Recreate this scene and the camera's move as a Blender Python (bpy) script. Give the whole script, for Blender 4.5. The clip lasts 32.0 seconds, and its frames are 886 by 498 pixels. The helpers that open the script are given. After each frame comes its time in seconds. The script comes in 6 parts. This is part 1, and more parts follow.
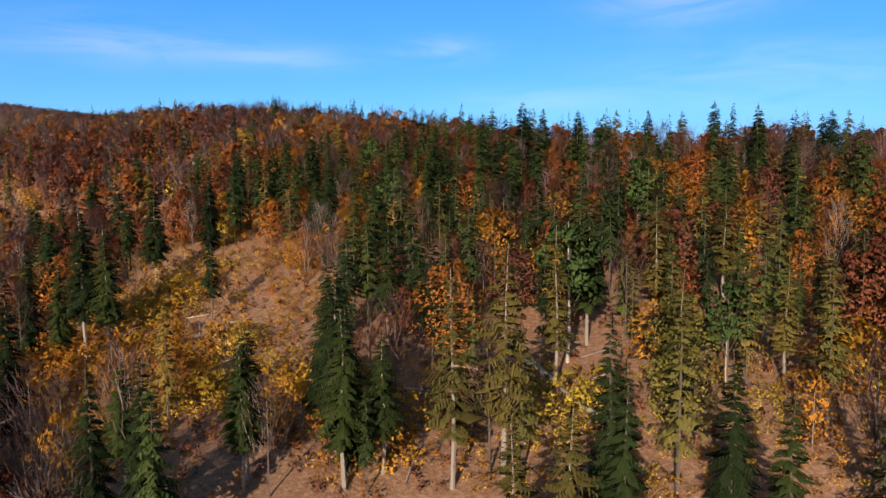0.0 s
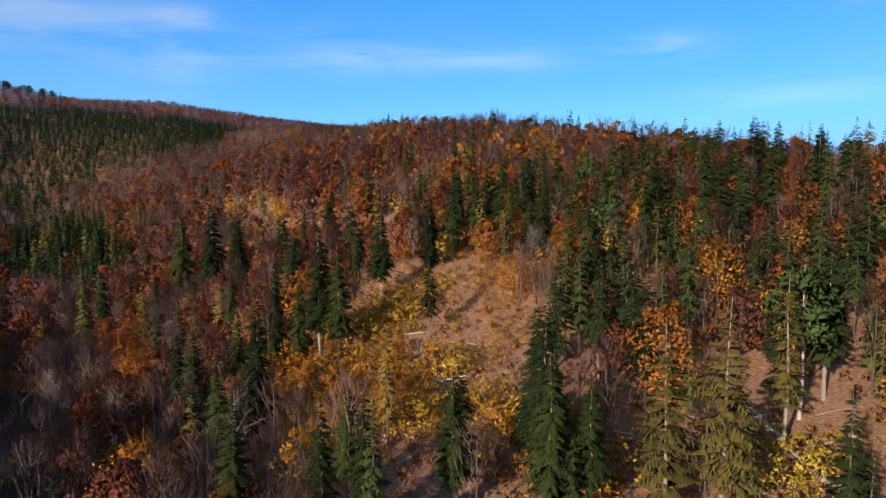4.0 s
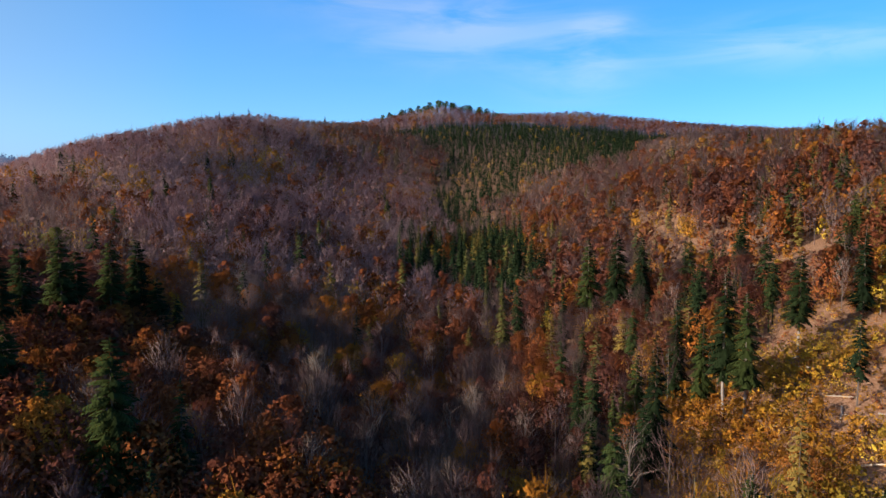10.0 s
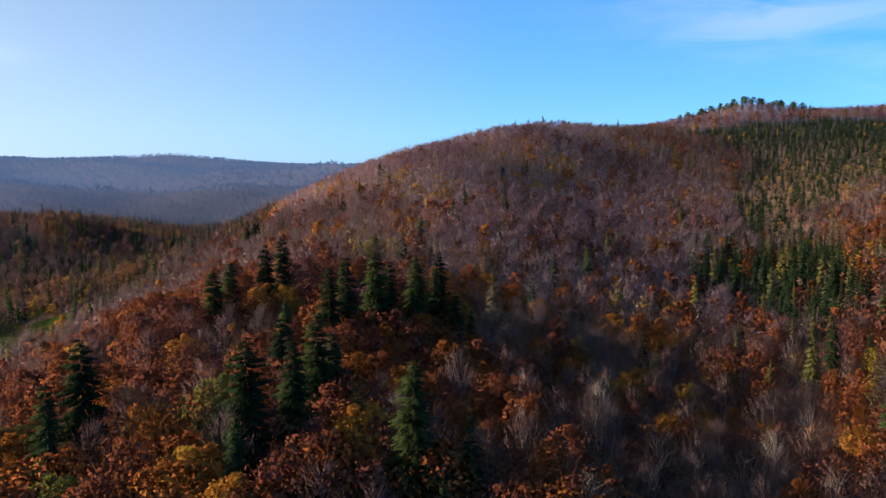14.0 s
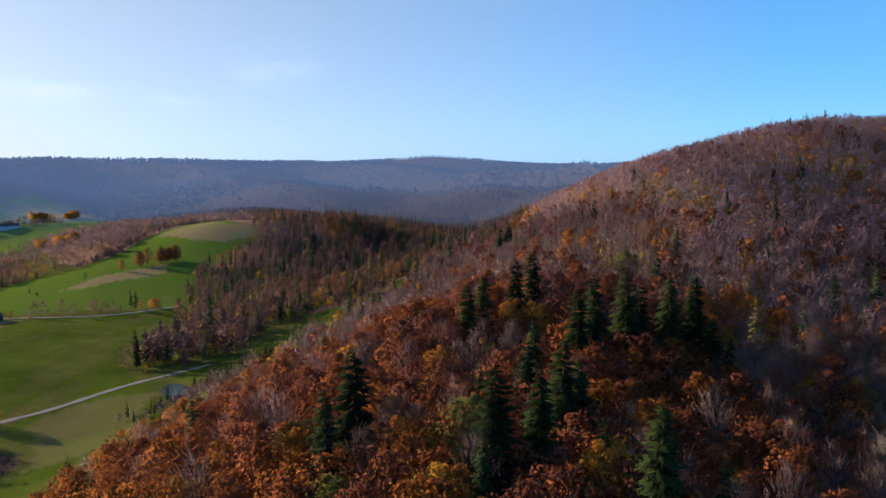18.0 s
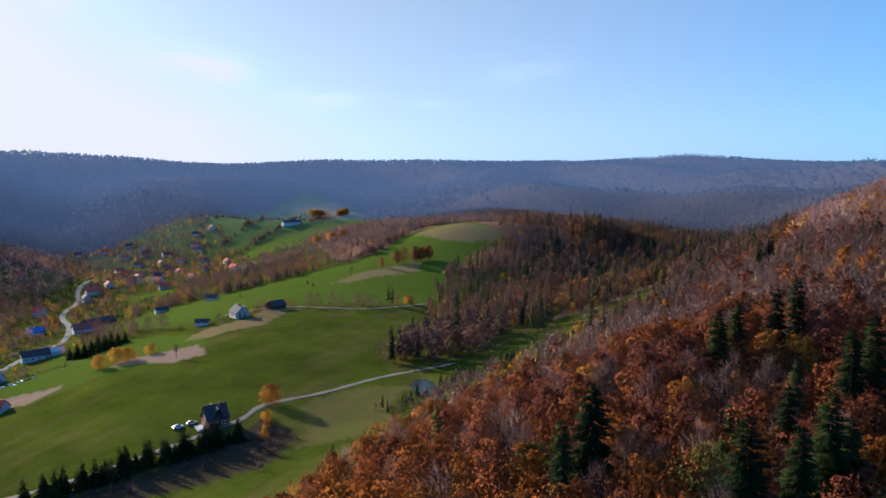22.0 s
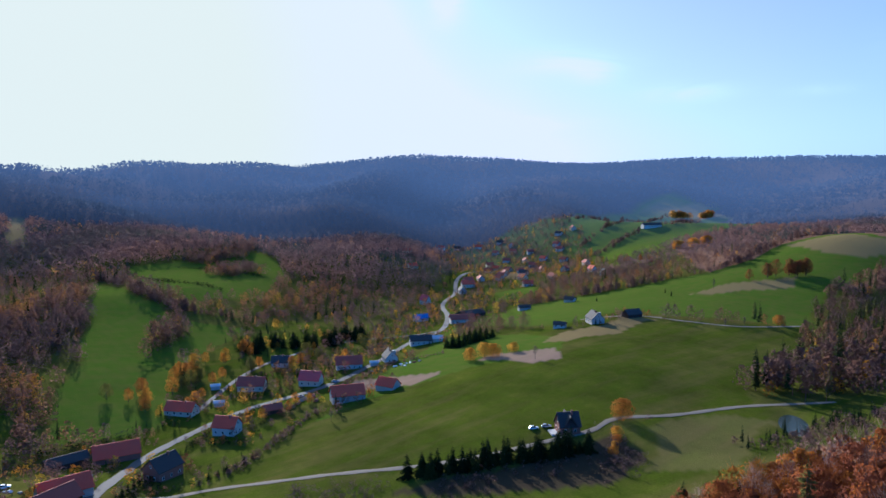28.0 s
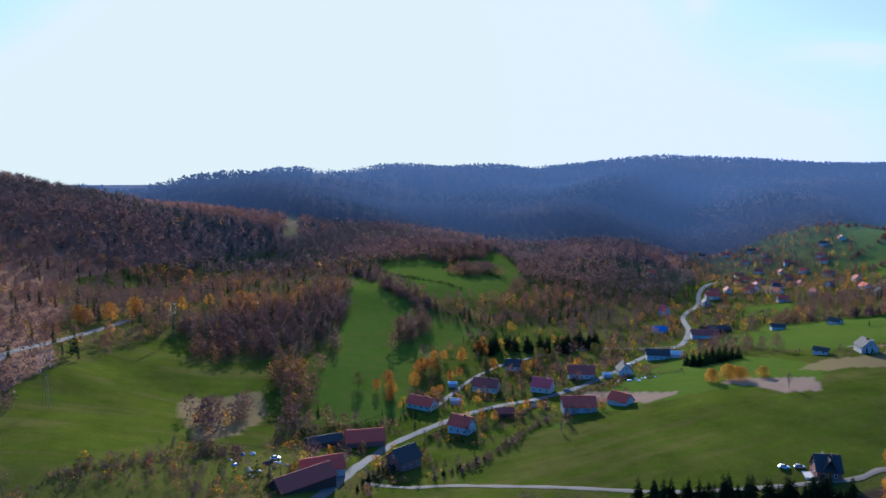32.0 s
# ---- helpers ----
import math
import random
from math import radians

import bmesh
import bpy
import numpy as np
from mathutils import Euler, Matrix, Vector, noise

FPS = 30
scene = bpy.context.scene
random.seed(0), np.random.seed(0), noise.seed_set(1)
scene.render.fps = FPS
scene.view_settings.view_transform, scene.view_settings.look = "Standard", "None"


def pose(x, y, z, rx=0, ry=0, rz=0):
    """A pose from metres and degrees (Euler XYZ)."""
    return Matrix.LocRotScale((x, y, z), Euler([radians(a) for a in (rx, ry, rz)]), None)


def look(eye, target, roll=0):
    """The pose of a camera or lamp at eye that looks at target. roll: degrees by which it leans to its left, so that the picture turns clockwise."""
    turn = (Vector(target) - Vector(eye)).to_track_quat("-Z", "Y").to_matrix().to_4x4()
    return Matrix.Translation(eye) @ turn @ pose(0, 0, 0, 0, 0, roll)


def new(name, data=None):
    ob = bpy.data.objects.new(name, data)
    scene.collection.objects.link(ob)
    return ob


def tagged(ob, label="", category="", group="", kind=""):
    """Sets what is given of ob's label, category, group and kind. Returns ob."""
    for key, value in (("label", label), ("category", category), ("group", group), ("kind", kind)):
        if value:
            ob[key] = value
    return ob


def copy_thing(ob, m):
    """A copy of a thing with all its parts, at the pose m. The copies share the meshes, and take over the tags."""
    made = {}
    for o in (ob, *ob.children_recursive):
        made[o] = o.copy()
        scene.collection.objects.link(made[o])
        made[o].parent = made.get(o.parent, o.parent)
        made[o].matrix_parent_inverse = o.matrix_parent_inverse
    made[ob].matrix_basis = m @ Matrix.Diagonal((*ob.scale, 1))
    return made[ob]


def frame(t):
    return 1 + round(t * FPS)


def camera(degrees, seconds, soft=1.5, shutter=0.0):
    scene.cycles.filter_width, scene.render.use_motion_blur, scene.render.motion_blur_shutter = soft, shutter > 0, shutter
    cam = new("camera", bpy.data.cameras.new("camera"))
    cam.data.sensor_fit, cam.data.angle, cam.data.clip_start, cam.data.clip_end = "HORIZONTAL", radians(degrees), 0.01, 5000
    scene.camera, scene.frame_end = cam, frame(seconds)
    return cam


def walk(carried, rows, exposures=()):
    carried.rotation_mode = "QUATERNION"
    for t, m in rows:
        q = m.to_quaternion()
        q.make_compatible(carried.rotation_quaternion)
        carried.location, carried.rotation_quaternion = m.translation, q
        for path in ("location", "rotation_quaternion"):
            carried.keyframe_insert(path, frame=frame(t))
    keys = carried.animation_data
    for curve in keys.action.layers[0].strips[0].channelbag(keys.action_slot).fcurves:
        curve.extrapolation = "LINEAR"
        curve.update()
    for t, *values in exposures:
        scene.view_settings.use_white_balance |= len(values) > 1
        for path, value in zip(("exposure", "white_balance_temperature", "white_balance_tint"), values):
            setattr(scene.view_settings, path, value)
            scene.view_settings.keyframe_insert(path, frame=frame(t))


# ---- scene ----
EXPOSURES = [(0.0, 0.5, 6800, 13), (6.0, 0.6, 6500, 13), (14.0, 0.9, 6500, 13), (19.0, 0.8, 6350, 13), (25.0, 0.75, 5650, 12), (32.0, 0.75, 5150, 12)]
cam = camera(64.23, 32.0, 1.5)
# seconds, height, pitch, lean, heading: the aircraft climbs straight up and turns to its left
FLIGHT = [
    (0.0, 90.00, -5.35, -0.08, -0.00),
    (1.0, 91.29, -5.32, -0.05, 4.15),
    (2.0, 92.57, -5.28, -0.00, 8.58),
    (3.0, 93.86, -5.26, 0.02, 13.08),
    (3.5, 94.50, -5.25, 0.02, 15.23),
    (5.5, 97.07, -5.23, 0.02, 22.91),
    (6.0, 97.72, -5.21, 0.03, 25.03),
    (7.0, 99.00, -5.14, 0.08, 29.20),
    (7.5, 99.64, -5.08, 0.13, 31.44),
    (8.0, 100.29, -5.07, 0.05, 35.11),
    (8.5, 100.93, -5.09, 0.02, 38.45),
    (9.0, 101.57, -5.10, -0.03, 42.13),
    (10.0, 102.86, -5.09, -0.05, 49.32),
    (11.0, 104.15, -5.08, 0.00, 54.81),
    (12.0, 105.43, -5.05, -0.03, 60.80),
    (13.0, 106.72, -5.02, -0.00, 66.73),
    (14.0, 108.00, -5.04, -0.07, 72.48),
    (15.0, 109.29, -5.04, -0.17, 78.52),
    (15.5, 109.93, -5.08, -0.15, 81.46),
    (17.5, 112.50, -5.12, -0.18, 90.26),
    (18.0, 113.15, -5.14, -0.16, 92.65),
    (19.0, 114.43, -5.17, -0.17, 97.52),
    (20.0, 115.72, -5.19, -0.14, 102.38),
    (21.0, 117.01, -5.21, -0.12, 107.31),
    (22.0, 118.29, -5.22, -0.06, 112.28),
    (23.0, 119.58, -5.27, -0.10, 117.23),
    (24.0, 120.86, -5.31, -0.12, 122.20),
    (25.0, 122.15, -5.34, -0.20, 127.12),
    (25.5, 122.79, -5.34, -0.17, 129.49),
    (27.5, 125.37, -5.40, -0.15, 138.64),
    (28.0, 126.01, -5.42, -0.13, 140.89),
    (29.0, 127.29, -5.43, -0.08, 145.29),
    (30.0, 128.58, -5.44, -0.06, 149.97),
    (31.0, 129.87, -5.43, -0.01, 155.07),
    (32.0, 131.15, -5.44, 0.05, 159.98),
]
walk(cam, [(t, pose(0, 0, z, 90 + p, 0, h) @ pose(0, 0, 0, 0, 0, r)) for t, z, p, r, h in FLIGHT], EXPOSURES)

# ---- node helpers ----
def nodes(name):
    m = bpy.data.materials.new(name)
    m.use_nodes = True
    nt = m.node_tree
    return m, nt, nt.nodes["Principled BSDF"]


def noise_tex(nt, scale, detail=4.0, rough=0.55, vec=None, dist=0.0):
    n = nt.nodes.new("ShaderNodeTexNoise")
    n.inputs["Scale"].default_value, n.inputs["Detail"].default_value = scale, detail
    n.inputs["Roughness"].default_value, n.inputs["Distortion"].default_value = rough, dist
    if vec is not None:
        nt.links.new(vec, n.inputs["Vector"])
    return n.outputs["Fac"]


def ramp(nt, fac, stops):
    r = nt.nodes.new("ShaderNodeValToRGB")
    e = r.color_ramp.elements
    while len(e) < len(stops):
        e.new(0.5)
    for el, (p, c) in zip(e, stops):
        el.position, el.color = p, (*c, 1)
    nt.links.new(fac, r.inputs[0])
    return r.outputs[0]


def mix(nt, fac, a, b, mode="MIX"):
    n = nt.nodes.new("ShaderNodeMix")
    n.data_type, n.blend_type = "RGBA", mode
    for sock, val in ((n.inputs[0], fac), (n.inputs[6], a), (n.inputs[7], b)):
        if isinstance(val, (int, float)):
            sock.default_value = val
        elif isinstance(val, tuple):
            sock.default_value = (*val, 1)
        else:
            nt.links.new(val, sock)
    return n.outputs[2]


def math_node(nt, op, a, b=0.0, clamp=False):
    n = nt.nodes.new("ShaderNodeMath")
    n.operation, n.use_clamp = op, clamp
    for sock, val in zip(n.inputs, (a, b)):
        if isinstance(val, (int, float)):
            sock.default_value = val
        else:
            nt.links.new(val, sock)
    return n.outputs[0]


def position(nt):
    return nt.nodes.new("ShaderNodeNewGeometry").outputs["Position"]


def attribute(nt, name):
    a = nt.nodes.new("ShaderNodeAttribute")
    a.attribute_name = name
    return a.outputs["Fac"]


def bump(nt, bsdf, height, strength=0.4, dist=0.1):
    b = nt.nodes.new("ShaderNodeBump")
    b.inputs["Strength"].default_value, b.inputs["Distance"].default_value = strength, dist
    nt.links.new(height, b.inputs["Height"])
    nt.links.new(b.outputs[0], bsdf.inputs["Normal"])



# ---- world, sun ----
SUN_AZ, SUN_EL = 164.0, 18.0          # degrees: anticlockwise from +y, and above the horizon


# wisps of high cloud: degrees anticlockwise from +y and above the horizon, half width and half height, thickness
CLOUDS = [(-18.5, 13.6, 6.0, 1.6, 0.9), (-24, 8.0, 10.0, 2.4, 0.4), (-8, 6.5, 6.0, 1.0, 0.3), (0.0, 10.4, 3.5, 0.9, 0.55), (13, 9.6, 5.5, 1.0, 0.5),
          (25, 10.2, 8.0, 1.6, 0.6), (37, 12.3, 2.2, 0.8, 0.8), (39, 9.4, 4.0, 2.2, 0.75), (48, 12.4, 8.5, 2.6, 0.85), (58, 14.5, 6.0, 1.2, 0.5),
          (88, 15.5, 8.0, 1.2, 0.4), (106, 9.0, 3.0, 1.3, 0.6), (113, 6.4, 1.8, 0.4, 0.6), (122, 6.7, 3.0, 0.6, 0.8), (131, 9.3, 3.6, 0.9, 0.8),
          (129, 8.4, 1.6, 0.9, 0.6), (138, 4.6, 6.0, 0.5, 0.9), (140.5, 13.8, 1.4, 1.6, 0.9)]
SKY_MOST = (2.85, 2.88, 2.38)


def make_world():
    w = bpy.data.worlds.new("sky")
    scene.world = w
    w.use_nodes = True
    nt = w.node_tree
    nt.nodes.clear()
    out = nt.nodes.new("ShaderNodeOutputWorld")
    bg = nt.nodes.new("ShaderNodeBackground")
    sky = nt.nodes.new("ShaderNodeTexSky")
    sky.sky_type = "NISHITA"
    sky.sun_disc = False
    sky.sun_elevation = radians(SUN_EL)
    sky.sun_rotation = radians(-SUN_AZ)
    sky.altitude = 500
    sky.air_density = 1.0
    sky.dust_density = 1.2
    sky.ozone_density = 2.0
    # deeper blue air, and thin wisps of high cloud
    sat = nt.nodes.new("ShaderNodeHueSaturation")
    sat.inputs["Saturation"].default_value = 1.8
    soft = nt.nodes.new("ShaderNodeGamma")          # thin haze evens the sky out
    soft.inputs["Gamma"].default_value = 0.62
    nt.links.new(sky.outputs[0], soft.inputs[0])
    nt.links.new(soft.outputs[0], sat.inputs["Color"])
    tone = mix(nt, 1.0, sat.outputs[0], (0.80, 1.02, 1.22), "MULTIPLY")
    lum = nt.nodes.new("ShaderNodeRGBToBW")
    nt.links.new(soft.outputs[0], lum.inputs[0])
    tone = mix(nt, 0.6, tone, mix(nt, 1.0, lum.outputs[0], (0.40, 0.98, 1.80), "MULTIPLY"))
    # the haze round the sun washes the colour out
    co = nt.nodes.new("ShaderNodeTexCoord").outputs["Generated"]
    axes = nt.nodes.new("ShaderNodeSeparateXYZ")
    nt.links.new(co, axes.inputs[0])
    east, north, up = axes.outputs
    azimuth = math_node(nt, "DEGREES", math_node(nt, "ARCTAN2", math_node(nt, "MULTIPLY", east, -1.0), north))
    height = math_node(nt, "DEGREES", math_node(nt, "ARCSINE", up))
    away = math_node(nt, "COSINE", math_node(nt, "RADIANS", math_node(nt, "SUBTRACT", azimuth, SUN_AZ)))
    away = math_node(nt, "MULTIPLY_ADD", away, -0.5, True)
    away.node.inputs[2].default_value = 0.5
    bright = math_node(nt, "MULTIPLY", math_node(nt, "SUBTRACT", lum.outputs[0], 2.9), 0.9, True)
    toward = nt.nodes.new("ShaderNodeVectorMath")
    toward.operation = "DOT_PRODUCT"
    toward.inputs[1].default_value = (-math.sin(radians(SUN_AZ + 12)) * math.cos(radians(4)), math.cos(radians(SUN_AZ + 12)) * math.cos(radians(4)), math.sin(radians(4)))
    nt.links.new(co, toward.inputs[0])
    halo = math_node(nt, "MULTIPLY_ADD", toward.outputs["Value"], -0.5, True)
    halo.node.inputs[2].default_value = 0.5
    wash = math_node(nt, "MULTIPLY", bright, ramp(nt, halo, [(0.03, (1, 1, 1)), (0.12, (0, 0, 0))]))
    white = mix(nt, 1.0, lum.outputs[0], (0.84, 1.00, 1.10), "MULTIPLY")
    tone = mix(nt, wash, tone, white)
    # clear dry air: the blue stays deep down to the horizon away from the sun
    low = ramp(nt, math_node(nt, "DIVIDE", height, 20.0, True), [(0.0, (0.80, 0.98, 1.02)), (0.4, (0.52, 0.86, 1.08)), (1.0, (0.34, 0.77, 1.16))])
    deep = mix(nt, 1.0, tone, low, "MULTIPLY")
    tone = mix(nt, ramp(nt, away, [(0.30, (0, 0, 0)), (0.85, (1, 1, 1))]), tone, deep)
    pale = mix(nt, 1.0, lum.outputs[0], (0.70, 0.86, 1.10), "MULTIPLY")      # thin milky air on the sun's side
    near_sun = ramp(nt, away, [(0.0, (1, 1, 1)), (0.16, (0.85, 0.85, 0.85)), (0.55, (0, 0, 0))])
    tone = mix(nt, math_node(nt, "MULTIPLY", near_sun, math_node(nt, "SUBTRACT", 1.0, wash)), tone, pale)
    mp = nt.nodes.new("ShaderNodeMapping")
    mp.inputs["Scale"].default_value = (1.0, 1.0, 5.0)
    mp.inputs["Rotation"].default_value = (radians(8), radians(-6), 0)
    nt.links.new(co, mp.inputs["Vector"])
    wisp = ramp(nt, noise_tex(nt, 5.2, 7, 0.58, mp.outputs[0], 0.7), [(0.34, (0, 0, 0)), (0.60, (1, 1, 1))])
    total = 0.0
    for az, el, wide, high, thick in CLOUDS:
        u = math_node(nt, "POWER", math_node(nt, "ABSOLUTE", math_node(nt, "DIVIDE", math_node(nt, "SUBTRACT", azimuth, az), wide)), 2.0)
        v = math_node(nt, "POWER", math_node(nt, "ABSOLUTE", math_node(nt, "DIVIDE", math_node(nt, "SUBTRACT", height, el), high)), 2.0)
        puff = math_node(nt, "EXPONENT", math_node(nt, "MULTIPLY", math_node(nt, "ADD", u, v), -1.0))
        total = math_node(nt, "ADD", math_node(nt, "MULTIPLY", puff, thick), total)
    veil = math_node(nt, "MULTIPLY", math_node(nt, "MULTIPLY", total, wisp), 1.25, True)
    tone = mix(nt, veil, tone, mix(nt, 0.48, tone, mix(nt, 1.0, lum.outputs[0], (1.02, 1.30, 1.72), "MULTIPLY")))
    most = mix(nt, ramp(nt, away, [(0.40, (0, 0, 0)), (0.70, (1, 1, 1))]), SKY_MOST[:2] + (3.4,), SKY_MOST[:2] + (6.0,))
    tone = mix(nt, 1.0, tone, most, "DARKEN")       # the glare never rises past a milky white
    milky = mix(nt, 1.0, tone, SKY_MOST, "DARKEN")
    tone = mix(nt, ramp(nt, wash, [(0.0, (0, 0, 0)), (1.0, (1, 1, 1))]), tone, milky)
    nt.links.new(tone, bg.inputs[0])
    bg.inputs[1].default_value = 0.18
    nt.links.new(bg.outputs[0], out.inputs[0])


make_world()
sun = new("sun", bpy.data.lights.new("sun", "SUN"))
sun.data.energy, sun.data.angle, sun.data.color = 5.0, radians(0.5), (1.0, 0.90, 0.76)
sun.matrix_world = look((0, 0, 300), (300 * math.sin(radians(SUN_AZ)) * math.cos(radians(SUN_EL)),
                                      -300 * math.cos(radians(SUN_AZ)) * math.cos(radians(SUN_EL)),
                                      300 - 300 * math.sin(radians(SUN_EL))))
# ---- materials ----
def plain(name, col, rough=0.8, vary=0.25, scale=3.0, metal=0.0, relief=0.3):
    """A surface of one colour with grain and blotches."""
    m, nt, b = nodes(name)
    co = nt.nodes.new("ShaderNodeTexCoord").outputs["Object"]
    lo, hi = tuple(c * (1 - vary) for c in col), tuple(min(1, c * (1 + vary)) for c in col)
    fine = noise_tex(nt, scale * 6, 5, 0.6, co)
    c = mix(nt, noise_tex(nt, scale, 3, 0.5, co), ramp(nt, fine, [(0.3, lo), (0.7, hi)]), col)
    nt.links.new(c, b.inputs["Base Color"])
    b.inputs["Roughness"].default_value, b.inputs["Metallic"].default_value = rough, metal
    if rough > 0.5:
        b.inputs["Specular IOR Level"].default_value = 0.15
    bump(nt, b, fine, relief, 0.03)
    return m


def foliage(name, stops, translucent=0.25, single=False, glow=0.0):
    """Leaves, needles or twigs: the tint of each tree picks its colour, with small leaf-to-leaf changes."""
    m, nt, b = nodes(name)
    pos = position(nt)
    if single:
        t = nt.nodes.new("ShaderNodeObjectInfo").outputs["Random"]
    else:
        t = attribute(nt, "tint")
    island = nt.nodes.new("ShaderNodeNewGeometry").outputs["Random Per Island"]
    t = math_node(nt, "ADD", math_node(nt, "MULTIPLY", t, 0.92), math_node(nt, "MULTIPLY", island, 0.08), True)
    c = ramp(nt, t, stops)
    fine = noise_tex(nt, 1.3, 3, 0.6, pos)
    c = mix(nt, 1.0, c, ramp(nt, fine, [(0.3, (0.75, 0.75, 0.75)), (0.7, (1.22, 1.22, 1.2))]), "MULTIPLY")
    nt.links.new(c, b.inputs["Base Color"])
    b.inputs["Roughness"].default_value = 0.75
    b.inputs["Specular IOR Level"].default_value = 0.0
    # leaves shade together as a rounded crown
    at = nt.nodes.new("ShaderNodeAttribute")
    at.attribute_name = "soft"
    vt = nt.nodes.new("ShaderNodeVectorTransform")
    vt.vector_type, vt.convert_from, vt.convert_to = "NORMAL", "OBJECT", "WORLD"
    nt.links.new(at.outputs["Vector"], vt.inputs[0])
    unit = nt.nodes.new("ShaderNodeVectorMath")
    unit.operation = "NORMALIZE"
    nt.links.new(vt.outputs[0], unit.inputs[0])
    nt.links.new(unit.outputs[0], b.inputs["Normal"])
    if glow:                                   # haze over the far woods, painted as a blue glow
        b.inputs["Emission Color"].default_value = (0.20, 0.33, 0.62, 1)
        nt.links.new(math_node(nt, "MULTIPLY", attribute(nt, "far_haze"), glow), b.inputs["Emission Strength"])
    if translucent:
        tr = nt.nodes.new("ShaderNodeBsdfTranslucent")
        nt.links.new(unit.outputs[0], tr.inputs["Normal"])
        nt.links.new(mix(nt, 1.0, c, (translucent,) * 3, "MULTIPLY"), tr.inputs[0])
        both = nt.nodes.new("ShaderNodeAddShader")
        nt.links.new(b.outputs[0], both.inputs[0])
        nt.links.new(tr.outputs[0], both.inputs[1])
        nt.links.new(both.outputs[0], nt.nodes["Material Output"].inputs[0])
    return m


GREENS = [(0.0, (0.013, 0.022, 0.011)), (0.4, (0.025, 0.037, 0.014)), (0.75, (0.044, 0.058, 0.018)), (1.0, (0.095, 0.098, 0.026))]
LARCH = [(0.0, (0.065, 0.066, 0.024)), (0.5, (0.11, 0.095, 0.028)), (1.0, (0.19, 0.125, 0.032))]
RUSSET = [(0.0, (0.120, 0.048, 0.038)), (0.35, (0.185, 0.058, 0.031)), (0.65, (0.275, 0.084, 0.023)), (0.88, (0.40, 0.16, 0.024)), (1.0, (0.37, 0.22, 0.03))]
YELLOW = [(0.0, (0.36, 0.130, 0.022)), (0.5, (0.47, 0.235, 0.028)), (1.0, (0.44, 0.31, 0.04))]
BARE = [(0.0, (0.120, 0.074, 0.074)), (0.5, (0.170, 0.106, 0.100)), (1.0, (0.23, 0.168, 0.150))]
VALLEY = [(0.0, (0.066, 0.050, 0.054)), (0.4, (0.102, 0.062, 0.058)), (0.78, (0.135, 0.068, 0.045)), (0.93, (0.23, 0.10, 0.035)), (1.0, (0.34, 0.17, 0.04))]
MIXED = [(0.0, (0.040, 0.058, 0.048)), (0.2, (0.105, 0.080, 0.084)), (0.5, (0.160, 0.102, 0.104)), (0.85, (0.20, 0.108, 0.092)), (0.96, (0.28, 0.14, 0.07)), (1.0, (0.38, 0.21, 0.06))]
# leaf colours with the blue haze of distance painted in
DISTANT_HAZE = [(0.0, (0.12, 0.15, 0.20)), (0.3, (0.19, 0.215, 0.29)), (0.7, (0.24, 0.24, 0.32)), (0.95, (0.27, 0.24, 0.28)), (1.0, (0.32, 0.25, 0.22))]


def shade(stops, k):
    return [(t, tuple(k * v for v in c)) for t, c in stops]


SINGLE = dict(firs=foliage("single_fir_needles", GREENS, 0.2, True), larches=foliage("single_larch_needles", LARCH, 0.25, True),
              russet_trees=foliage("single_russet_leaves", RUSSET, 0.3, True), yellow_trees=foliage("single_yellow_leaves", YELLOW, 0.4, True),
              bare_trees=foliage("single_bare_twigs", BARE, 0.55, True))
M_FIR = foliage("fir_needles", GREENS, 0.2)
M_LARCH = foliage("larch_needles", LARCH)
M_RUSSET = foliage("russet_leaves", RUSSET, 0.3)
M_YELLOW = foliage("yellow_leaves", YELLOW, 0.4)
M_VALLEY = foliage("valley_leaves", shade(VALLEY, 1.15), 0.7)
# paler copy of the bare twigs, the hill's sunlight put into the colour
M_HILL_TWIGS = foliage("hill_twigs", [(0.0, (0.17, 0.104, 0.114)), (0.5, (0.22, 0.138, 0.145)), (1.0, (0.265, 0.175, 0.168))], 0.9)
M_BARE = foliage("bare_twigs", BARE, 0.55)
M_MIXED = foliage("mixed_leaves", shade(MIXED, 0.85), 0.8)
# far woods: haze-blue base colours plus a painted haze glow
M_DISTANT_HAZE = foliage("distant_hazed_leaves", shade(DISTANT_HAZE, 0.15), 0.2, glow=0.22)
M_HILL_HAZE = foliage("hill_hazed_leaves", shade(DISTANT_HAZE, 0.20), 0.3, glow=0.25)
S_FIR = foliage("dark_fir_needles", shade(GREENS[:3], 0.7), 0.2, True)
S_LARCH = foliage("golden_larch_needles", [(0.0, (0.060, 0.052, 0.017)), (1.0, (0.120, 0.090, 0.023))], 0.25, True)
S_PINE = foliage("pine_needles", [(0.0, (0.035, 0.065, 0.022)), (1.0, (0.075, 0.105, 0.03))], 0.2, True)
S_ORANGE = foliage("orange_leaves", [(0.0, (0.30, 0.105, 0.026)), (0.6, (0.44, 0.18, 0.028)), (1.0, (0.50, 0.26, 0.035))], 0.5, True)
S_RED = foliage("red_brown_leaves", [(0.0, (0.17, 0.055, 0.03)), (1.0, (0.28, 0.085, 0.03))], 0.35, True)
S_GREENISH = foliage("turning_leaves", [(0.0, (0.10, 0.10, 0.03)), (1.0, (0.21, 0.175, 0.035))], 0.35, True)
S_BARE = foliage("grey_twigs", [(0.0, (0.07, 0.045, 0.042)), (0.6, (0.12, 0.085, 0.072)), (1.0, (0.19, 0.145, 0.12))], 0.2, True)


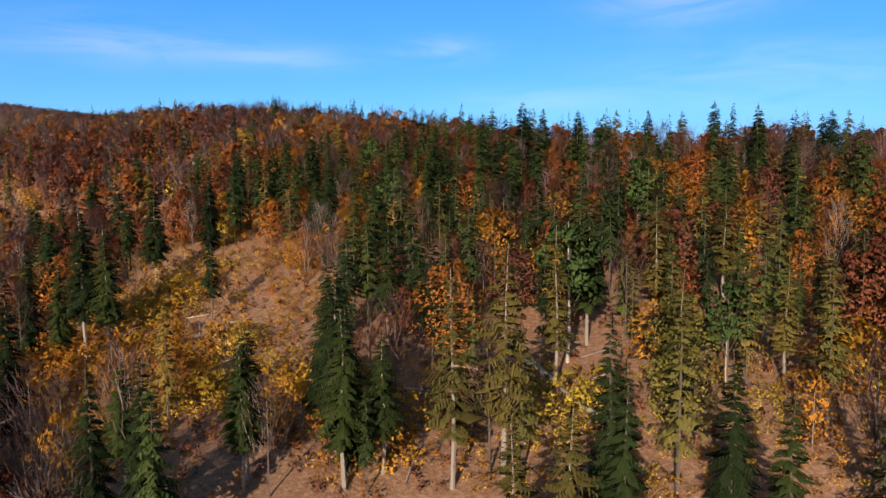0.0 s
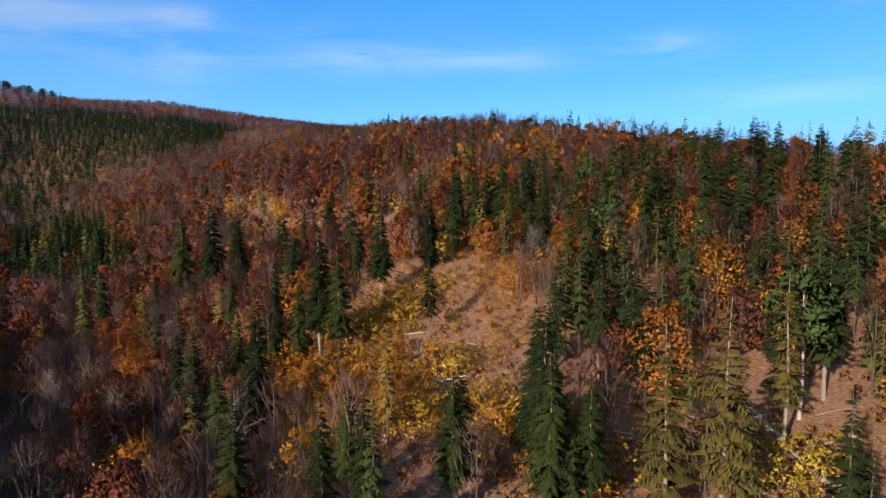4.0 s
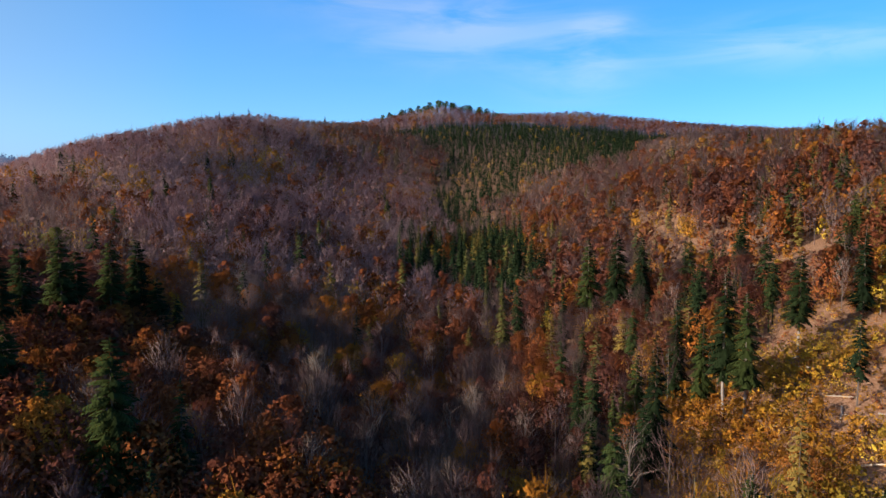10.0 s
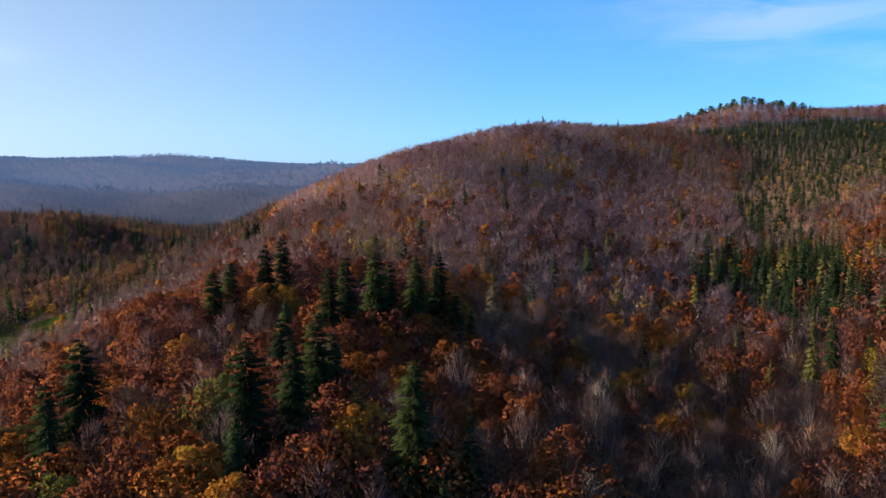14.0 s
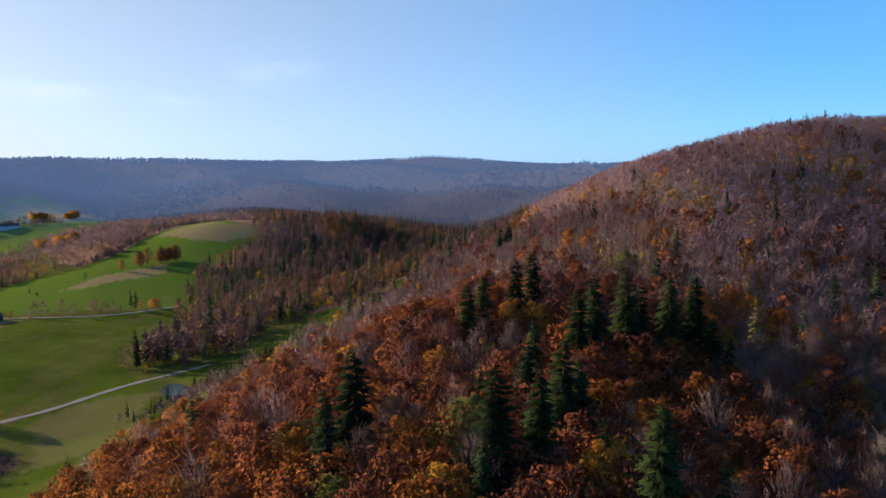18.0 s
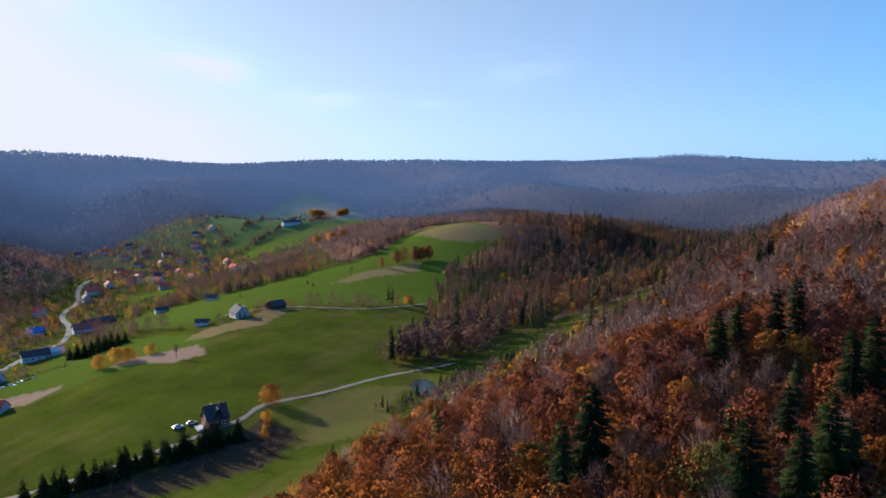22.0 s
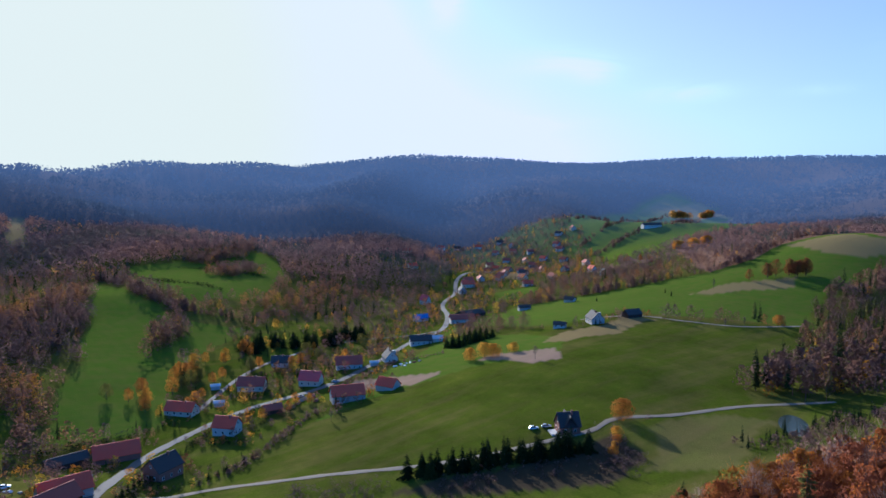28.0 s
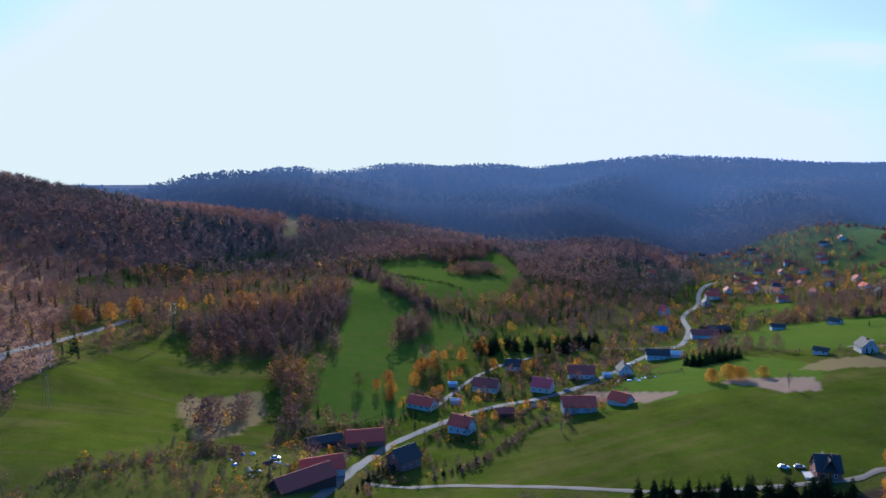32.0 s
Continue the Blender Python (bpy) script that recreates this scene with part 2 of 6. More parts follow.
def ground_material():
    m, nt, b = nodes("ground")
    pos = position(nt)
    big, mid, fine = noise_tex(nt, 0.012, 4, 0.6, pos), noise_tex(nt, 0.11, 5, 0.6, pos), noise_tex(nt, 1.6, 5, 0.65, pos)
    grass = mix(nt, big, (0.052, 0.074, 0.009), (0.076, 0.094, 0.012))
    grass = mix(nt, ramp(nt, mid, [(0.42, (0, 0, 0)), (0.68, (1, 1, 1))]), grass, (0.078, 0.086, 0.015))
    grass = mix(nt, 1.0, grass, ramp(nt, fine, [(0.3, (0.75, 0.75, 0.75)), (0.7, (1.2, 1.2, 1.15))]), "MULTIPLY")
    litter = mix(nt, mid, (0.165, 0.078, 0.042), (0.27, 0.145, 0.082))
    litter = mix(nt, ramp(nt, fine, [(0.45, (0, 0, 0)), (0.65, (1, 1, 1))]), litter, (0.32, 0.19, 0.12))
    lay = nt.nodes.new("ShaderNodeMapping")
    lay.inputs["Rotation"].default_value = (0, 0, radians(28))
    lay.inputs["Scale"].default_value = (0.012, 0.075, 0.05)
    nt.links.new(pos, lay.inputs["Vector"])
    streak = noise_tex(nt, 1.0, 4, 0.6, lay.outputs[0])
    grass = mix(nt, ramp(nt, streak, [(0.47, (0, 0, 0)), (0.64, (0.6, 0.6, 0.6))]), grass, (0.108, 0.092, 0.028))
    grass = mix(nt, 1.0, grass, ramp(nt, streak, [(0.30, (1.14, 1.14, 1.05)), (0.5, (0.96, 0.97, 0.97)), (0.7, (1.0, 1.0, 1.0))]), "MULTIPLY")
    grass = mix(nt, 1.0, grass, ramp(nt, noise_tex(nt, 0.035, 5, 0.65, pos), [(0.35, (0.78, 0.80, 0.8)), (0.65, (1.2, 1.18, 1.1))]), "MULTIPLY")
    grass = mix(nt, attribute(nt, "fresh"), grass, mix(nt, ramp(nt, mid, [(0.35, (0, 0, 0)), (0.7, (1, 1, 1))]), mix(nt, fine, (0.058, 0.104, 0.012), (0.084, 0.138, 0.017)), mix(nt, big, (0.088, 0.120, 0.018), (0.105, 0.112, 0.025))))
    mow = nt.nodes.new("ShaderNodeTexWave")
    mow.inputs["Scale"].default_value, mow.inputs["Distortion"].default_value, mow.inputs["Detail"].default_value = 0.045, 6.0, 3.0
    nt.links.new(pos, mow.inputs["Vector"])
    grass = mix(nt, 1.0, grass, ramp(nt, mow.outputs["Fac"], [(0.0, (0.98, 0.985, 0.98)), (1.0, (1.02, 1.01, 1.015))]), "MULTIPLY")
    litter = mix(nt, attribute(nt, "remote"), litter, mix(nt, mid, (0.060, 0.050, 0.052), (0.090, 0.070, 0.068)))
    straw = mix(nt, fine, (0.17, 0.125, 0.055), (0.24, 0.17, 0.09))
    c = mix(nt, attribute(nt, "grass"), litter, grass)
    c = mix(nt, attribute(nt, "straw"), c, straw)
    c = mix(nt, attribute(nt, "dirt"), c, mix(nt, mid, (0.22, 0.140, 0.105), (0.33, 0.225, 0.175)))
    # brown bank soil, darkened further to paint in the spruce row's shadow
    c = mix(nt, attribute(nt, "bank_shade"), c, mix(nt, mid, (0.040, 0.028, 0.022), (0.07, 0.050, 0.035)))
    nt.links.new(c, b.inputs["Base Color"])
    b.inputs["Roughness"].default_value = 0.92
    b.inputs["Emission Color"].default_value = (0.20, 0.33, 0.62, 1)      # haze over the far ground, painted as a blue glow
    nt.links.new(math_node(nt, "MULTIPLY", attribute(nt, "ground_haze"), 0.18), b.inputs["Emission Strength"])
    b.inputs["Specular IOR Level"].default_value = 0.0
    bump(nt, b, fine, 0.6, 0.4)
    return m


M_GROUND = ground_material()
M_BARK = plain("bark", (0.10, 0.078, 0.066), 0.9, 0.35, 2.0)
M_PALE_BARK = plain("pale_bark", (0.24, 0.20, 0.17), 0.85, 0.35, 2.0)
M_GREY_BARK = plain("grey_bark", (0.15, 0.115, 0.10), 0.9, 0.35, 2.0)
M_GRAVEL = plain("gravel_track", (0.21, 0.175, 0.135), 0.95, 0.25, 0.4)
M_ASPHALT = plain("worn_asphalt", (0.125, 0.118, 0.11), 0.9, 0.2, 0.3)
M_PLASTER = plain("white_plaster", (0.52, 0.50, 0.47), 0.85, 0.1, 0.8)
M_CREAM = plain("cream_plaster", (0.55, 0.48, 0.38), 0.85, 0.12, 0.8)
M_GREY_WALL = plain("grey_render", (0.46, 0.43, 0.40), 0.9, 0.15, 0.8)
M_BRICK = plain("old_brick", (0.28, 0.13, 0.10), 0.9, 0.25, 1.5)
M_PLANK = plain("dark_boards", (0.07, 0.05, 0.04), 0.85, 0.3, 1.5)
M_WOOD = plain("log_wood", (0.42, 0.34, 0.26), 0.9, 0.3, 2.0)
M_TILE_RED = plain("red_roof_tiles", (0.66, 0.10, 0.06), 0.75, 0.2, 1.2)
M_TILE_PINK = plain("bright_red_roof", (0.60, 0.10, 0.10), 0.6, 0.15, 1.2)
M_TILE_DARK = plain("dark_brown_roof", (0.36, 0.09, 0.065), 0.8, 0.25, 1.2)
M_SLATE = plain("dark_grey_roof", (0.070, 0.062, 0.060), 0.8, 0.2, 1.2)
M_BLUE_ROOF = plain("blue_sheet_roof", (0.06, 0.17, 0.42), 0.6, 0.1, 1.0)
M_PALE_SHEET = plain("pale_sheet_roof", (0.50, 0.52, 0.54), 0.7, 0.08, 1.0)
M_FRAME = plain("white_window_frame", (0.75, 0.74, 0.72), 0.6, 0.05)
M_STONE = plain("pale_stone", (0.44, 0.38, 0.29), 0.9, 0.2, 1.5)
M_CAR_WHITE = plain("white_car_paint", (0.75, 0.76, 0.78), 0.25, 0.03)
M_CAR_GREY = plain("silver_car_paint", (0.42, 0.44, 0.47), 0.25, 0.03, metal=0.4)
M_CAR_RED = plain("red_car_paint", (0.4, 0.03, 0.03), 0.25, 0.03)
M_RUBBER = plain("black_rubber", (0.02, 0.02, 0.02), 0.8, 0.1)


def glass_material():
    m, nt, b = nodes("window_glass")
    b.inputs["Base Color"].default_value = (0.02, 0.025, 0.03, 1)
    b.inputs["Roughness"].default_value = 0.06
    return m


def water_material():
    m, nt, b = nodes("pond_water")
    b.inputs["Base Color"].default_value = (0.03, 0.045, 0.04, 1)
    b.inputs["Specular IOR Level"].default_value = 0.25
    b.inputs["Roughness"].default_value = 0.2
    bump(nt, b, noise_tex(nt, 1.5, 3, 0.5, position(nt)), 0.08, 0.05)
    return m


M_GLASS, M_WATER = glass_material(), water_material()

# ---- relief: crests, valley lines and slope lines (x, y, height), blended into one smooth surface ----
RELIEF = dict(
    front_crest=[(-370, 595, 132), (-240, 512, 124), (-178, 467, 126), (-92, 410, 121), (-22, 339, 110),
                 (16, 270, 98), (48, 235, 93), (93, 211, 92), (121, 195, 91), (220, 150, 95), (360, 80, 100)],
    front_slope=[(16, 106, 61), (42, 102, 67), (56, 118, 69), (90, 110, 72), (-9, 115, 64), (-39, 160, 66),
                 (-66, 146, 62), (-159, 280, 73), (-200, 281, 65), (-60, 180, 74), (-31, 164, 73)],
    front_foot=[(-38, 72, 56), (-21, 72, 57), (7, 78, 56), (27, 66, 56), (70, 70, 60)],
    gully=[(-540, 445, 91), (-361, 317, 61), (-245, 221, 47), (-130, 138, 41), (-68, 87, 40), (0, 40, 38),
           (90, 0, 32), (260, -50, 20)],
    spur=[(-337, 113, 86), (-280, 60, 78), (-205, 9, 74), (-170, 28, 65), (-135, 12, 62), (-85, 18, 58),
          (-105, -3, 60), (-40, -15, 52), (30, -50, 42)],
    spur_north=[(-281, 153, 68), (-228, 97, 62), (-157, 75, 52), (-100, 60, 53)],
    spur_south=[(-238, -28, 58), (-194, -49, 50), (-150, -54, 51), (-110, -57, 50), (-70, -55, 48)],
    spur_foot=[(-330, -85, 32), (-250, -100, 28), (-180, -108, 27), (-110, -118, 25), (-40, -120, 24)],
    west_crest=[(-417, 60, 84), (-506, 118, 112), (-591, 188, 132), (-704, 287, 158), (-771, 380, 172),
                (-855, 518, 176), (-940, 660, 190)],
    west_flank=[(-700, 90, 95), (-820, 250, 135), (-1000, 350, 140), (-520, 250, 92), (-620, 400, 115)],
    summit=[(-1051, 766, 211), (-989, 844, 236), (-912, 926, 216), (-844, 1054, 226), (-590, 929, 172), (-435, 788, 148)],
    plantation=[(-719, 680, 165), (-482, 740, 148), (-400, 520, 98), (-290, 440, 100), (-640, 560, 130)],
    brook=[(-150, -160, 19), (-238, -137, 22), (-302, -133, 23), (-400, -105, 26), (-511, -92, 28), (-637, -50, 34),
           (-799, -10, 38), (-1000, 50, 50), (-1400, 90, 78), (-1699, -66, 99)],
    knoll=[(-745, -150, 72), (-709, -275, 74), (-724, -231, 74), (-650, -290, 55), (-604, -293, 47), (-813, -220, 70),
           (-686, -155, 44), (-577, -160, 32), (-475, -165, 25)],
    field=[(-442, -301, 31), (-407, -337, 29), (-390, -325, 29), (-394, -200, 27), (-277, -212, 28), (-241, -185, 24),
           (-216, -187, 23), (-330, -270, 31), (-250, -260, 26), (-180, -235, 19)],
    village=[(-60, -330, 8), (-152, -400, 8), (-189, -330, 11), (-208, -314, 13), (-285, -402, 8), (-439, -529, 2),
             (-482, -598, 1), (-433, -441, 12), (-303, -560, 4), (-640, -740, 4), (-740, -640, 16), (-104, -255, 11)],
    west_terrace=[(-560, -420, 26), (-700, -450, 38), (-850, -520, 38), (-1000, -650, 42), (-900, -900, 32),
                  (-1294, -759, 47), (-1374, -872, 60), (-1244, -380, 84), (-1500, -1000, 92), (-1000, -350, 62)],
    meadow_south=[(-72, -424, 19), (-48, -523, 27), (-4, -470, 24), (11, -380, 23), (-150, -620, 34), (-230, -640, 30),
                  (-342, -780, 30), (-370, -900, 50), (-200, -850, 40), (-606, -880, 8), (-629, -1138, 38)],
    south_rise=[(51, -265, 38), (53, -326, 36), (78, -390, 47), (49, -518, 38), (140, -300, 45), (82, -695, 34),
                (-74, -847, 30), (20, -760, 28)],
    south_hill=[(300, -860, 140), (196, -981, 124), (91, -1046, 97), (-14, -1500, 113), (60, -1200, 60), (-201, -1789, 134)],
    south_ridge=[(-406, -1856, 134), (-651, -1996, 153), (-859, -2025, 162), (-1100, -2030, 168),
                 (-1509, -1993, 211), (-1750, -1800, 195), (-1980, -1526, 172), (-1931, -1588, 167)],
    west_ridge=[(-2195, -1393, 196), (-2474, -1082, 200), (-2598, -736, 192), (-2750, -400, 205), (-2796, -153, 227),
                (-2598, 102, 189), (-1947, 457, 171), (-1500, 500, 160)],
    outer=[(600, 300, 110), (700, -300, 60), (500, -700, 110), (1500, 0, 120), (1500, 1300, 150), (0, 1500, 150),
           (-1500, 1500, 170), (1000, -1800, 120), (0, -2000, 70), (0, -2800, 70), (50, 420, 80), (160, 340, 75), (270, 260, 78), (-2000, -2700, 140), (-3300, -1500, 140),
           (-3400, 500, 150), (-2500, 1500, 150), (4000, 0, 120), (-4500, 0, 120), (0, 4500, 120), (0, -4500, 110),
           (4000, 4000, 120), (-4500, 4500, 120), (-4500, -4500, 120), (4000, -4500, 110)],
)


class Relief:
    def __init__(self):
        self.p = np.array([q for line in RELIEF.values() for q in line], float)
        self.c = 18.0
        k = np.sqrt(((self.p[:, None, :2] - self.p[None, :, :2]) ** 2).sum(2) + self.c ** 2)
        self.w = np.linalg.solve(k - 6.0 * np.eye(len(k)), self.p[:, 2] - 70.0)

    def __call__(self, x, y):
        x, y = np.atleast_1d(np.asarray(x, float)), np.atleast_1d(np.asarray(y, float))
        out = np.empty(x.size)
        fx, fy = x.ravel(), y.ravel()
        for i in range(0, x.size, 20000):
            k = np.sqrt((fx[i:i + 20000, None] - self.p[:, 0]) ** 2 + (fy[i:i + 20000, None] - self.p[:, 1]) ** 2 + self.c ** 2)
            out[i:i + 20000] = k @ self.w + 70.0
        # gentle hummocks
        out += 0.9 * np.sin(fx / 23.0 + 1.3 * np.sin(fy / 31.0)) * np.sin(fy / 27.0 + 0.7) * 0.6
        # spurs and side valleys of the far hills
        d = np.hypot(fx, fy)
        u = 0.8 * fx - 0.6 * fy
        amp = np.clip((d - 750) / 500, 0, 1) * np.clip((2500 - d) / 450, 0, 1) * (fy < 300)
        out += amp * (20 * np.sin(u / 95 + 1.2 * np.sin(u / 210) + 0.9 * np.sin((fx + fy) / 260)) + 7 * np.sin(fx / 61 + 2 * np.sin(fy / 97)))
        # the pond lies in a shallow bowl
        r = np.hypot((fx + 298 + 0.3 * (fy + 131)) / 17.0, (fy + 131 - 0.55 * (fx + 298)) / 8.0)
        s = np.clip(1.5 - r, 0, 1)
        out += (22.6 - out) * s * s * (3 - 2 * s)
        return out.reshape(x.shape)


ground_z = Relief()

# ---- ground ----
COVER = dict(
    hill_field=[(-100, -254), (-126, -277), (-159, -292), (-192, -303), (-239, -297), (-273, -278), (-299, -265),
                (-330, -286), (-418, -290), (-448, -240), (-484, -207), (-396, -178), (-356, -180), (-315, -159),
                (-252, -180), (-214, -185), (-180, -195), (-157, -208)],
    brook_field=[(-250, -176), (-312, -155), (-343, -126), (-279, -124), (-227, -123), (-206, -141), (-230, -161)],
    upper_field=[(-312, -392), (-358, -428), (-364, -327), (-432, -308), (-481, -206), (-566, -233), (-693, -217),
                 (-717, -231), (-760, -300), (-702, -328), (-610, -345), (-544, -401), (-455, -450), (-378, -425)],
    crest_field=[(-330, -286), (-312, -392), (-364, -327), (-432, -308), (-418, -290)],
    terrace_field=[(-1050, -890), (-1333, -933), (-1355, -782), (-1092, -532), (-926, -574), (-802, -631), (-823, -726)],
    lower_terrace=[(-514, -550), (-576, -552), (-522, -485), (-476, -494)],
    brook_meadow=[(-276, -143), (-300, -138), (-330, -131), (-400, -122), (-459, -113), (-520, -82), (-560, -62), (-605, -42), (-570, -34),
                  (-470, -30), (-378, -58), (-310, -90), (-255, -115), (-242, -132)],
    south_meadow=[(-161, -726), (-177, -544), (-224, -514), (-142, -438), (-105, -345), (-50, -343), (-66, -390),
                  (-99, -485), (-116, -545)],
    upper_meadow=[(-205, -805), (-266, -818), (-371, -891), (-408, -879), (-379, -761), (-282, -621), (-215, -597), (-186, -664)],
    left_field=[(76, -338), (26, -479), (2, -499), (2, -437), (-50, -438), (-40, -334), (-22, -299), (3, -303), (39, -267), (57, -248)],
    near_field=[(-70, -260), (-98, -250), (-154, -205), (-145, -185), (-120, -180), (-60, -240)],
    village=[(-30, -282), (-79, -334), (-143, -378), (-213, -419), (-349, -512), (-481, -615), (-779, -847), (-904, -787),
             (-707, -559), (-467, -461), (-317, -393), (-250, -355), (-161, -296), (-96, -256), (-70, -260)],
)


COVER["village_green"] = [(-161, -296), (-192, -303), (-239, -297), (-273, -278), (-299, -265), (-330, -286), (-340, -330), (-312, -392), (-317, -393), (-250, -355)]
COVER["garden_meadow"] = [(-86, -350), (-79, -334), (-143, -378), (-213, -419), (-262, -452), (-300, -500), (-270, -545), (-227, -520), (-181, -468), (-151, -433), (-123, -394)]
COVER["terrace_low"] = [(-820, -660), (-891, -642), (-939, -616), (-771, -538), (-740, -580)]
COVER["terrace_high"] = [(-952, -816), (-1306, -943), (-1405, -1015), (-1384, -895), (-1250, -850), (-1040, -790)]
COVER["terraces"] = [(-829, -667), (-952, -816), (-1100, -905), (-1402, -1012), (-1540, -1000), (-1490, -850), (-1440, -790), (-1295, -720), (-1256, -610), (-992, -555), (-771, -525)]
COVER["terrace_west"] = [(-948, -652), (-1295, -760), (-1270, -640), (-1100, -590), (-992, -582)]
COVER["village_up"] = [(-560, -640), (-640, -800), (-790, -960), (-930, -930), (-985, -830), (-930, -700), (-800, -560), (-640, -520), (-560, -560)]
COVER["brook_low"] = [(-153, -203), (-181, -175), (-210, -150), (-239, -167), (-289, -142), (-311, -135), (-259, -128), (-218, -128),
                      (-186, -132), (-162, -145), (-120, -190), (-110, -230)]
STRAW = dict(
    south=[(4, -378), (-35, -386), (-32, -348), (-21, -323), (3, -300)],
    crest=[(-315, -296), (-345, -300), (-418, -297), (-421, -280), (-365, -274), (-321, -278)],
    top=[(-691, -323), (-730, -290), (-717, -231), (-695, -215), (-664, -246)],
    strip=[(-521, -323), (-576, -297), (-605, -266), (-579, -260), (-530, -294)],
    brook=[(-252, -170), (-290, -156), (-298, -137), (-234, -127), (-211, -143)],
    plot=[(-1353, -964), (-1465, -992), (-1507, -886), (-1421, -805), (-1368, -879)],
    tilled=[(-606, -659), (-712, -726), (-694, -664), (-618, -611)],
    power_line_cut=[(-153, -1179), (-176, -1178), (-144, -965), (-125, -964)],
    bare=[(-268, -298), (-284, -300), (-306, -275), (-293, -258), (-275, -265)],
    yard=[(-215, -343), (-230, -330), (-243, -306), (-222, -300), (-205, -318), (-185, -320)])
for key in ("plot", "power_line_cut", "tilled"):
    COVER[key] = STRAW[key]
DIRT = ("bare", "yard")


# strip of brown brook bank that also carries the spruces' painted shadow
BANK = [(-232, -176), (-226, -158), (-214, -148), (-196, -146), (-172, -162), (-150, -182), (-140, -200), (-158, -196), (-180, -180), (-204, -172)]


def inside(x, y, poly):
    hit = np.zeros(np.shape(x), bool)
    px, py = poly[-1]
    for qx, qy in poly:
        if qy != py:
            hit ^= ((qy > y) != (py > y)) & (x < (px - qx) * (y - qy) / (py - qy) + qx)
        px, py = qx, qy
    return hit


def wobble(x, y, a=5.0):
    return x + a * np.sin(y / 13.0 + 2.0 * np.sin(x / 37.0)), y + a * np.sin(x / 11.0 + 1.7 * np.sin(y / 29.0))


def cover(x, y, *names, a=3.0):
    x, y = wobble(np.asarray(x, float), np.asarray(y, float), a)
    out = np.zeros(x.shape, bool)
    for n in names or COVER:
        out |= inside(x, y, COVER[n])
    return out


def mesh_object(name, V, F, mat, tint=None, parent=None, extra=None, smooth=False, soft=None):
    """A mesh object from vertex and face arrays, with a value per vertex where given."""
    V, F = np.asarray(V, np.float32), np.asarray(F, np.int32)
    me = bpy.data.meshes.new(name)
    n, k = len(F), F.shape[1]
    me.vertices.add(len(V))
    me.vertices.foreach_set("co", V.ravel())
    me.loops.add(n * k)
    me.loops.foreach_set("vertex_index", F.ravel())
    me.polygons.add(n)
    me.polygons.foreach_set("loop_start", np.arange(0, n * k, k, dtype=np.int32))
    me.polygons.foreach_set("loop_total", np.full(n, k, np.int32))
    me.polygons.foreach_set("use_smooth", np.full(n, smooth))
    for key, values in dict(extra or {}, **({"tint": tint} if tint is not None else {})).items():
        at = me.attributes.new(key, "FLOAT", "POINT")
        at.data.foreach_set("value", np.asarray(values, np.float32))
    if soft is not None:
        at = me.attributes.new("soft", "FLOAT_VECTOR", "POINT")
        at.data.foreach_set("vector", np.asarray(soft, np.float32).ravel())
    me.materials.append(mat)
    me.update(calc_edges=True)
    ob = new(name, me)
    ob.parent = parent
    return ob


def axis(lo, hi, step, end_lo, end_hi):
    a = list(np.arange(lo, hi + 0.1, step))
    s = step
    while a[-1] < end_hi:
        s *= 1.13
        a.append(a[-1] + s)
    s = step
    while a[0] > end_lo:
        s *= 1.13
        a.insert(0, a[0] - s)
    return np.array(a)


def build_ground():
    ax = np.concatenate([axis(-780, -525, 6, -4800, -525)[:-1], axis(-520, 90, 3.0, -520, 4500)])
    ay = np.concatenate([axis(-780, -565, 6, -4800, -565)[:-1], np.arange(-560, -95, 3.0), axis(-95, 560, 6, -95, 4800)])
    X, Y = np.meshgrid(ax, ay)
    Z = ground_z(X, Y)
    nx, ny = len(ax), len(ay)
    idx = np.arange(nx * ny).reshape(ny, nx)
    F = np.stack([idx[:-1, :-1], idx[:-1, 1:], idx[1:, 1:], idx[1:, :-1]], -1).reshape(-1, 4)
    V = np.stack([X, Y, Z], -1).reshape(-1, 3)
    bank_shade = inside(*wobble(X, Y, 2.0), BANK)
    g = np.maximum(cover(X, Y).astype(float), 0.9 * ((Y < -112) & (Z < 42) & (np.hypot(X, Y) < 1000)))
    g = g.ravel()
    wx, wy = wobble(X.ravel(), Y.ravel(), 3.0)
    st, di = np.zeros(X.size), np.zeros(X.size)
    for key, poly in STRAW.items():
        hit = inside(wx, wy, poly)
        (di if key in DIRT else st)[hit] = 0.3 if key == "brook" else 0.85
    ob = mesh_object("ground", V, F, M_GROUND, extra=dict(bank_shade=bank_shade.ravel() * 0.9, fresh=cover(X, Y, "south_meadow", "upper_field", "upper_meadow", "terrace_field", "lower_terrace", "village_green", "terrace_low", "terrace_high", "terrace_west", "terraces").ravel() * 0.85, grass=g, straw=st, dirt=di, ground_haze=np.clip((np.hypot(X, Y) - 1000) / 900, 0, 1).ravel(), remote=np.clip((np.hypot(X, Y) - 650) / 500, 0, 1).ravel()), smooth=True)
    tagged(ob, "rolling valley ground of green meadows and brown leaf litter", "ground", kind="structure")


build_ground()


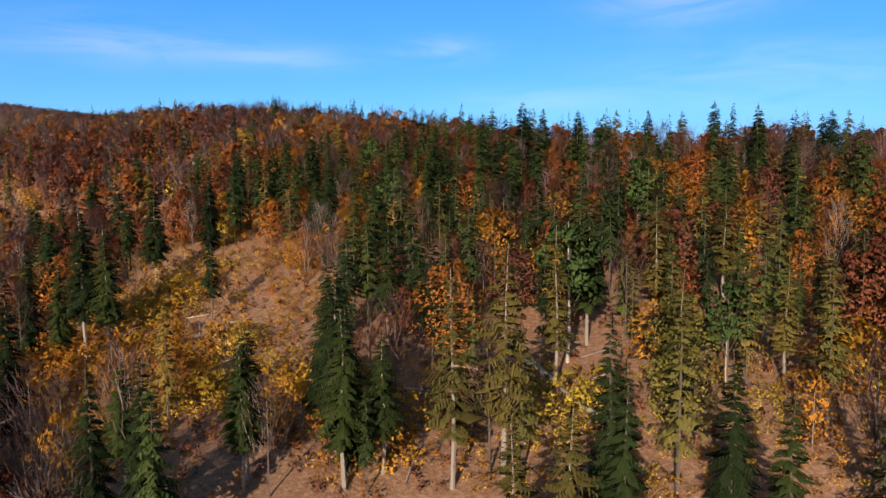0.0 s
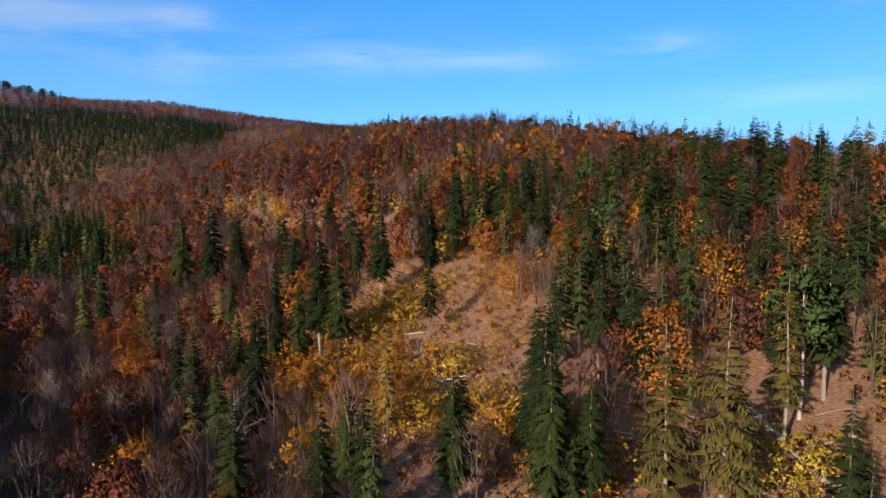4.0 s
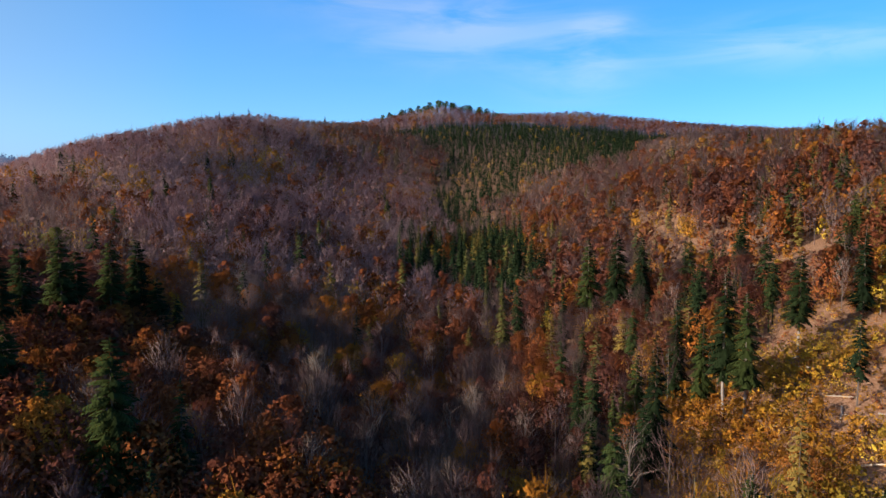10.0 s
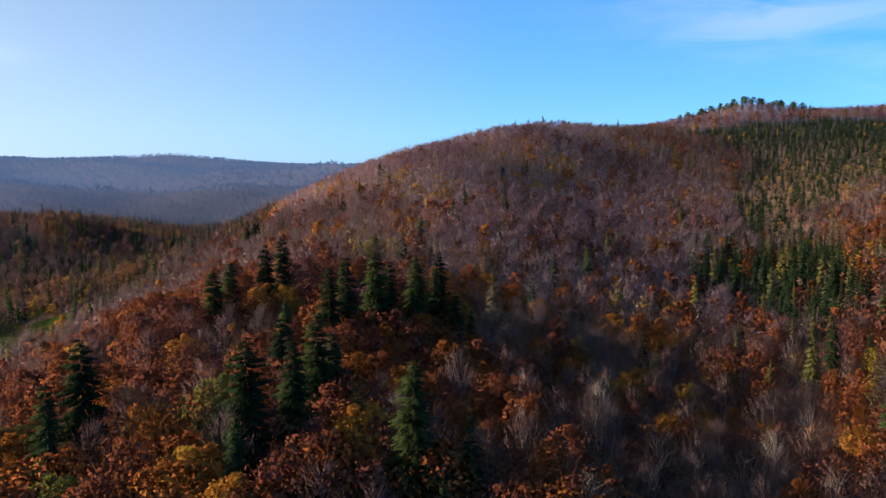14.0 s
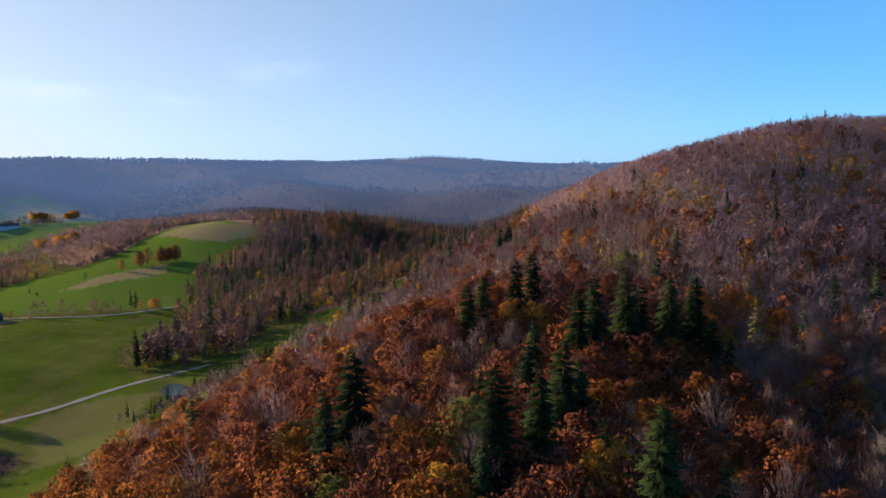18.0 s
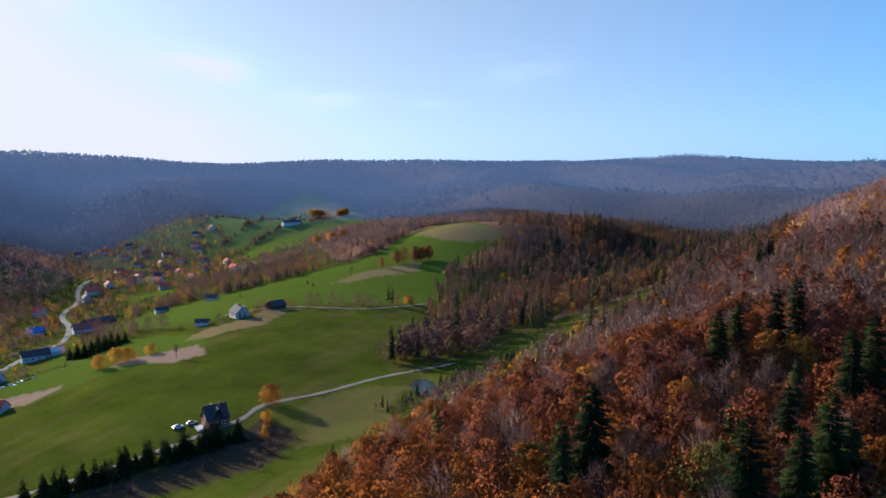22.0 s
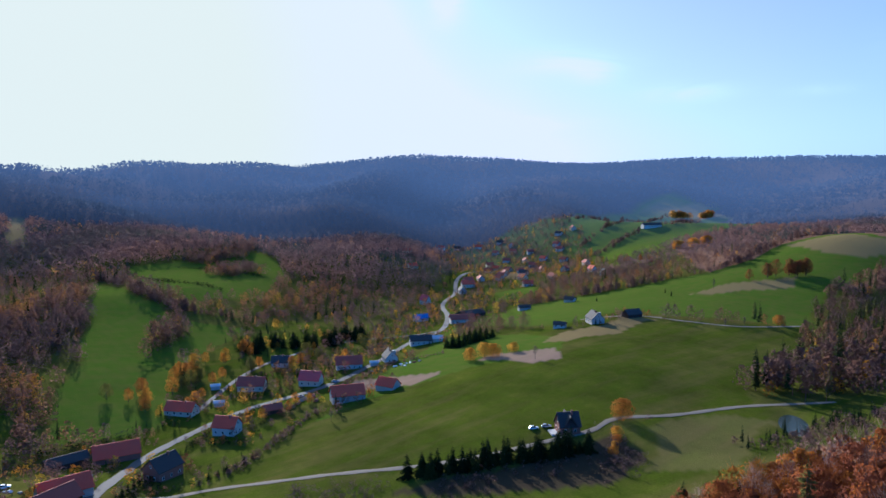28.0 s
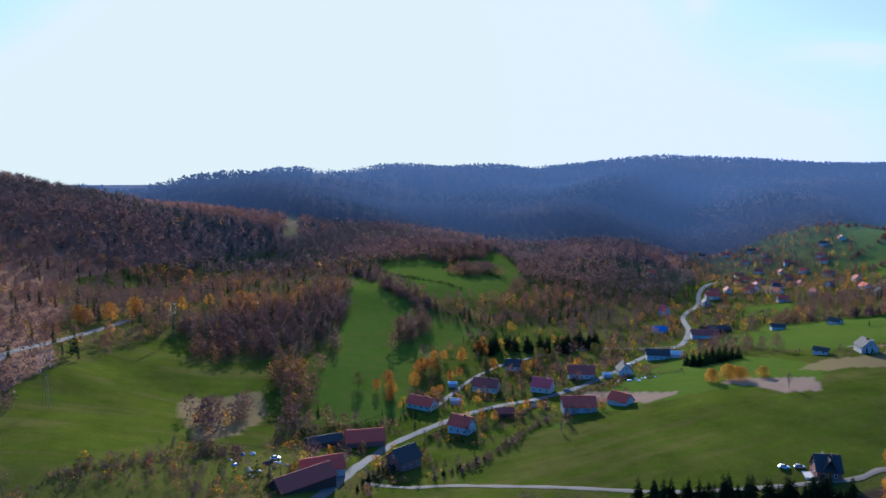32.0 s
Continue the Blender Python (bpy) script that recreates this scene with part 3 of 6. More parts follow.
def resample(line, step):
    p = np.array(line, float)
    # Catmull-Rom through the given points
    q = np.vstack([2 * p[0] - p[1], p, 2 * p[-1] - p[-2]])
    out = []
    for i in range(1, len(q) - 2):
        n = max(1, int(np.hypot(*(q[i + 1] - q[i])) / step))
        for k in range(n):
            t = k / n
            out.append(0.5 * (2 * q[i] + (q[i + 1] - q[i - 1]) * t + (2 * q[i - 1] - 5 * q[i] + 4 * q[i + 1] - q[i + 2]) * t * t
                              + (3 * q[i] - q[i - 1] - 3 * q[i + 1] + q[i + 2]) * t ** 3))
    out.append(p[-1])
    return np.array(out)


def lane(name, line, width, mat, label, lift=0.12):
    c = resample(line, 4.0)
    d = np.gradient(c, axis=0)
    nrm = np.stack([-d[:, 1], d[:, 0]], 1) / np.hypot(d[:, 0], d[:, 1])[:, None]
    rows = []
    for k in (-0.5, -0.17, 0.17, 0.5):
        e = c + nrm * (width * k + (0.25 * np.sin(np.arange(len(c)) * 1.7 + k * 9) if abs(k) > 0.3 else 0))[:, None] if abs(k) > 0.3 else c + nrm * (width * k)
        rows.append(np.column_stack([e, ground_z(e[:, 0], e[:, 1]) + (lift if abs(k) < 0.3 else lift * 0.55)]))
    V = np.concatenate(rows)
    n = len(c)
    F = [(r * n + i, r * n + i + 1, (r + 1) * n + i + 1, (r + 1) * n + i) for r in range(3) for i in range(n - 1)]
    ob = mesh_object(name, V, np.array(F)[:, ::-1], mat, smooth=True)
    tagged(ob, label, "road", kind="structure")


ROAD = [(-35, -235), (-56, -269), (-72, -292), (-95, -316), (-147, -341), (-190, -347), (-230, -363), (-296, -406), (-344, -426),
        (-398, -483), (-448, -552), (-501, -596), (-567, -667), (-695, -768)]
TRACK = [(-62, -262), (-77, -255), (-98, -251), (-127, -233), (-157, -209), (-181, -196), (-214, -185), (-229, -182), (-245, -183),
         (-270, -169), (-308, -155), (-342, -133)]
UPPER_TRACK = [(-385, -320), (-421, -293), (-430, -265), (-445, -236), (-487, -209)]
BACK_LANE = [(-122, -352), (-151, -385), (-171, -404), (-194, -422), (-221, -435), (-245, -446), (-272, -451), (-295, -448), (-320, -432), (-338, -425)]
LEFT_ROAD = [(88, -360), (84, -393), (71, -441), (39, -524)]
FOREST_PATH = [(10, 116), (12, 110), (14, 106), (16, 101), (17, 97), (19, 92), (22, 86)]
lane("road", ROAD, 4.8, M_ASPHALT, "pale grey asphalt village road winding along the valley", 0.25)
lane("track", TRACK, 2.8, M_GRAVEL, "pale gravel farm track along the field edge", 0.2)
lane("field_track", UPPER_TRACK, 2.6, M_GRAVEL, "pale dirt track crossing the green hill", 0.2)
lane("village_lane", BACK_LANE, 2.8, M_ASPHALT, "narrow grey lane behind the village gardens", 0.22)
lane("side_road", LEFT_ROAD, 4.5, M_ASPHALT, "pale side road at the foot of a wooded hill", 0.25)
lane("forest_path", FOREST_PATH, 0.75, M_STONE, "pale stony forest path across the clearing", 0.3)

lane("forest_track", [(-160, 274), (-142, 259), (-130, 252), (-120, 249), (-110, 240)], 2.2, M_STONE, "pale stony track across the upper clearing", 0.35)

# ---- trees ----
rng = np.random.default_rng(7)


def join(parts):
    V, F, n = [], [], 0
    for v, f in parts:
        V.append(v), F.append(f + n)
        n += len(v)
    return np.concatenate(V), np.concatenate(F)


def tube(p, q, r0, r1, k=5):
    p, q = np.array(p, float), np.array(q, float)
    d = (q - p) / (np.linalg.norm(q - p) + 1e-9)
    u = np.cross(d, (0.3, 0.9, 0.1))
    u /= np.linalg.norm(u)
    w = np.cross(d, u)
    an = np.arange(k) * 2 * math.pi / k
    ring = np.cos(an)[:, None] * u + np.sin(an)[:, None] * w
    V = np.concatenate([p + ring * r0, q + ring * r1])
    F = []
    for i in range(k):
        j = (i + 1) % k
        F += [(i, j, k + j), (i, k + j, k + i)]
    return V, np.array(F)


def conifer(h, base, spread, count, power=0.7, droop=0.4, fine=True, open_=0.0, blades=4):
    """Crown of a spruce, fir or larch of height h whose branches begin at the share base of it: count branches in a rising
    spiral, each a drooping spine with side twigs, or where not fine one narrow ragged kite."""
    V, F = [], []
    for i in range(count):
        t = 1 - (1 - (i + 0.5) / count) ** 1.0
        z = h * (base + (0.97 - base) * t) + rng.normal() * 0.012 * h
        r = (spread * (1 - t) ** power + 0.012 * h) * (rng.uniform(0.55, 1.25) if fine else rng.uniform(0.65, 1.2))
        if base > 0.05:
            r *= min(1.0, 0.55 + 3.0 * t)
        a = i * 2.399963 + rng.uniform(-.5, .5)
        ca, sa = math.cos(a), math.sin(a)
        dr = droop * rng.uniform(0.5, 1.5) * (1 - 0.75 * t)

        def at(d, side, low):
            return (ca * d - sa * side, sa * d + ca * side, z + 0.10 * r * math.sin(min(3.0, d / r * 3)) - dr * d * d / r - low)
        b = len(V)
        if not fine:
            w = 0.34 * r
            V += [at(0, 0, -0.06 * r), at(r * rng.uniform(0.45, 0.65), w * rng.uniform(0.7, 1.2), w * rng.uniform(0.6, 1.4)), at(r, 0, 0), at(r * rng.uniform(0.45, 0.65), -w * rng.uniform(0.7, 1.2), w * rng.uniform(0.6, 1.4))]
            F += [(b, b + 2, b + 1), (b, b + 3, b + 2)]
            continue
        V += [at(0, 0.03 * r, 0), at(0, -0.03 * r, 0), at(r, 0, 0)]
        F.append((b, b + 1, b + 2))
        if rng.random() > open_:
            w = r * rng.uniform(0.14, 0.26)
            V += [at(0.04 * r, 0, 0.02 * r), at(r * rng.uniform(0.45, 0.6), w, w * rng.uniform(0.7, 1.3)), at(0.93 * r, 0, 0.05 * r), at(r * rng.uniform(0.45, 0.6), -w, w * rng.uniform(0.7, 1.3))]
            F += [(b + 3, b + 5, b + 4), (b + 3, b + 6, b + 5)]
        for side in (-1, 1):
            for s in np.linspace(0.10, 0.74 + 0.02 * blades, blades):
                if rng.random() < open_:
                    continue
                k = len(V)
                q = r * (0.46 - 0.34 * s) * (1.25 - 0.06 * blades) * rng.uniform(0.7, 1.3)
                V += [at(r * (s - 0.28 / blades), 0, 0), at(r * (s + 0.46 / blades), 0, 0), at(r * s + q * 0.75, side * q * 0.9, q * rng.uniform(0.15, 0.95))]
                F.append((k, k + 1, k + 2))
    k = len(V)
    V += [(0.006 * h, 0, h * 0.93), (-0.004 * h, 0.005 * h, h * 0.93), (0, 0, h * 1.0)]
    F.append((k, k + 1, k + 2))
    return np.array(V), np.array(F)


def soft_normals(v, f):
    """Normals of a crown as a whole, with a share of each leaf's own."""
    h = v[:, 2].max()
    r = np.hypot(v[:, 0], v[:, 1])
    rmax = np.percentile(r, 95) + 1e-6
    t = v[:, 2] / h
    if rmax < 0.22 * h:
        base = np.stack([v[:, 0] / (r + 1e-3 * h), v[:, 1] / (r + 1e-3 * h), 0.35 + 0.8 * np.clip((t - 0.6) / 0.4, 0, 1)], 1)
    else:
        base = np.stack([v[:, 0] / rmax, v[:, 1] / rmax, np.clip((t - 0.42) / 0.45, -0.1, 1.1) + 0.35], 1)
    base /= np.linalg.norm(base, axis=1)[:, None] + 1e-9
    fn = np.cross(v[f[:, 1]] - v[f[:, 0]], v[f[:, 2]] - v[f[:, 0]])
    fn /= np.linalg.norm(fn, axis=1)[:, None] + 1e-12
    fb = base[f].mean(1)
    fn *= np.where((fn * fb).sum(1) < 0, -1, 1)[:, None]
    acc = np.zeros_like(v)
    for k in range(3):
        np.add.at(acc, f[:, k], fn)
    acc /= np.linalg.norm(acc, axis=1)[:, None] + 1e-9
    out = base + (0.35 if rmax < 0.22 * h else 0.16) * acc
    return out / (np.linalg.norm(out, axis=1)[:, None] + 1e-9)


def leaves(c, size):
    """Small ragged leaf sprays, one face each, at the points c."""
    n = len(c)
    u = rng.normal(size=(n, 3))
    u /= np.linalg.norm(u, axis=1)[:, None]
    v = np.cross(u, rng.normal(size=(n, 3)))
    v /= np.linalg.norm(v, axis=1)[:, None]
    s = size * rng.uniform(0.55, 1.3, n)[:, None]
    V = np.stack([c + u * s * 0.62, c - u * s * 0.4 + v * s * rng.uniform(0.3, 0.6, (n, 1)), c - u * s * 0.3 - v * s * rng.uniform(0.3, 0.6, (n, 1))], 1).reshape(-1, 3)
    return V, np.arange(3 * n).reshape(-1, 3)


def blob_points(n, blobs):
    out = []
    for (x, y, z, r) in blobs:
        d = rng.normal(size=(n, 3))
        d /= np.linalg.norm(d, axis=1)[:, None]
        out.append(np.array((x, y, z)) + d * (r * rng.uniform(0.45, 1.05, n) ** 0.5)[:, None] * (1, 1, 0.8))
    return np.concatenate(out)


def crown_blobs(h, base, r, k):
    out = []
    for i in range(k):
        t = (i + 0.5) / k
        a, z = i * 2.4 + rng.uniform(-.4, .4), h * (base + (0.92 - base) * t)
        q = r * math.sin(math.pi * min(0.96, 0.22 + 0.74 * t)) ** 0.7
        out.append((q * 0.62 * math.cos(a), q * 0.62 * math.sin(a), z, q * rng.uniform(0.52, 0.74)))
    return out


def limbs(h, blobs, r0=0.2, k=4):
    parts = [tube((0, 0, 0), (0.1, 0.05, h * 0.5), r0, r0 * 0.7, 6), tube((0.1, 0.05, h * 0.5), (0, 0, h * 0.88), r0 * 0.7, 0.05, 5)]
    for x, y, z, r in blobs:
        parts.append(tube((0.05, 0, max(h * 0.25, z - 0.22 * h)), (x, y, z), r0 * 0.38, 0.04, k))
    return join(parts)


def twigs(h, base, r, n, thick, length):
    """Bare upward-fanning branches and twigs: long thin slivers on an upright oval."""
    V, F = [], []
    for i in range(n):
        t = rng.uniform(0, 1) ** 0.8
        a = rng.uniform(0, 6.283)
        q = r * math.sin(math.pi * min(0.95, 0.18 + 0.77 * t)) * rng.uniform(0.15, 0.95)
        p = np.array((q * math.cos(a), q * math.sin(a), h * (base + (0.93 - base) * t)))
        d = np.array((math.cos(a) * rng.uniform(0.15, 0.8), math.sin(a) * rng.uniform(0.15, 0.8), 1.0)) + rng.normal(size=3) * 0.25
        d *= length * rng.uniform(0.5, 1.2) / np.linalg.norm(d)
        s = np.cross(d, rng.normal(size=3))
        s *= thick * 0.5 / np.linalg.norm(s)
        b = len(V)
        V += [p - s, p + s, p + d]
        F.append((b, b + 1, b + 2))
    return np.array(V), np.array(F)


def stand(kinds, xs, ys, sizes, kind_index, tints, name, mat, label, category="woods", lift=0.35, far_haze=False, slope=0.0):
    """Many trees joined into one object of stuff: kinds are templates, each point takes one, turned and scaled."""
    zs = ground_z(xs, ys)
    turn = rng.uniform(0, 6.283, len(xs))
    VV, FF, TT, NN, n = [], [], [], [], 0
    for k, (v, f) in enumerate(kinds):
        s = np.where(kind_index == k)[0]
        if not len(s):
            continue
        c, q = np.cos(turn[s]), np.sin(turn[s])
        z = sizes[s]
        wid = z * rng.uniform(0.8, 1.2, len(s))
        x = (v[None, :, 0] * c[:, None] - v[None, :, 1] * q[:, None]) * wid[:, None] + xs[s][:, None]
        y = (v[None, :, 0] * q[:, None] + v[None, :, 1] * c[:, None]) * wid[:, None] + ys[s][:, None]
        w = v[None, :, 2] * z[:, None] + zs[s][:, None]
        VV.append(np.stack([x, y, w], -1).reshape(-1, 3))
        FF.append((f[None] + (np.arange(len(s)) * len(v))[:, None, None] + n).reshape(-1, 3))
        TT.append(np.repeat(tints[s], len(v)))
        m = soft_normals(v, f) + (0, 0, lift)
        m /= np.linalg.norm(m, axis=1)[:, None] + 1e-9
        gx, gy = (slope * 0.05 * (ground_z(xs[s] - 10, ys[s]) - ground_z(xs[s] + 10, ys[s])), slope * 0.05 * (ground_z(xs[s], ys[s] - 10) - ground_z(xs[s], ys[s] + 10))) if slope else (0 * c, 0 * c)
        NN.append(np.stack([gx[:, None] + m[None, :, 0] * c[:, None] - m[None, :, 1] * q[:, None], gy[:, None] + m[None, :, 0] * q[:, None] + m[None, :, 1] * c[:, None],
                            np.repeat(m[None, :, 2], len(s), 0)], -1).reshape(-1, 3))
        n += len(s) * len(v)
    if not VV:
        return
    # the share of painted haze rises with distance from the camera
    ob = mesh_object(name, np.concatenate(VV), np.concatenate(FF), mat, np.concatenate(TT), soft=np.concatenate(NN), extra=dict(far_haze=np.clip((np.hypot(np.concatenate(VV)[:, 0], np.concatenate(VV)[:, 1]) - 1000) / 900, 0, 1)) if far_haze else None)
    return tagged(ob, label, category, kind="stuff")


# templates are one unit high; near ones are finer
def unit_leafy(n, k, size, base=0.24, r=0.31, trunk=True):
    v = leaves(blob_points(n, crown_blobs(1, base, r, k)), size)
    return join([v, tube((0, 0, 0), (0, 0, 0.6), 0.013, 0.006, 3)]) if trunk else v


def unit_bare(n, thick, length, stems=3):
    parts = [twigs(1, 0.32, 0.25, n, thick, length), tube((0, 0, 0), (0, 0, 0.5), 0.012, 0.008, 4)]
    for i in range(stems):
        a = rng.uniform(0, 6.3)
        parts.append(tube((0, 0, rng.uniform(0.25, 0.45)), (0.16 * math.cos(a), 0.16 * math.sin(a), rng.uniform(0.7, 0.92)), 0.005, 0.0015, 3))
    return join(parts)


def bare_crown():
    parts = [twigs(1, 0.30, 0.26, 420, 0.0034, 0.17)]
    for i in range(6):
        a = rng.uniform(0, 6.3)
        parts.append(tube((0, 0, rng.uniform(0.25, 0.45)), (0.16 * math.cos(a), 0.16 * math.sin(a), rng.uniform(0.7, 0.92)), 0.005, 0.0015, 3))
    return join(parts)


UNIT_TRUNK = tube((0, 0, -0.03), (0, 0, 0.78), 0.010, 0.003, 5)
def leafy_crown(n, k, size, base, r, twig):
    """A leafy crown with fine twigs showing through it."""
    return join([unit_leafy(n, k, size, base, r, False), twigs(1, base + 0.06, r * 0.85, twig, 0.0055, 0.2)])


def brush_crown(n, thick, r, flecks, size):
    """A leafless crown far off: a soft upright brush of twigs with a few flecks of leaf."""
    return join([twigs(1, 0.16, r, n, thick, 0.26), leaves(blob_points(flecks, crown_blobs(1, 0.3, r, 5)), size)])


NEAR_CROWNS = dict(firs=[conifer(1, b, s, 115, p, 0.45, blades=4) for b, s, p in ((0.12, 0.135, 0.75), (0.24, 0.125, 0.62), (0.36, 0.125, 0.50))],
                   russet_trees=[leafy_crown(96, 13, 0.041, 0.20, 0.36, 60), leafy_crown(110, 11, 0.037, 0.26, 0.33, 50), leafy_crown(70, 13, 0.034, 0.22, 0.34, 160)],
                   bare_trees=[bare_crown() for _ in range(3)])
NEAR_CROWNS["larches"] = [conifer(1, b, s, 120, 0.6, 0.22, True, 0.38) for b, s in ((0.2, 0.125), (0.26, 0.13), (0.15, 0.135))]
NEAR_CROWNS["yellow_trees"] = [leafy_crown(80, 9, 0.044, 0.1, 0.28, 40) for _ in range(3)]
STAND_CROWNS = dict(NEAR_CROWNS)
NEAR_CROWNS["russet_trees"] = [leafy_crown(140, 13, 0.034, 0.20, 0.36, 90), leafy_crown(160, 11, 0.031, 0.26, 0.33, 60), leafy_crown(100, 13, 0.029, 0.22, 0.34, 220)]
FIR_NEAR, LEAFY_NEAR, BARE_NEAR = [[join([c, UNIT_TRUNK]) for c in STAND_CROWNS[k]] for k in ("firs", "russet_trees", "bare_trees")]
FIR_MID = [conifer(1, b, s, 84, p, 0.5, False) for b, s, p in ((0.06, 0.145, 0.8), (0.12, 0.14, 0.66), (0.24, 0.13, 0.55))]
FIR_FAR = [conifer(1, 0.02, s, 30, 0.7, 0.6, False) for s in (0.22, 0.25)]
FIR_TINY = [conifer(1, 0.02, 0.28, 12, 0.8, 0.6, False)]
LEAFY_MID = [join([unit_leafy(26, 8, 0.088, 0.12, 0.34), twigs(1, 0.2, 0.3, 24, 0.011, 0.2)]) for _ in range(4)]
LEAFY_HILL = [join([unit_leafy(15, 6, 0.10, 0.2, 0.42, False), twigs(1, 0.16, 0.36, 16, 0.022, 0.24)]) for _ in range(4)]
LEAFY_FAR = [join([unit_leafy(5, 6, 0.15, 0.16, 0.46, False), twigs(1, 0.1, 0.4, 12, 0.045, 0.3)]) for _ in range(5)]
LEAFY_DOT = [unit_leafy(3, 4, 0.42, 0.10, 0.60, False) for _ in range(5)]
LEAFY_TINY = [join([unit_leafy(4, 5, 0.20, 0.12, 0.48, False), twigs(1, 0.1, 0.4, 6, 0.07, 0.3)]) for _ in range(5)]
BARE_MID = [join([unit_bare(90, 0.0095, 0.24, 3), leaves(blob_points(3, crown_blobs(1, 0.25, 0.3, 8)), 0.06)]) for _ in range(4)]
BARE_FAR = [brush_crown(48, 0.020, 0.40, 3, 0.080) for _ in range(4)]
SCRUB = [unit_leafy(46, 4, 0.076, 0.04, 0.5, False) for _ in range(4)]
SHRUB = [unit_leafy(14, 5, 0.17, 0.05, 0.5, False) for _ in range(4)]
VALLEY_CROWN = [join([unit_leafy(24, 8, 0.074, 0.08, 0.38, False), twigs(1, 0.1, 0.32, 20, 0.013, 0.24)]) for _ in range(4)]
LOD = dict(valley=(FIR_MID, VALLEY_CROWN, VALLEY_CROWN), near=(FIR_NEAR, LEAFY_NEAR, BARE_NEAR), mid=(FIR_MID, LEAFY_MID, BARE_MID), far=(FIR_FAR, LEAFY_HILL, BARE_FAR))


def scatter(x0, x1, y0, y1, step, keep):
    gx, gy = np.meshgrid(np.arange(x0, x1, step), np.arange(y0, y1, step))
    gx = (gx + rng.uniform(-.48, .48, gx.shape) * step).ravel()
    gy = (gy + rng.uniform(-.48, .48, gy.shape) * step).ravel()
    m = keep(gx, gy)
    return gx[m], gy[m]


def patch(x, y, s, ph=0.0):
    """Slow variation between 0 and 1 across the land."""
    return np.clip(0.5 + 0.3 * (np.sin(x / s + ph + 1.7 * np.sin(y / s * 0.8 + ph)) + np.sin(y / (s * 0.7) - ph + 1.3 * np.sin(x / s * 1.3))), 0, 1)


TREE_WORDS = dict(firs=("fir_tree", "dark green conifer among the hillside trees", "fir tree"), larches=("larch_tree", "olive gold larch with ragged branches", "larch tree"),
                  russet_trees=("beech_tree", "beech in russet brown autumn leaf", "beech tree"), yellow_trees=("birch_tree", "small birch in golden autumn leaf", "birch tree"),
                  bare_trees=("bare_tree", "leafless tree with fine grey brown twigs", "bare tree"))
NEAR_MESHES = {}


def part(name, bm, mat, parent, label=""):
    """Links vertex and face arrays as one mesh object under a thing."""
    ob = mesh_object(name, bm[0], bm[1], mat, parent=parent, soft=soft_normals(np.asarray(bm[0], float), np.asarray(bm[1])) if name in ("crown", "twig_fan") else None)
    return tagged(ob, label)


def lone_trees(kind, xs, ys, hs, group):
    """Trees of a near stand, each a thing with its trunk and crown; alike trees share their meshes."""
    name, words, cat = TREE_WORDS[kind]
    if kind not in NEAR_MESHES:
        NEAR_MESHES[kind] = []
        for c in NEAR_CROWNS[kind]:
            a = mesh_object("crown", c[0], c[1], SINGLE[kind], soft=soft_normals(*c))
            b = mesh_object("trunk", UNIT_TRUNK[0], UNIT_TRUNK[1], M_PALE_BARK if kind == "yellow_trees" else M_BARK)
            NEAR_MESHES[kind].append((a.data, b.data))
            bpy.data.objects.remove(a)
            bpy.data.objects.remove(b)
    zs = ground_z(xs, ys)
    for i in range(len(xs)):
        e = new(name)
        w = hs[i] * rng.uniform(0.85, 1.15)
        e.matrix_basis = pose(xs[i], ys[i], zs[i], 0, 0, rng.uniform(0, 360)) @ Matrix.Diagonal((w, w, hs[i], 1))
        for me, n in zip(NEAR_MESHES[kind][rng.integers(0, 3)], ("crown", "trunk")):
            new(n, me).parent = e
        tagged(e, words, cat, group)


def wood(name, x0, x1, y0, y1, step, keep, mix_of, lod, label, tall=1.0, single=0, green=1.0, leaf=None, twig=None):
    """A stand of several kinds: mix_of(x, y) gives the shares of fir, larch, russet, yellow and bare trees.
    The nearest ones of each kind, single in number, are things of their own; the rest is joined."""
    x, y = scatter(x0, x1, y0, y1, step, keep)
    sh = np.cumsum(np.stack([v + 0 * x for v in mix_of(x, y)]), 0)
    kind = (rng.random(len(x)) * sh[-1] > sh).sum(0)
    loose = 0.3 if lod == "far" else 0.6
    tint = np.clip(patch(x, y, 40, 2.0) * (1.1 - loose) + rng.random(len(x)) * loose - 0.05, 0, 1)
    slope = 0.5 if lod == "far" else 0.0
    F, L, B = LOD[lod]
    for k, (n, temps, mat, h0, h1) in enumerate((("firs", F, M_FIR, 12, 24), ("larches", F, M_LARCH, 14, 23), ("russet_trees", L, leaf or M_RUSSET, 10, 17),
                                                 ("yellow_trees", L, M_YELLOW, 6, 12), ("bare_trees", B, twig or leaf or M_BARE, 12, 18))):
        s = np.where(kind == k)[0]
        s = s[np.argsort(np.hypot(x[s], y[s]))]
        h = (rng.uniform(h0, h1, len(s)) if lod != "far" or n in ("firs", "larches") else rng.uniform(0.82 * h1, h1, len(s))) * tall
        if single:
            lone_trees(n, x[s[:single]], y[s[:single]], h[:single], label + ", " + n.replace("_", " "))
            s, h = s[single:], h[single:]
        if len(s):
            stand(temps, x[s], y[s], h, rng.integers(0, len(temps), len(s)), tint[s] * (green if n == "firs" else 1.0),
                  name + "_" + n, mat, label + " of many " + n.replace("_", " "), lift=0.5 if lod == "far" and n not in ("firs", "larches") else (0.75 if lod == "valley" else 0.35), slope=slope)


def forest(x, y):
    return ~cover(x, y)


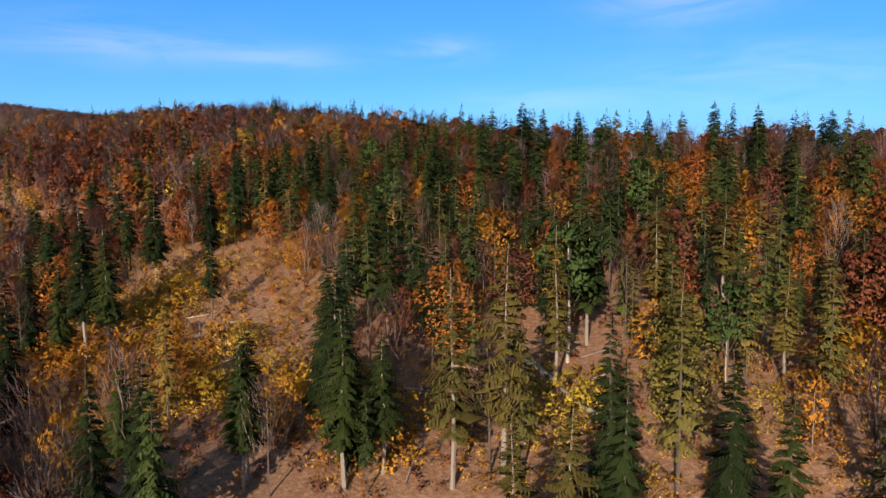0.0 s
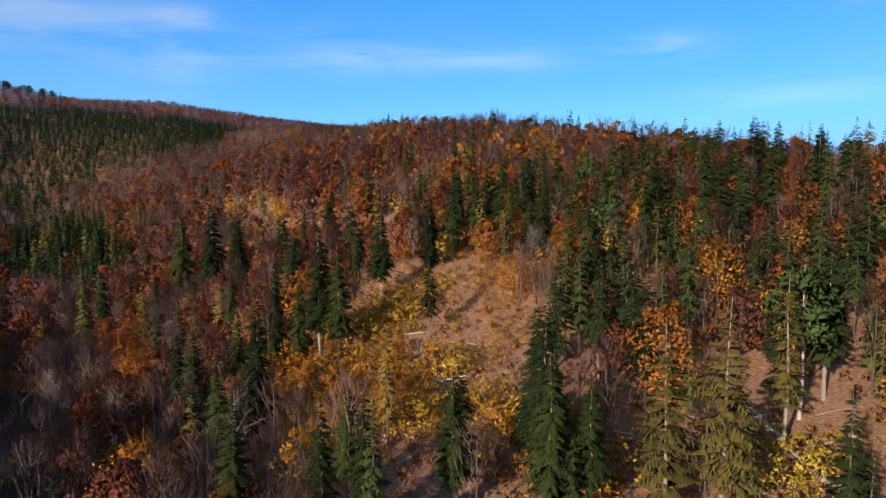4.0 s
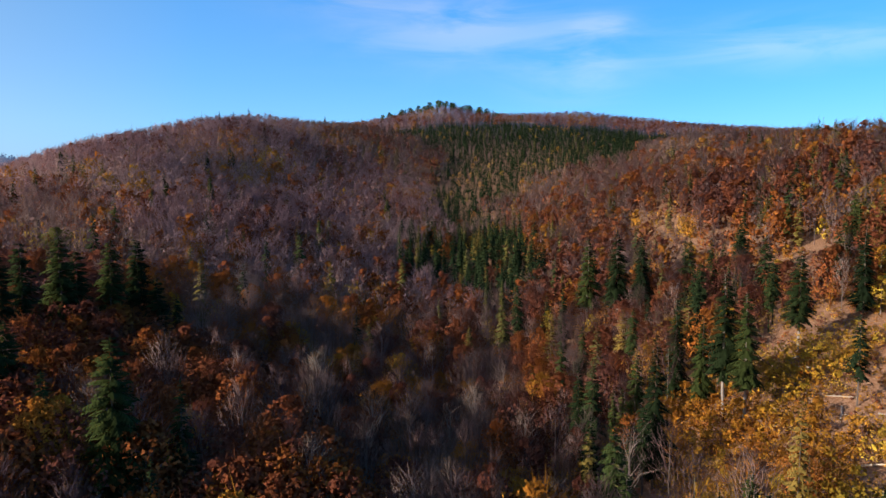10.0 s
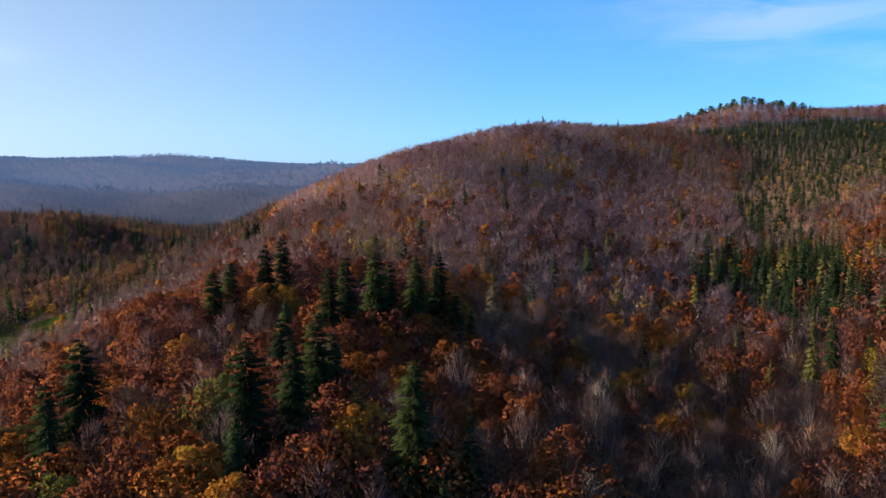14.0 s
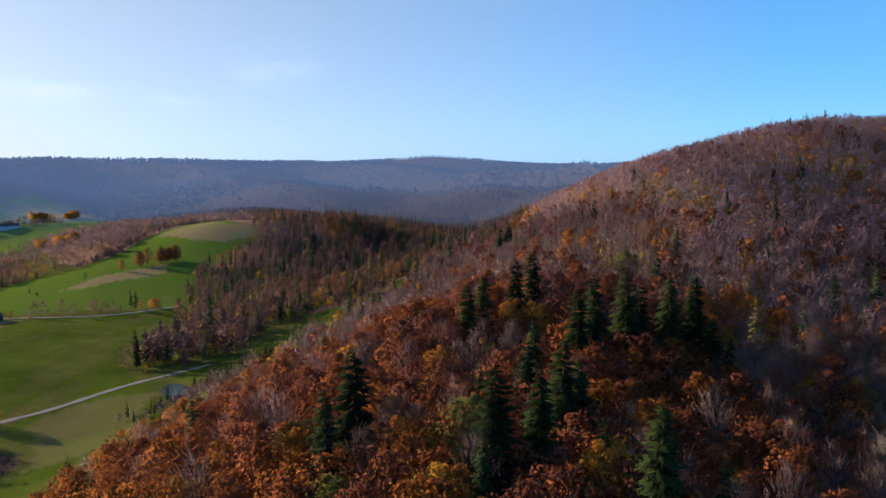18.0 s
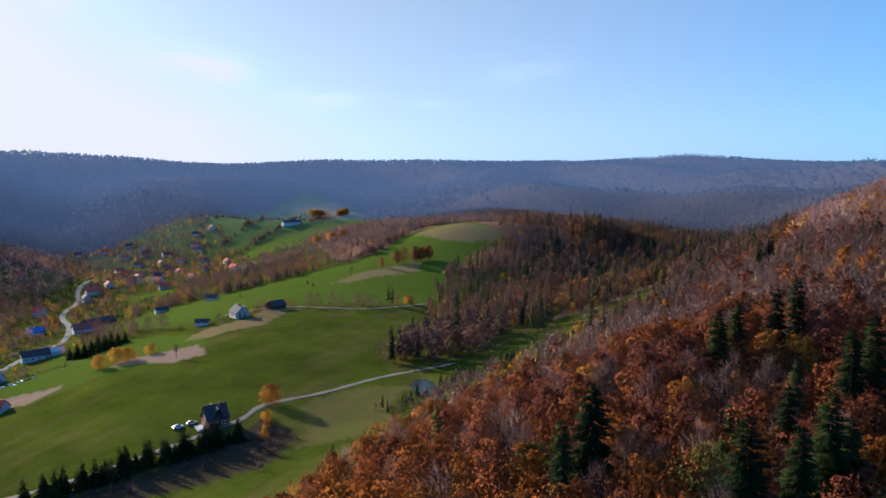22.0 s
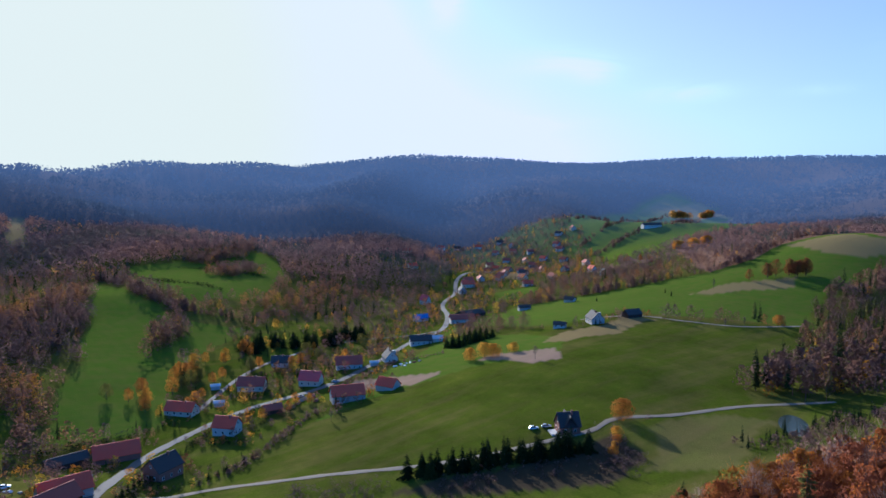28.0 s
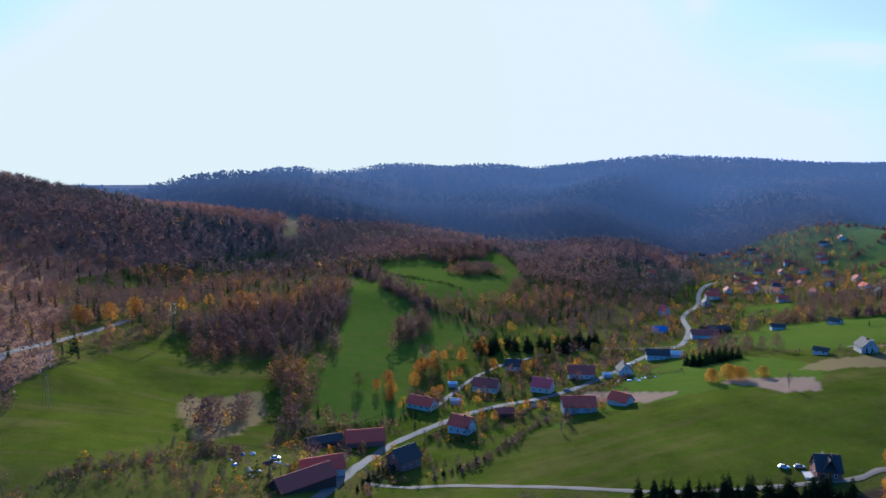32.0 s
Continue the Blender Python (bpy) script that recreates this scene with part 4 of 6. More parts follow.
def gully_side(x, y):
    """True north of the gully."""
    return y > np.interp(x, [-540, -361, -245, -130, -68, 0, 90], [445, 317, 221, 138, 87, 40, 0])


def far_from(x, y):
    return np.hypot(x, y)


def faces_camera(x, y):
    """Slopes that rise away from the camera's spot, and the crests; back slopes out of its view get no trees."""
    k = 1 + 70 / np.maximum(far_from(x, y), 1)
    return ground_z(x * k, y * k) > ground_z(x, y) - 16


CLEARING = [(-18, 84), (-30, 92), (-62, 122), (-84, 150), (-78, 185), (-52, 180), (-28, 150), (-8, 108)]
PATH_GLADE = [(6, 118), (24, 118), (30, 84), (12, 78)]


GOLD_BAND = [(-86, 138), (-76, 150), (-66, 164), (-48, 168), (-52, 140), (-46, 126), (-36, 112), (-38, 100), (-56, 98), (-76, 118)]
GOLD_SPOTS = [(-18, 94, 9), (14, 90, 8), (-8, 84, 7), (-30, 104, 8), (60, 92, 10), (-40, 124, 7)]
UPPER_CLEARING = [(-245, 360), (-215, 300), (-165, 258), (-125, 230), (-95, 196), (-72, 178), (-80, 215), (-108, 265), (-150, 295), (-200, 345)]


def upper_open(x, y):
    return inside(*wobble(x, y, 6.0), UPPER_CLEARING)


def gold_spot(x, y):
    out = inside(x, y, GOLD_BAND)
    for gx, gy, gr in GOLD_SPOTS:
        out |= np.hypot(x - gx, y - gy) < gr
    return out


def open_slope(x, y):
    wx, wy = wobble(x, y, 4.0)
    return inside(wx, wy, CLEARING) | inside(wx, wy, PATH_GLADE) | inside(wx, wy, GOLD_BAND)


def front(x, y):
    return gully_side(x, y) & (x > -330) & (far_from(x, y) < 640)


def conifer_belt(x, y):
    """Where the firs stand thickest on the front slope."""
    return np.exp(-((x - 22) / 50) ** 2) * np.clip((y - 92) / 30, 0, 1) + 0.8 * np.exp(-((x + 75) / 40) ** 2 - ((y - 230) / 60) ** 2) + 0.7 * np.exp(-((x + 70) / 18) ** 2 - ((y - 120) / 30) ** 2)


GULLY_FIRS = [(-345, 350), (-262, 296), (-198, 242), (-203, 192), (-268, 208), (-392, 300)]


def in_gully_firs(x, y):
    return inside(*wobble(x, y, 5), GULLY_FIRS)


wood("front_slope", -330, 180, 40, 270, 6.0,
     lambda x, y: front(x, y) & (far_from(x, y) > 60) & (far_from(x, y) < 260) & ~(open_slope(x, y) & (rng.random(x.shape) < 0.97)) & ~(upper_open(x, y) & (rng.random(x.shape) < 0.8)) & (rng.random(x.shape) < np.clip((far_from(x, y) - 62) / 75, 0.10, 1)),
     lambda x, y: (0.10 + 2.0 * conifer_belt(x, y) * np.where(far_from(x, y) > 215, 0.30, 1), 0.10 + 0.25 * np.exp(-((x - 65) / 30) ** 2), (0.30 + 0.5 * patch(x, y, 22)) * np.where(y < 105, 0.06, 1), (0.08 + 0.2 * patch(x, y, 15, 1)) * np.where(y < 105, 0.4, 1),
                   (0.26 + 0.25 * patch(x, y, 30, 4)) * np.where((x > 8) & (y < 155), 0.15, 1)),
     "near", "steep autumn hillside wood", single=130)
wood("upper_slope", -330, 300, 150, 640, 6.6,
     lambda x, y: front(x, y) & (far_from(x, y) >= 260) & (x > -330) & ~in_gully_firs(x, y) & ~(upper_open(x, y) & (rng.random(x.shape) < 0.8)) & (y < 35 + np.interp(x, [-370, -240, -92, -22, 48, 121, 220], [595, 512, 410, 339, 235, 195, 150])),
     lambda x, y: (0.03 + 0.16 * patch(x, y, 45, 3) * (x > -180), 0.06, 0.6, 0.08, 0.6), "mid", "autumn wood along the hill crest")
PLANTATION = [(-568, 469), (-649, 563), (-815, 575), (-854, 734), (-801, 849), (-672, 955), (-487, 881), (-409, 583), (-476, 555), (-442, 459), (-345, 345), (-390, 300)]
wood("plantation", -870, -230, 210, 970, 6.2, lambda x, y: inside(*wobble(x, y, 16), PLANTATION) & (rng.random(x.shape) < 0.93),
     lambda x, y: (1.0, 0.02 + 0.12 * (patch(x, y, 30, 1) > 0.64), 0.0, 0.02, 0.0), "far", "dense young conifer plantation", 0.62, green=0.22)
wood("gully_firs", -400, -190, 185, 360, 6.2, lambda x, y: inside(*wobble(x, y, 5), GULLY_FIRS) & (rng.random(x.shape) < 0.85),
     lambda x, y: (1.0, 0.12, 0.04, 0.04, 0.0), "mid", "dark conifers descending the head of the gully", 0.95, green=0.35)
wood("plantation_edge", -860, -260, 250, 900, 8.0, lambda x, y: gully_side(x, y) & (x <= -330) & ~inside(*wobble(x, y, 16), PLANTATION) & (far_from(x, y) < 1000),
     lambda x, y: (0.08, 0.10, 0.3, 0.06, 1.0), "far", "brown autumn wood beside the plantation")
wood("gully_wood", -420, -30, 0, 330, 6.2,
     lambda x, y: ~gully_side(x, y) & (far_from(x, y) > 58) & (y > 42 - 0.15 * x) & (far_from(x, y) < 250),
     lambda x, y: (0.015, 0.02, 0.35 + 0.5 * patch(x, y, 25, 2), 0.05, 0.8), "near", "leafless grey wood in the gully", single=90)
wood("upper_gully", -460, -120, 60, 420, 7.0, lambda x, y: ~gully_side(x, y) & (y > 42 - 0.15 * x) & (far_from(x, y) >= 250) & (far_from(x, y) < 420) & ~in_gully_firs(x, y),
     lambda x, y: (0.03, 0.02, 0.35, 0.06, 1.0), "mid", "leafless wood below the western hill", twig=M_HILL_TWIGS)


def spur(x, y):
    return ~gully_side(x, y) & (y <= 42 - 0.15 * x) & forest(x, y) & (y > np.interp(x, [-460, -370, -300, -250, -170, -100, 0], [-18, -38, -74, -102, -97, -106, -120])) & (x < 30)


wood("spur_wood", -260, 30, -130, 100, 5.8, lambda x, y: spur(x, y) & (far_from(x, y) > 52) & (far_from(x, y) < 230),
     lambda x, y: (0.035, 0.005, 1.0, 0.16 * patch(x, y, 17), 0.22), "near", "russet beech wood on the spur", single=130)
wood("upper_spur", -460, -180, -130, 120, 7.0, lambda x, y: spur(x, y) & (far_from(x, y) >= 230),
     lambda x, y: (0.03, 0.01, 0.40, 0.05, 1.0), "mid", "russet wood climbing the western hill")
wood("west_hill", -1100, -300, 20, 800, 8.5,
     lambda x, y: ~gully_side(x, y) & (far_from(x, y) >= 420) & (y > 30 - 0.1 * (x + 440)) & (far_from(x, y) < 1150) & faces_camera(x, y),
     lambda x, y: (0.02, 0.02, 0.10 + 0.25 * patch(x, y, 60), 0.02 + 0.40 * np.exp(-((x + 580) / 90) ** 2 - ((y - 330) / 70) ** 2), 1.0), "far", "mostly bare wood on the western hill", twig=M_HILL_TWIGS)
wood("summit_wood", -1300, -380, 560, 1250, 12.0, lambda x, y: gully_side(x, y) & (far_from(x, y) > 900) & ~inside(x, y, PLANTATION) & faces_camera(x, y),
     lambda x, y: (0.10, 0.03, 0.6, 0.02, 1.0), "far", "brown wood round the summit", twig=M_HILL_TWIGS)


def knoll(x, y):
    return forest(x, y) & (x < -300) & (x > -960) & (y > -235) & (y < np.where(x < -540, 30 - 0.1 * (x + 440), -15 - 0.08 * (x + 400))) & (far_from(x, y) > 300)


def knoll_mix(x, y):
    return 0.20 + 0.40 * patch(x, y, 35, 2), 0.08, 0.6, 0.14, 0.7


# darker valley leaves paint in the shade that lies on the knoll
wood("knoll_wood", -960, -330, -235, 60, 7.2, lambda x, y: knoll(x, y) & (y <= -165), knoll_mix, "mid", "mixed wood on the knoll above the fields", 0.75, leaf=M_VALLEY)
wood("brookside_wood", -960, -330, -165, 60, 7.2, lambda x, y: knoll(x, y) & (y > -165), knoll_mix, "mid", "mixed wood, coloured dark for shade, between the knoll and the brook", 1.08, leaf=M_VALLEY)

# woods of the far side
COPSES = dict(
    wood_lot=[(1, -460), (3, -508), (-37, -584), (-106, -619), (-146, -657), (-116, -544), (-91, -485), (-48, -453), (-21, -458)],
    strip=[(-50, -425), (-67, -435), (-62, -382), (-43, -335), (-39, -334)],
    thicket=[(0, -335), (-24, -365), (-26, -348), (-6, -304), (1, -293)],
    clump=[(-146, -506), (-184, -552), (-179, -519), (-146, -475), (-127, -455)],
    upper=[(-280, -824), (-327, -863), (-416, -936), (-363, -833), (-304, -801)],
    bank=[(-269, -746), (-340, -780), (-345, -735), (-292, -725)])


def copse(x, y):
    out = np.zeros(np.shape(x), bool)
    for p in COPSES.values():
        out |= inside(*wobble(x, y, 4), p)
    return out


wood("copse", -430, 30, -950, -280, 6.5, copse, lambda x, y: (0.03, 0.03, 0.6, 0.12 + 0.3 * (y > -440), 0.7), "valley", "small copse among the meadows", 0.8, leaf=M_VALLEY)


def road_near(x, y):
    out = np.zeros(np.shape(x), bool)
    for line, w in ((ROAD, 6.0), (TRACK, 4.0), (LEFT_ROAD, 5.0), (BACK_LANE, 3.6)):
        p = resample(line, 8.0)
        d = np.min((x[:, None] - p[None, :, 0]) ** 2 + (y[:, None] - p[None, :, 1]) ** 2, 1)
        out |= d < w * w
    return out


SPOTS = np.array([(-76, -316), (-57, -318), (-84, -279), (-48, -274), (-38, -257), (-118, -357), (-124, -313), (-164, -375), (-148, -389), (-138, -358), (-193, -359), (-190, -314), (-214, -311), (-229, -376), (-200, -413), (-153, -326), (-301, -396), (-311, -389), (-255, -368), (-242, -367), (-370, -486), (-438, -568), (-378, -440), (-404, -458), (-540, -618), (-509, -592), (-381, -304), (-413, -297), (-360, -317), (-474, -406), (-437, -426), (-943, -646)])


def built_up(x, y):
    """On a road, in a yard or beside a house."""
    out = road_near(x, y) | inside(x, y, STRAW["yard"]) | inside(x, y, STRAW["bare"])
    return out | (np.min((x[:, None] - SPOTS[None, :, 0]) ** 2 + (y[:, None] - SPOTS[None, :, 1]) ** 2, 1) < 10.5 ** 2)


def near_side(x, y):
    """Between the village road and the hill field."""
    p = np.array(ROAD, float)[::-1]
    return y > np.interp(x, p[:, 0], p[:, 1])


def valley_wood(x, y):
    az = np.degrees(np.arctan2(-x, y)) % 360
    return forest(x, y) & (y < -110) & (az > 100) & (az < 206) & (far_from(x, y) > 235) & ~((y > -250) & (x > -320)) & ~((x > -75) & (far_from(x, y) < 330)) & ~((x < -330) & (y > -235)) & ~copse(x, y)


wood("valley_trees", -700, 330, -800, -120, 8.2, lambda x, y: valley_wood(x, y) & (far_from(x, y) < 800) & ~built_up(x, y) & (rng.random(x.shape) < 0.45 + 0.5 * (patch(x, y, 31, 1) > 0.42)),
     lambda x, y: (0.05 + 0.30 * (patch(x, y, 40, 5) > 0.66), 0.03, 0.6, 0.08, 0.6), "valley", "mixed hedges and woods of the valley", 0.68, leaf=M_VALLEY)


def far_side(x, y):
    az = np.degrees(np.arctan2(-x, y)) % 360
    return (az > 68) & (az < 206) & forest(x, y) & ~((x > -960) & (y > -235) & (y < 40)) & ~((x > -1150) & (y >= 40)) & ~copse(x, y)


def far_wood(step, near, far, kinds, shares, lo, hi, size, name, mat, label, all_slopes=False):
    x, y = scatter(-3050, 1000, -2700, 700, step, lambda x, y: far_side(x, y) & (far_from(x, y) >= near) & (far_from(x, y) < far) & (faces_camera(x, y) | all_slopes))
    dark = patch(x, y, size, 3) > 0.64                  # conifer blocks
    k = np.where(dark & (rng.random(len(x)) < 0.75), len(kinds) - 1, rng.choice(len(kinds), len(x), p=shares))
    tint = np.clip(0.02 + 0.75 * patch(x, y, size, 1) + 0.2 * rng.random(len(x)), 0, 0.93)
    tint = np.where(rng.random(len(x)) < 0.03 * (patch(x, y, 47, 6) > 0.5), 1.0, np.where(k == len(kinds) - 1, 0.0, tint))
    stand(kinds, x, y, rng.uniform(lo, hi, len(x)) * np.where((x < -500) & (y > -600), 0.68, 1.0), k, tint, name, mat, label, lift=0.9, far_haze=True, slope=2.2)


far_wood(8.8, 800, 1150, LEAFY_FAR + FIR_FAR, [.18, .18, .18, .18, .16, .06, .06], 10, 15, 70, "far_woods", M_MIXED, "mixed brown woods on the far slopes", True)
far_wood(12.0, 1150, 1550, LEAFY_TINY + FIR_TINY, [.175, .175, .175, .175, .17, .13], 11, 15, 90, "hill_woods", M_HILL_HAZE, "woods higher on the far hills with blue haze painted into their colour")
far_wood(17.0, 1550, 2950, LEAFY_DOT + FIR_TINY, [.175, .175, .175, .175, .17, .13], 11, 16, 170, "distant_woods", M_DISTANT_HAZE, "woods on the distant ridges with blue haze painted into their colour")

# undergrowth of the front slope
def golden(x, y):
    """Share of the slope that birch scrub has taken: thick below and beside the clearing."""
    low = np.exp(-((x + 0.55 * y + 8) / 16) ** 2)
    return np.clip(0.22 + 0.6 * (patch(x, y, 11, 3) > 0.48) + 0.6 * low * (y < 150), 0, 0.92) * np.where(patch(x, y, 19, 5) > 0.30, 1, 0.25) + 0.8 * gold_spot(x, y)


x, y = scatter(-130, 120, 50, 215, 2.4, lambda x, y: front(x, y) & (rng.random(x.shape) < golden(x, y)) & (far_from(x, y) > 52))
stand(SCRUB, x, y, rng.uniform(1.0, 3.4, len(x)) * np.where(gold_spot(x, y), 1.9, 1.0), rng.integers(0, 4, len(x)), np.clip(patch(x, y, 16, 1) * 0.8 + rng.normal(0, 0.2, len(x)) + 0.25 * gold_spot(x, y), 0, 1),
      "birch_scrub", M_YELLOW, "golden birch and beech scrub on the cleared slope", "shrubs")
x, y = scatter(-120, 130, 50, 230, 3.0, lambda x, y: front(x, y) & (rng.random(x.shape) < 0.25 + 0.6 * patch(x, y, 14, 2)) & (far_from(x, y) > 58))
stand(SHRUB, x, y, rng.uniform(0.6, 2.2, len(x)), rng.integers(0, 4, len(x)), rng.random(len(x)) * 0.7,
      "russet_scrub", M_RUSSET, "low russet undergrowth on the slope", "shrubs")
x, y = scatter(-260, -60, 165, 375, 4.2, lambda x, y: front(x, y) & upper_open(x, y) & (rng.random(x.shape) < 0.75))
for n, mat, part_of in (("slope_gold_scrub", M_YELLOW, 0), ("slope_brown_scrub", M_RUSSET, 1)):
    s = rng.integers(0, 2, len(x)) == part_of
    stand(SHRUB, x[s], y[s], rng.uniform(1.5, 4.0, s.sum()), rng.integers(0, 4, s.sum()), rng.random(s.sum()) * 0.6, n, mat, "autumn scrub on the upper clearing, " + n.replace("_", " "), "shrubs")
# gardens of the village
x, y = scatter(-300, -80, -560, -330, 10.0, lambda x, y: cover(x, y, "garden_meadow") & ~built_up(x, y) & (rng.random(x.shape) < 0.22 + 0.5 * (x < -190)))
k = rng.random(len(x))
for n, mat, lo, hi, temps in (("orchard_firs", M_FIR, 0, 0.45, FIR_MID), ("orchard_trees", M_VALLEY, 0.45, 0.8, VALLEY_CROWN), ("orchard_golds", M_YELLOW, 0.8, 1, VALLEY_CROWN)):
    s = (k >= lo) & (k < hi)
    stand(temps, x[s], y[s], rng.uniform(3, 9, s.sum()), rng.integers(0, len(temps), s.sum()), rng.random(s.sum()), n, mat, "trees in the orchards behind the village, " + n.replace("_", " "), "trees")
x, y = scatter(-990, -20, -965, -240, 7.5, lambda x, y: cover(x, y, "village", "village_up") & ~cover(x, y, "hill_field", "upper_field", "south_meadow", "lower_terrace", "left_field", "near_field", "tilled", "terraces", "terrace_low") & ~built_up(x, y) & (rng.random(x.shape) < np.where(near_side(x, y) & (x > -420), 0.22, 0.42 + 0.5 * (patch(x, y, 21, 4) > 0.42))))
k = rng.random(len(x))
for n, mat, lo, hi, temps in (("garden_firs", M_FIR, 0, 0.30, FIR_MID), ("garden_russets", M_VALLEY, 0.30, 0.62, VALLEY_CROWN), ("garden_golds", M_YELLOW, 0.62, 0.70, VALLEY_CROWN), ("garden_bare_trees", M_VALLEY, 0.70, 1, VALLEY_CROWN)):
    s = (k >= lo) & (k < hi)
    stand(temps, x[s], y[s], rng.uniform(3.5, 9.5, s.sum()) * np.where(near_side(x[s], y[s]) & (x[s] > -420), 0.6, 1.0), rng.integers(0, len(temps), s.sum()), rng.random(s.sum()), n, mat, "village garden trees, " + n.replace("_", " "), "trees")


# shrubs and hedges of the village and field edges
x, y = scatter(-700, 40, -700, -240, 4.5, lambda x, y: (cover(x, y, "village", "village_up") | ((x > -70) & (y > -330) & (y < -245) & (x < 60))) & ~cover(x, y, "hill_field", "upper_field", "south_meadow", "near_field", "left_field") & ~built_up(x, y) & (far_from(x, y) < 760) & (patch(x, y, 11, 2) > np.where(near_side(x, y), 0.58, 0.42)))
k = rng.random(len(x))
for n, mat, lo, hi in (("dark_bushes", M_FIR, 0, 0.3), ("brown_bushes", M_VALLEY, 0.3, 0.62), ("russet_bushes", M_VALLEY, 0.62, 0.88), ("golden_bushes", M_YELLOW, 0.88, 1)):
    s = (k >= lo) & (k < hi)
    stand(SHRUB, x[s], y[s], rng.uniform(1.2, 3.4, s.sum()), rng.integers(0, 4, s.sum()), rng.random(s.sum()), n, mat, "garden shrubs, " + n.replace("_", " "), "shrubs")
line = resample([(-112, -224), (-128, -207), (-150, -189), (-176, -170), (-204, -158), (-226, -160), (-243, -172)], 1.6)
p = np.repeat(line, 4, 0) + rng.normal(0, 5.5, (4 * len(line), 2))
p = p[patch(p[:, 0], p[:, 1], 9, 1) > 0.35]
stand(SCRUB, p[:, 0], p[:, 1], rng.uniform(1.0, 3.2, len(p)), rng.integers(0, 4, len(p)), rng.random(len(p)) * 0.25, "brook_bushes", M_VALLEY, "dark leafless bushes along the brook", "shrubs")
line = resample([(-262, -128), (-300, -118), (-345, -100), (-390, -82), (-440, -62), (-490, -45)], 2.0)
p = np.repeat(line, 3, 0) + rng.normal(0, 4.0, (3 * len(line), 2))
k = rng.random(len(p)) < 0.35
stand(FIR_MID, p[k, 0], p[k, 1], rng.uniform(3, 8, k.sum()), rng.integers(0, 3, k.sum()), rng.random(k.sum()) * 0.4, "brook_spruces", M_FIR, "young dark spruces along the brook", "trees")
stand(SHRUB, p[~k, 0], p[~k, 1], rng.uniform(1.5, 4, (~k).sum()), rng.integers(0, 4, (~k).sum()), rng.random((~k).sum()) * 0.5, "streamside_bushes", M_VALLEY, "brown bushes along the brook", "shrubs")
x, y = scatter(-75, 90, -330, -215, 4.0, lambda x, y: ~cover(x, y, "left_field", "near_field") & ~built_up(x, y) & (far_from(x, y) > 225) & (patch(x, y, 13, 2) > 0.50))
stand(SCRUB, x, y, rng.uniform(1.2, 4.0, len(x)), rng.integers(0, 4, len(x)), rng.random(len(x)), "meadow_bushes", M_VALLEY, "brown bushes at the lower end of the village", "shrubs")
HEDGES = dict(
    road_hedge=[(-103, -262), (-116, -272), (-128, -280), (-145, -292), (-158, -301), (-170, -307)],
    yard_hedge=[(-195, -336), (-225, -350), (-255, -356), (-280, -345)],
    south_hedge=[(44, -254), (30, -263), (8, -276), (-8, -290), (-19, -298)],
    meadow_hedge=[(-168, -757), (-176, -680), (-179, -617), (-194, -567), (-235, -552), (-279, -564)],
    lane_hedge=[(-66, -262), (-84, -282), (-104, -306), (-130, -328), (-150, -334)],
    terrace_hedge=[(-455, -455), (-544, -405), (-610, -350), (-702, -334), (-790, -330), (-900, -380)],
    terrace_hedge_low=[(-800, -640), (-880, -650), (-960, -640), (-1010, -610)],
    terrace_hedge_mid=[(-840, -700), (-940, -715), (-1060, -720), (-1180, -735)],
    terrace_hedge_high=[(-960, -812), (-1100, -850), (-1250, -880), (-1345, -880)],
    terrace_hedge_west=[(-1000, -640), (-1100, -660), (-1250, -690)],
    upper_meadow_hedge=[(-198, -751), (-214, -690), (-252, -640)],
    upper_meadow_bank=[(-262, -786), (-310, -761), (-332, -716)],
    field_hedge=[(-110, -345), (-90, -340), (-64, -338), (-48, -332)])
for n, line in HEDGES.items():
    p = np.repeat(resample(line, 2.2), 2, 0) + rng.normal(0, 1.1, (2 * len(resample(line, 2.2)), 2))
    big = n == "meadow_hedge" or n.startswith("terrace_hedge")
    if big:
        p = p[rng.random(len(p)) < 0.15 + 0.75 * patch(p[:, 0], p[:, 1], 17, 1)] + 0.0
        p += rng.normal(0, 3.0, p.shape)
    stand(LEAFY_MID if big else SHRUB, p[:, 0], p[:, 1], rng.uniform(1.4, 2.8, len(p)) * (2.6 if big else 1.0) * (0.6 + 0.8 * patch(p[:, 0], p[:, 1], 9, 2)), rng.integers(0, 4, len(p)), rng.random(len(p)) * 0.7, n,
          M_VALLEY if big or n == "road_hedge" else (M_VALLEY if n in ("south_hedge", "yard_hedge") else M_FIR), "overgrown hedge, " + n.replace("_", " "), "hedge")


# ---- single trees ----
def trunk_tube(h, r, n=4):
    pts = [(0.02 * h * math.sin(i * 1.3) * 0.4, 0.02 * h * math.cos(i * 2.1) * 0.4 - 0.008 * h, h * i / n - (0.6 if i == 0 else 0)) for i in range(n + 1)]
    return join([tube(pts[i], pts[i + 1], r * (1 - i / n) ** 1.1 + 0.02, r * (1 - (i + 1) / n) ** 1.1 + 0.02, 6) for i in range(n)])


def snags(h, lo, hi, n, r):
    out = []
    for i in range(n):
        a, z = rng.uniform(0, 6.283), h * rng.uniform(lo, hi)
        q = r * rng.uniform(0.4, 1)
        out.append(tube((0, 0, z), (q * math.cos(a), q * math.sin(a), z - 0.15 * q), 0.05, 0.015, 3))
    return join(out)


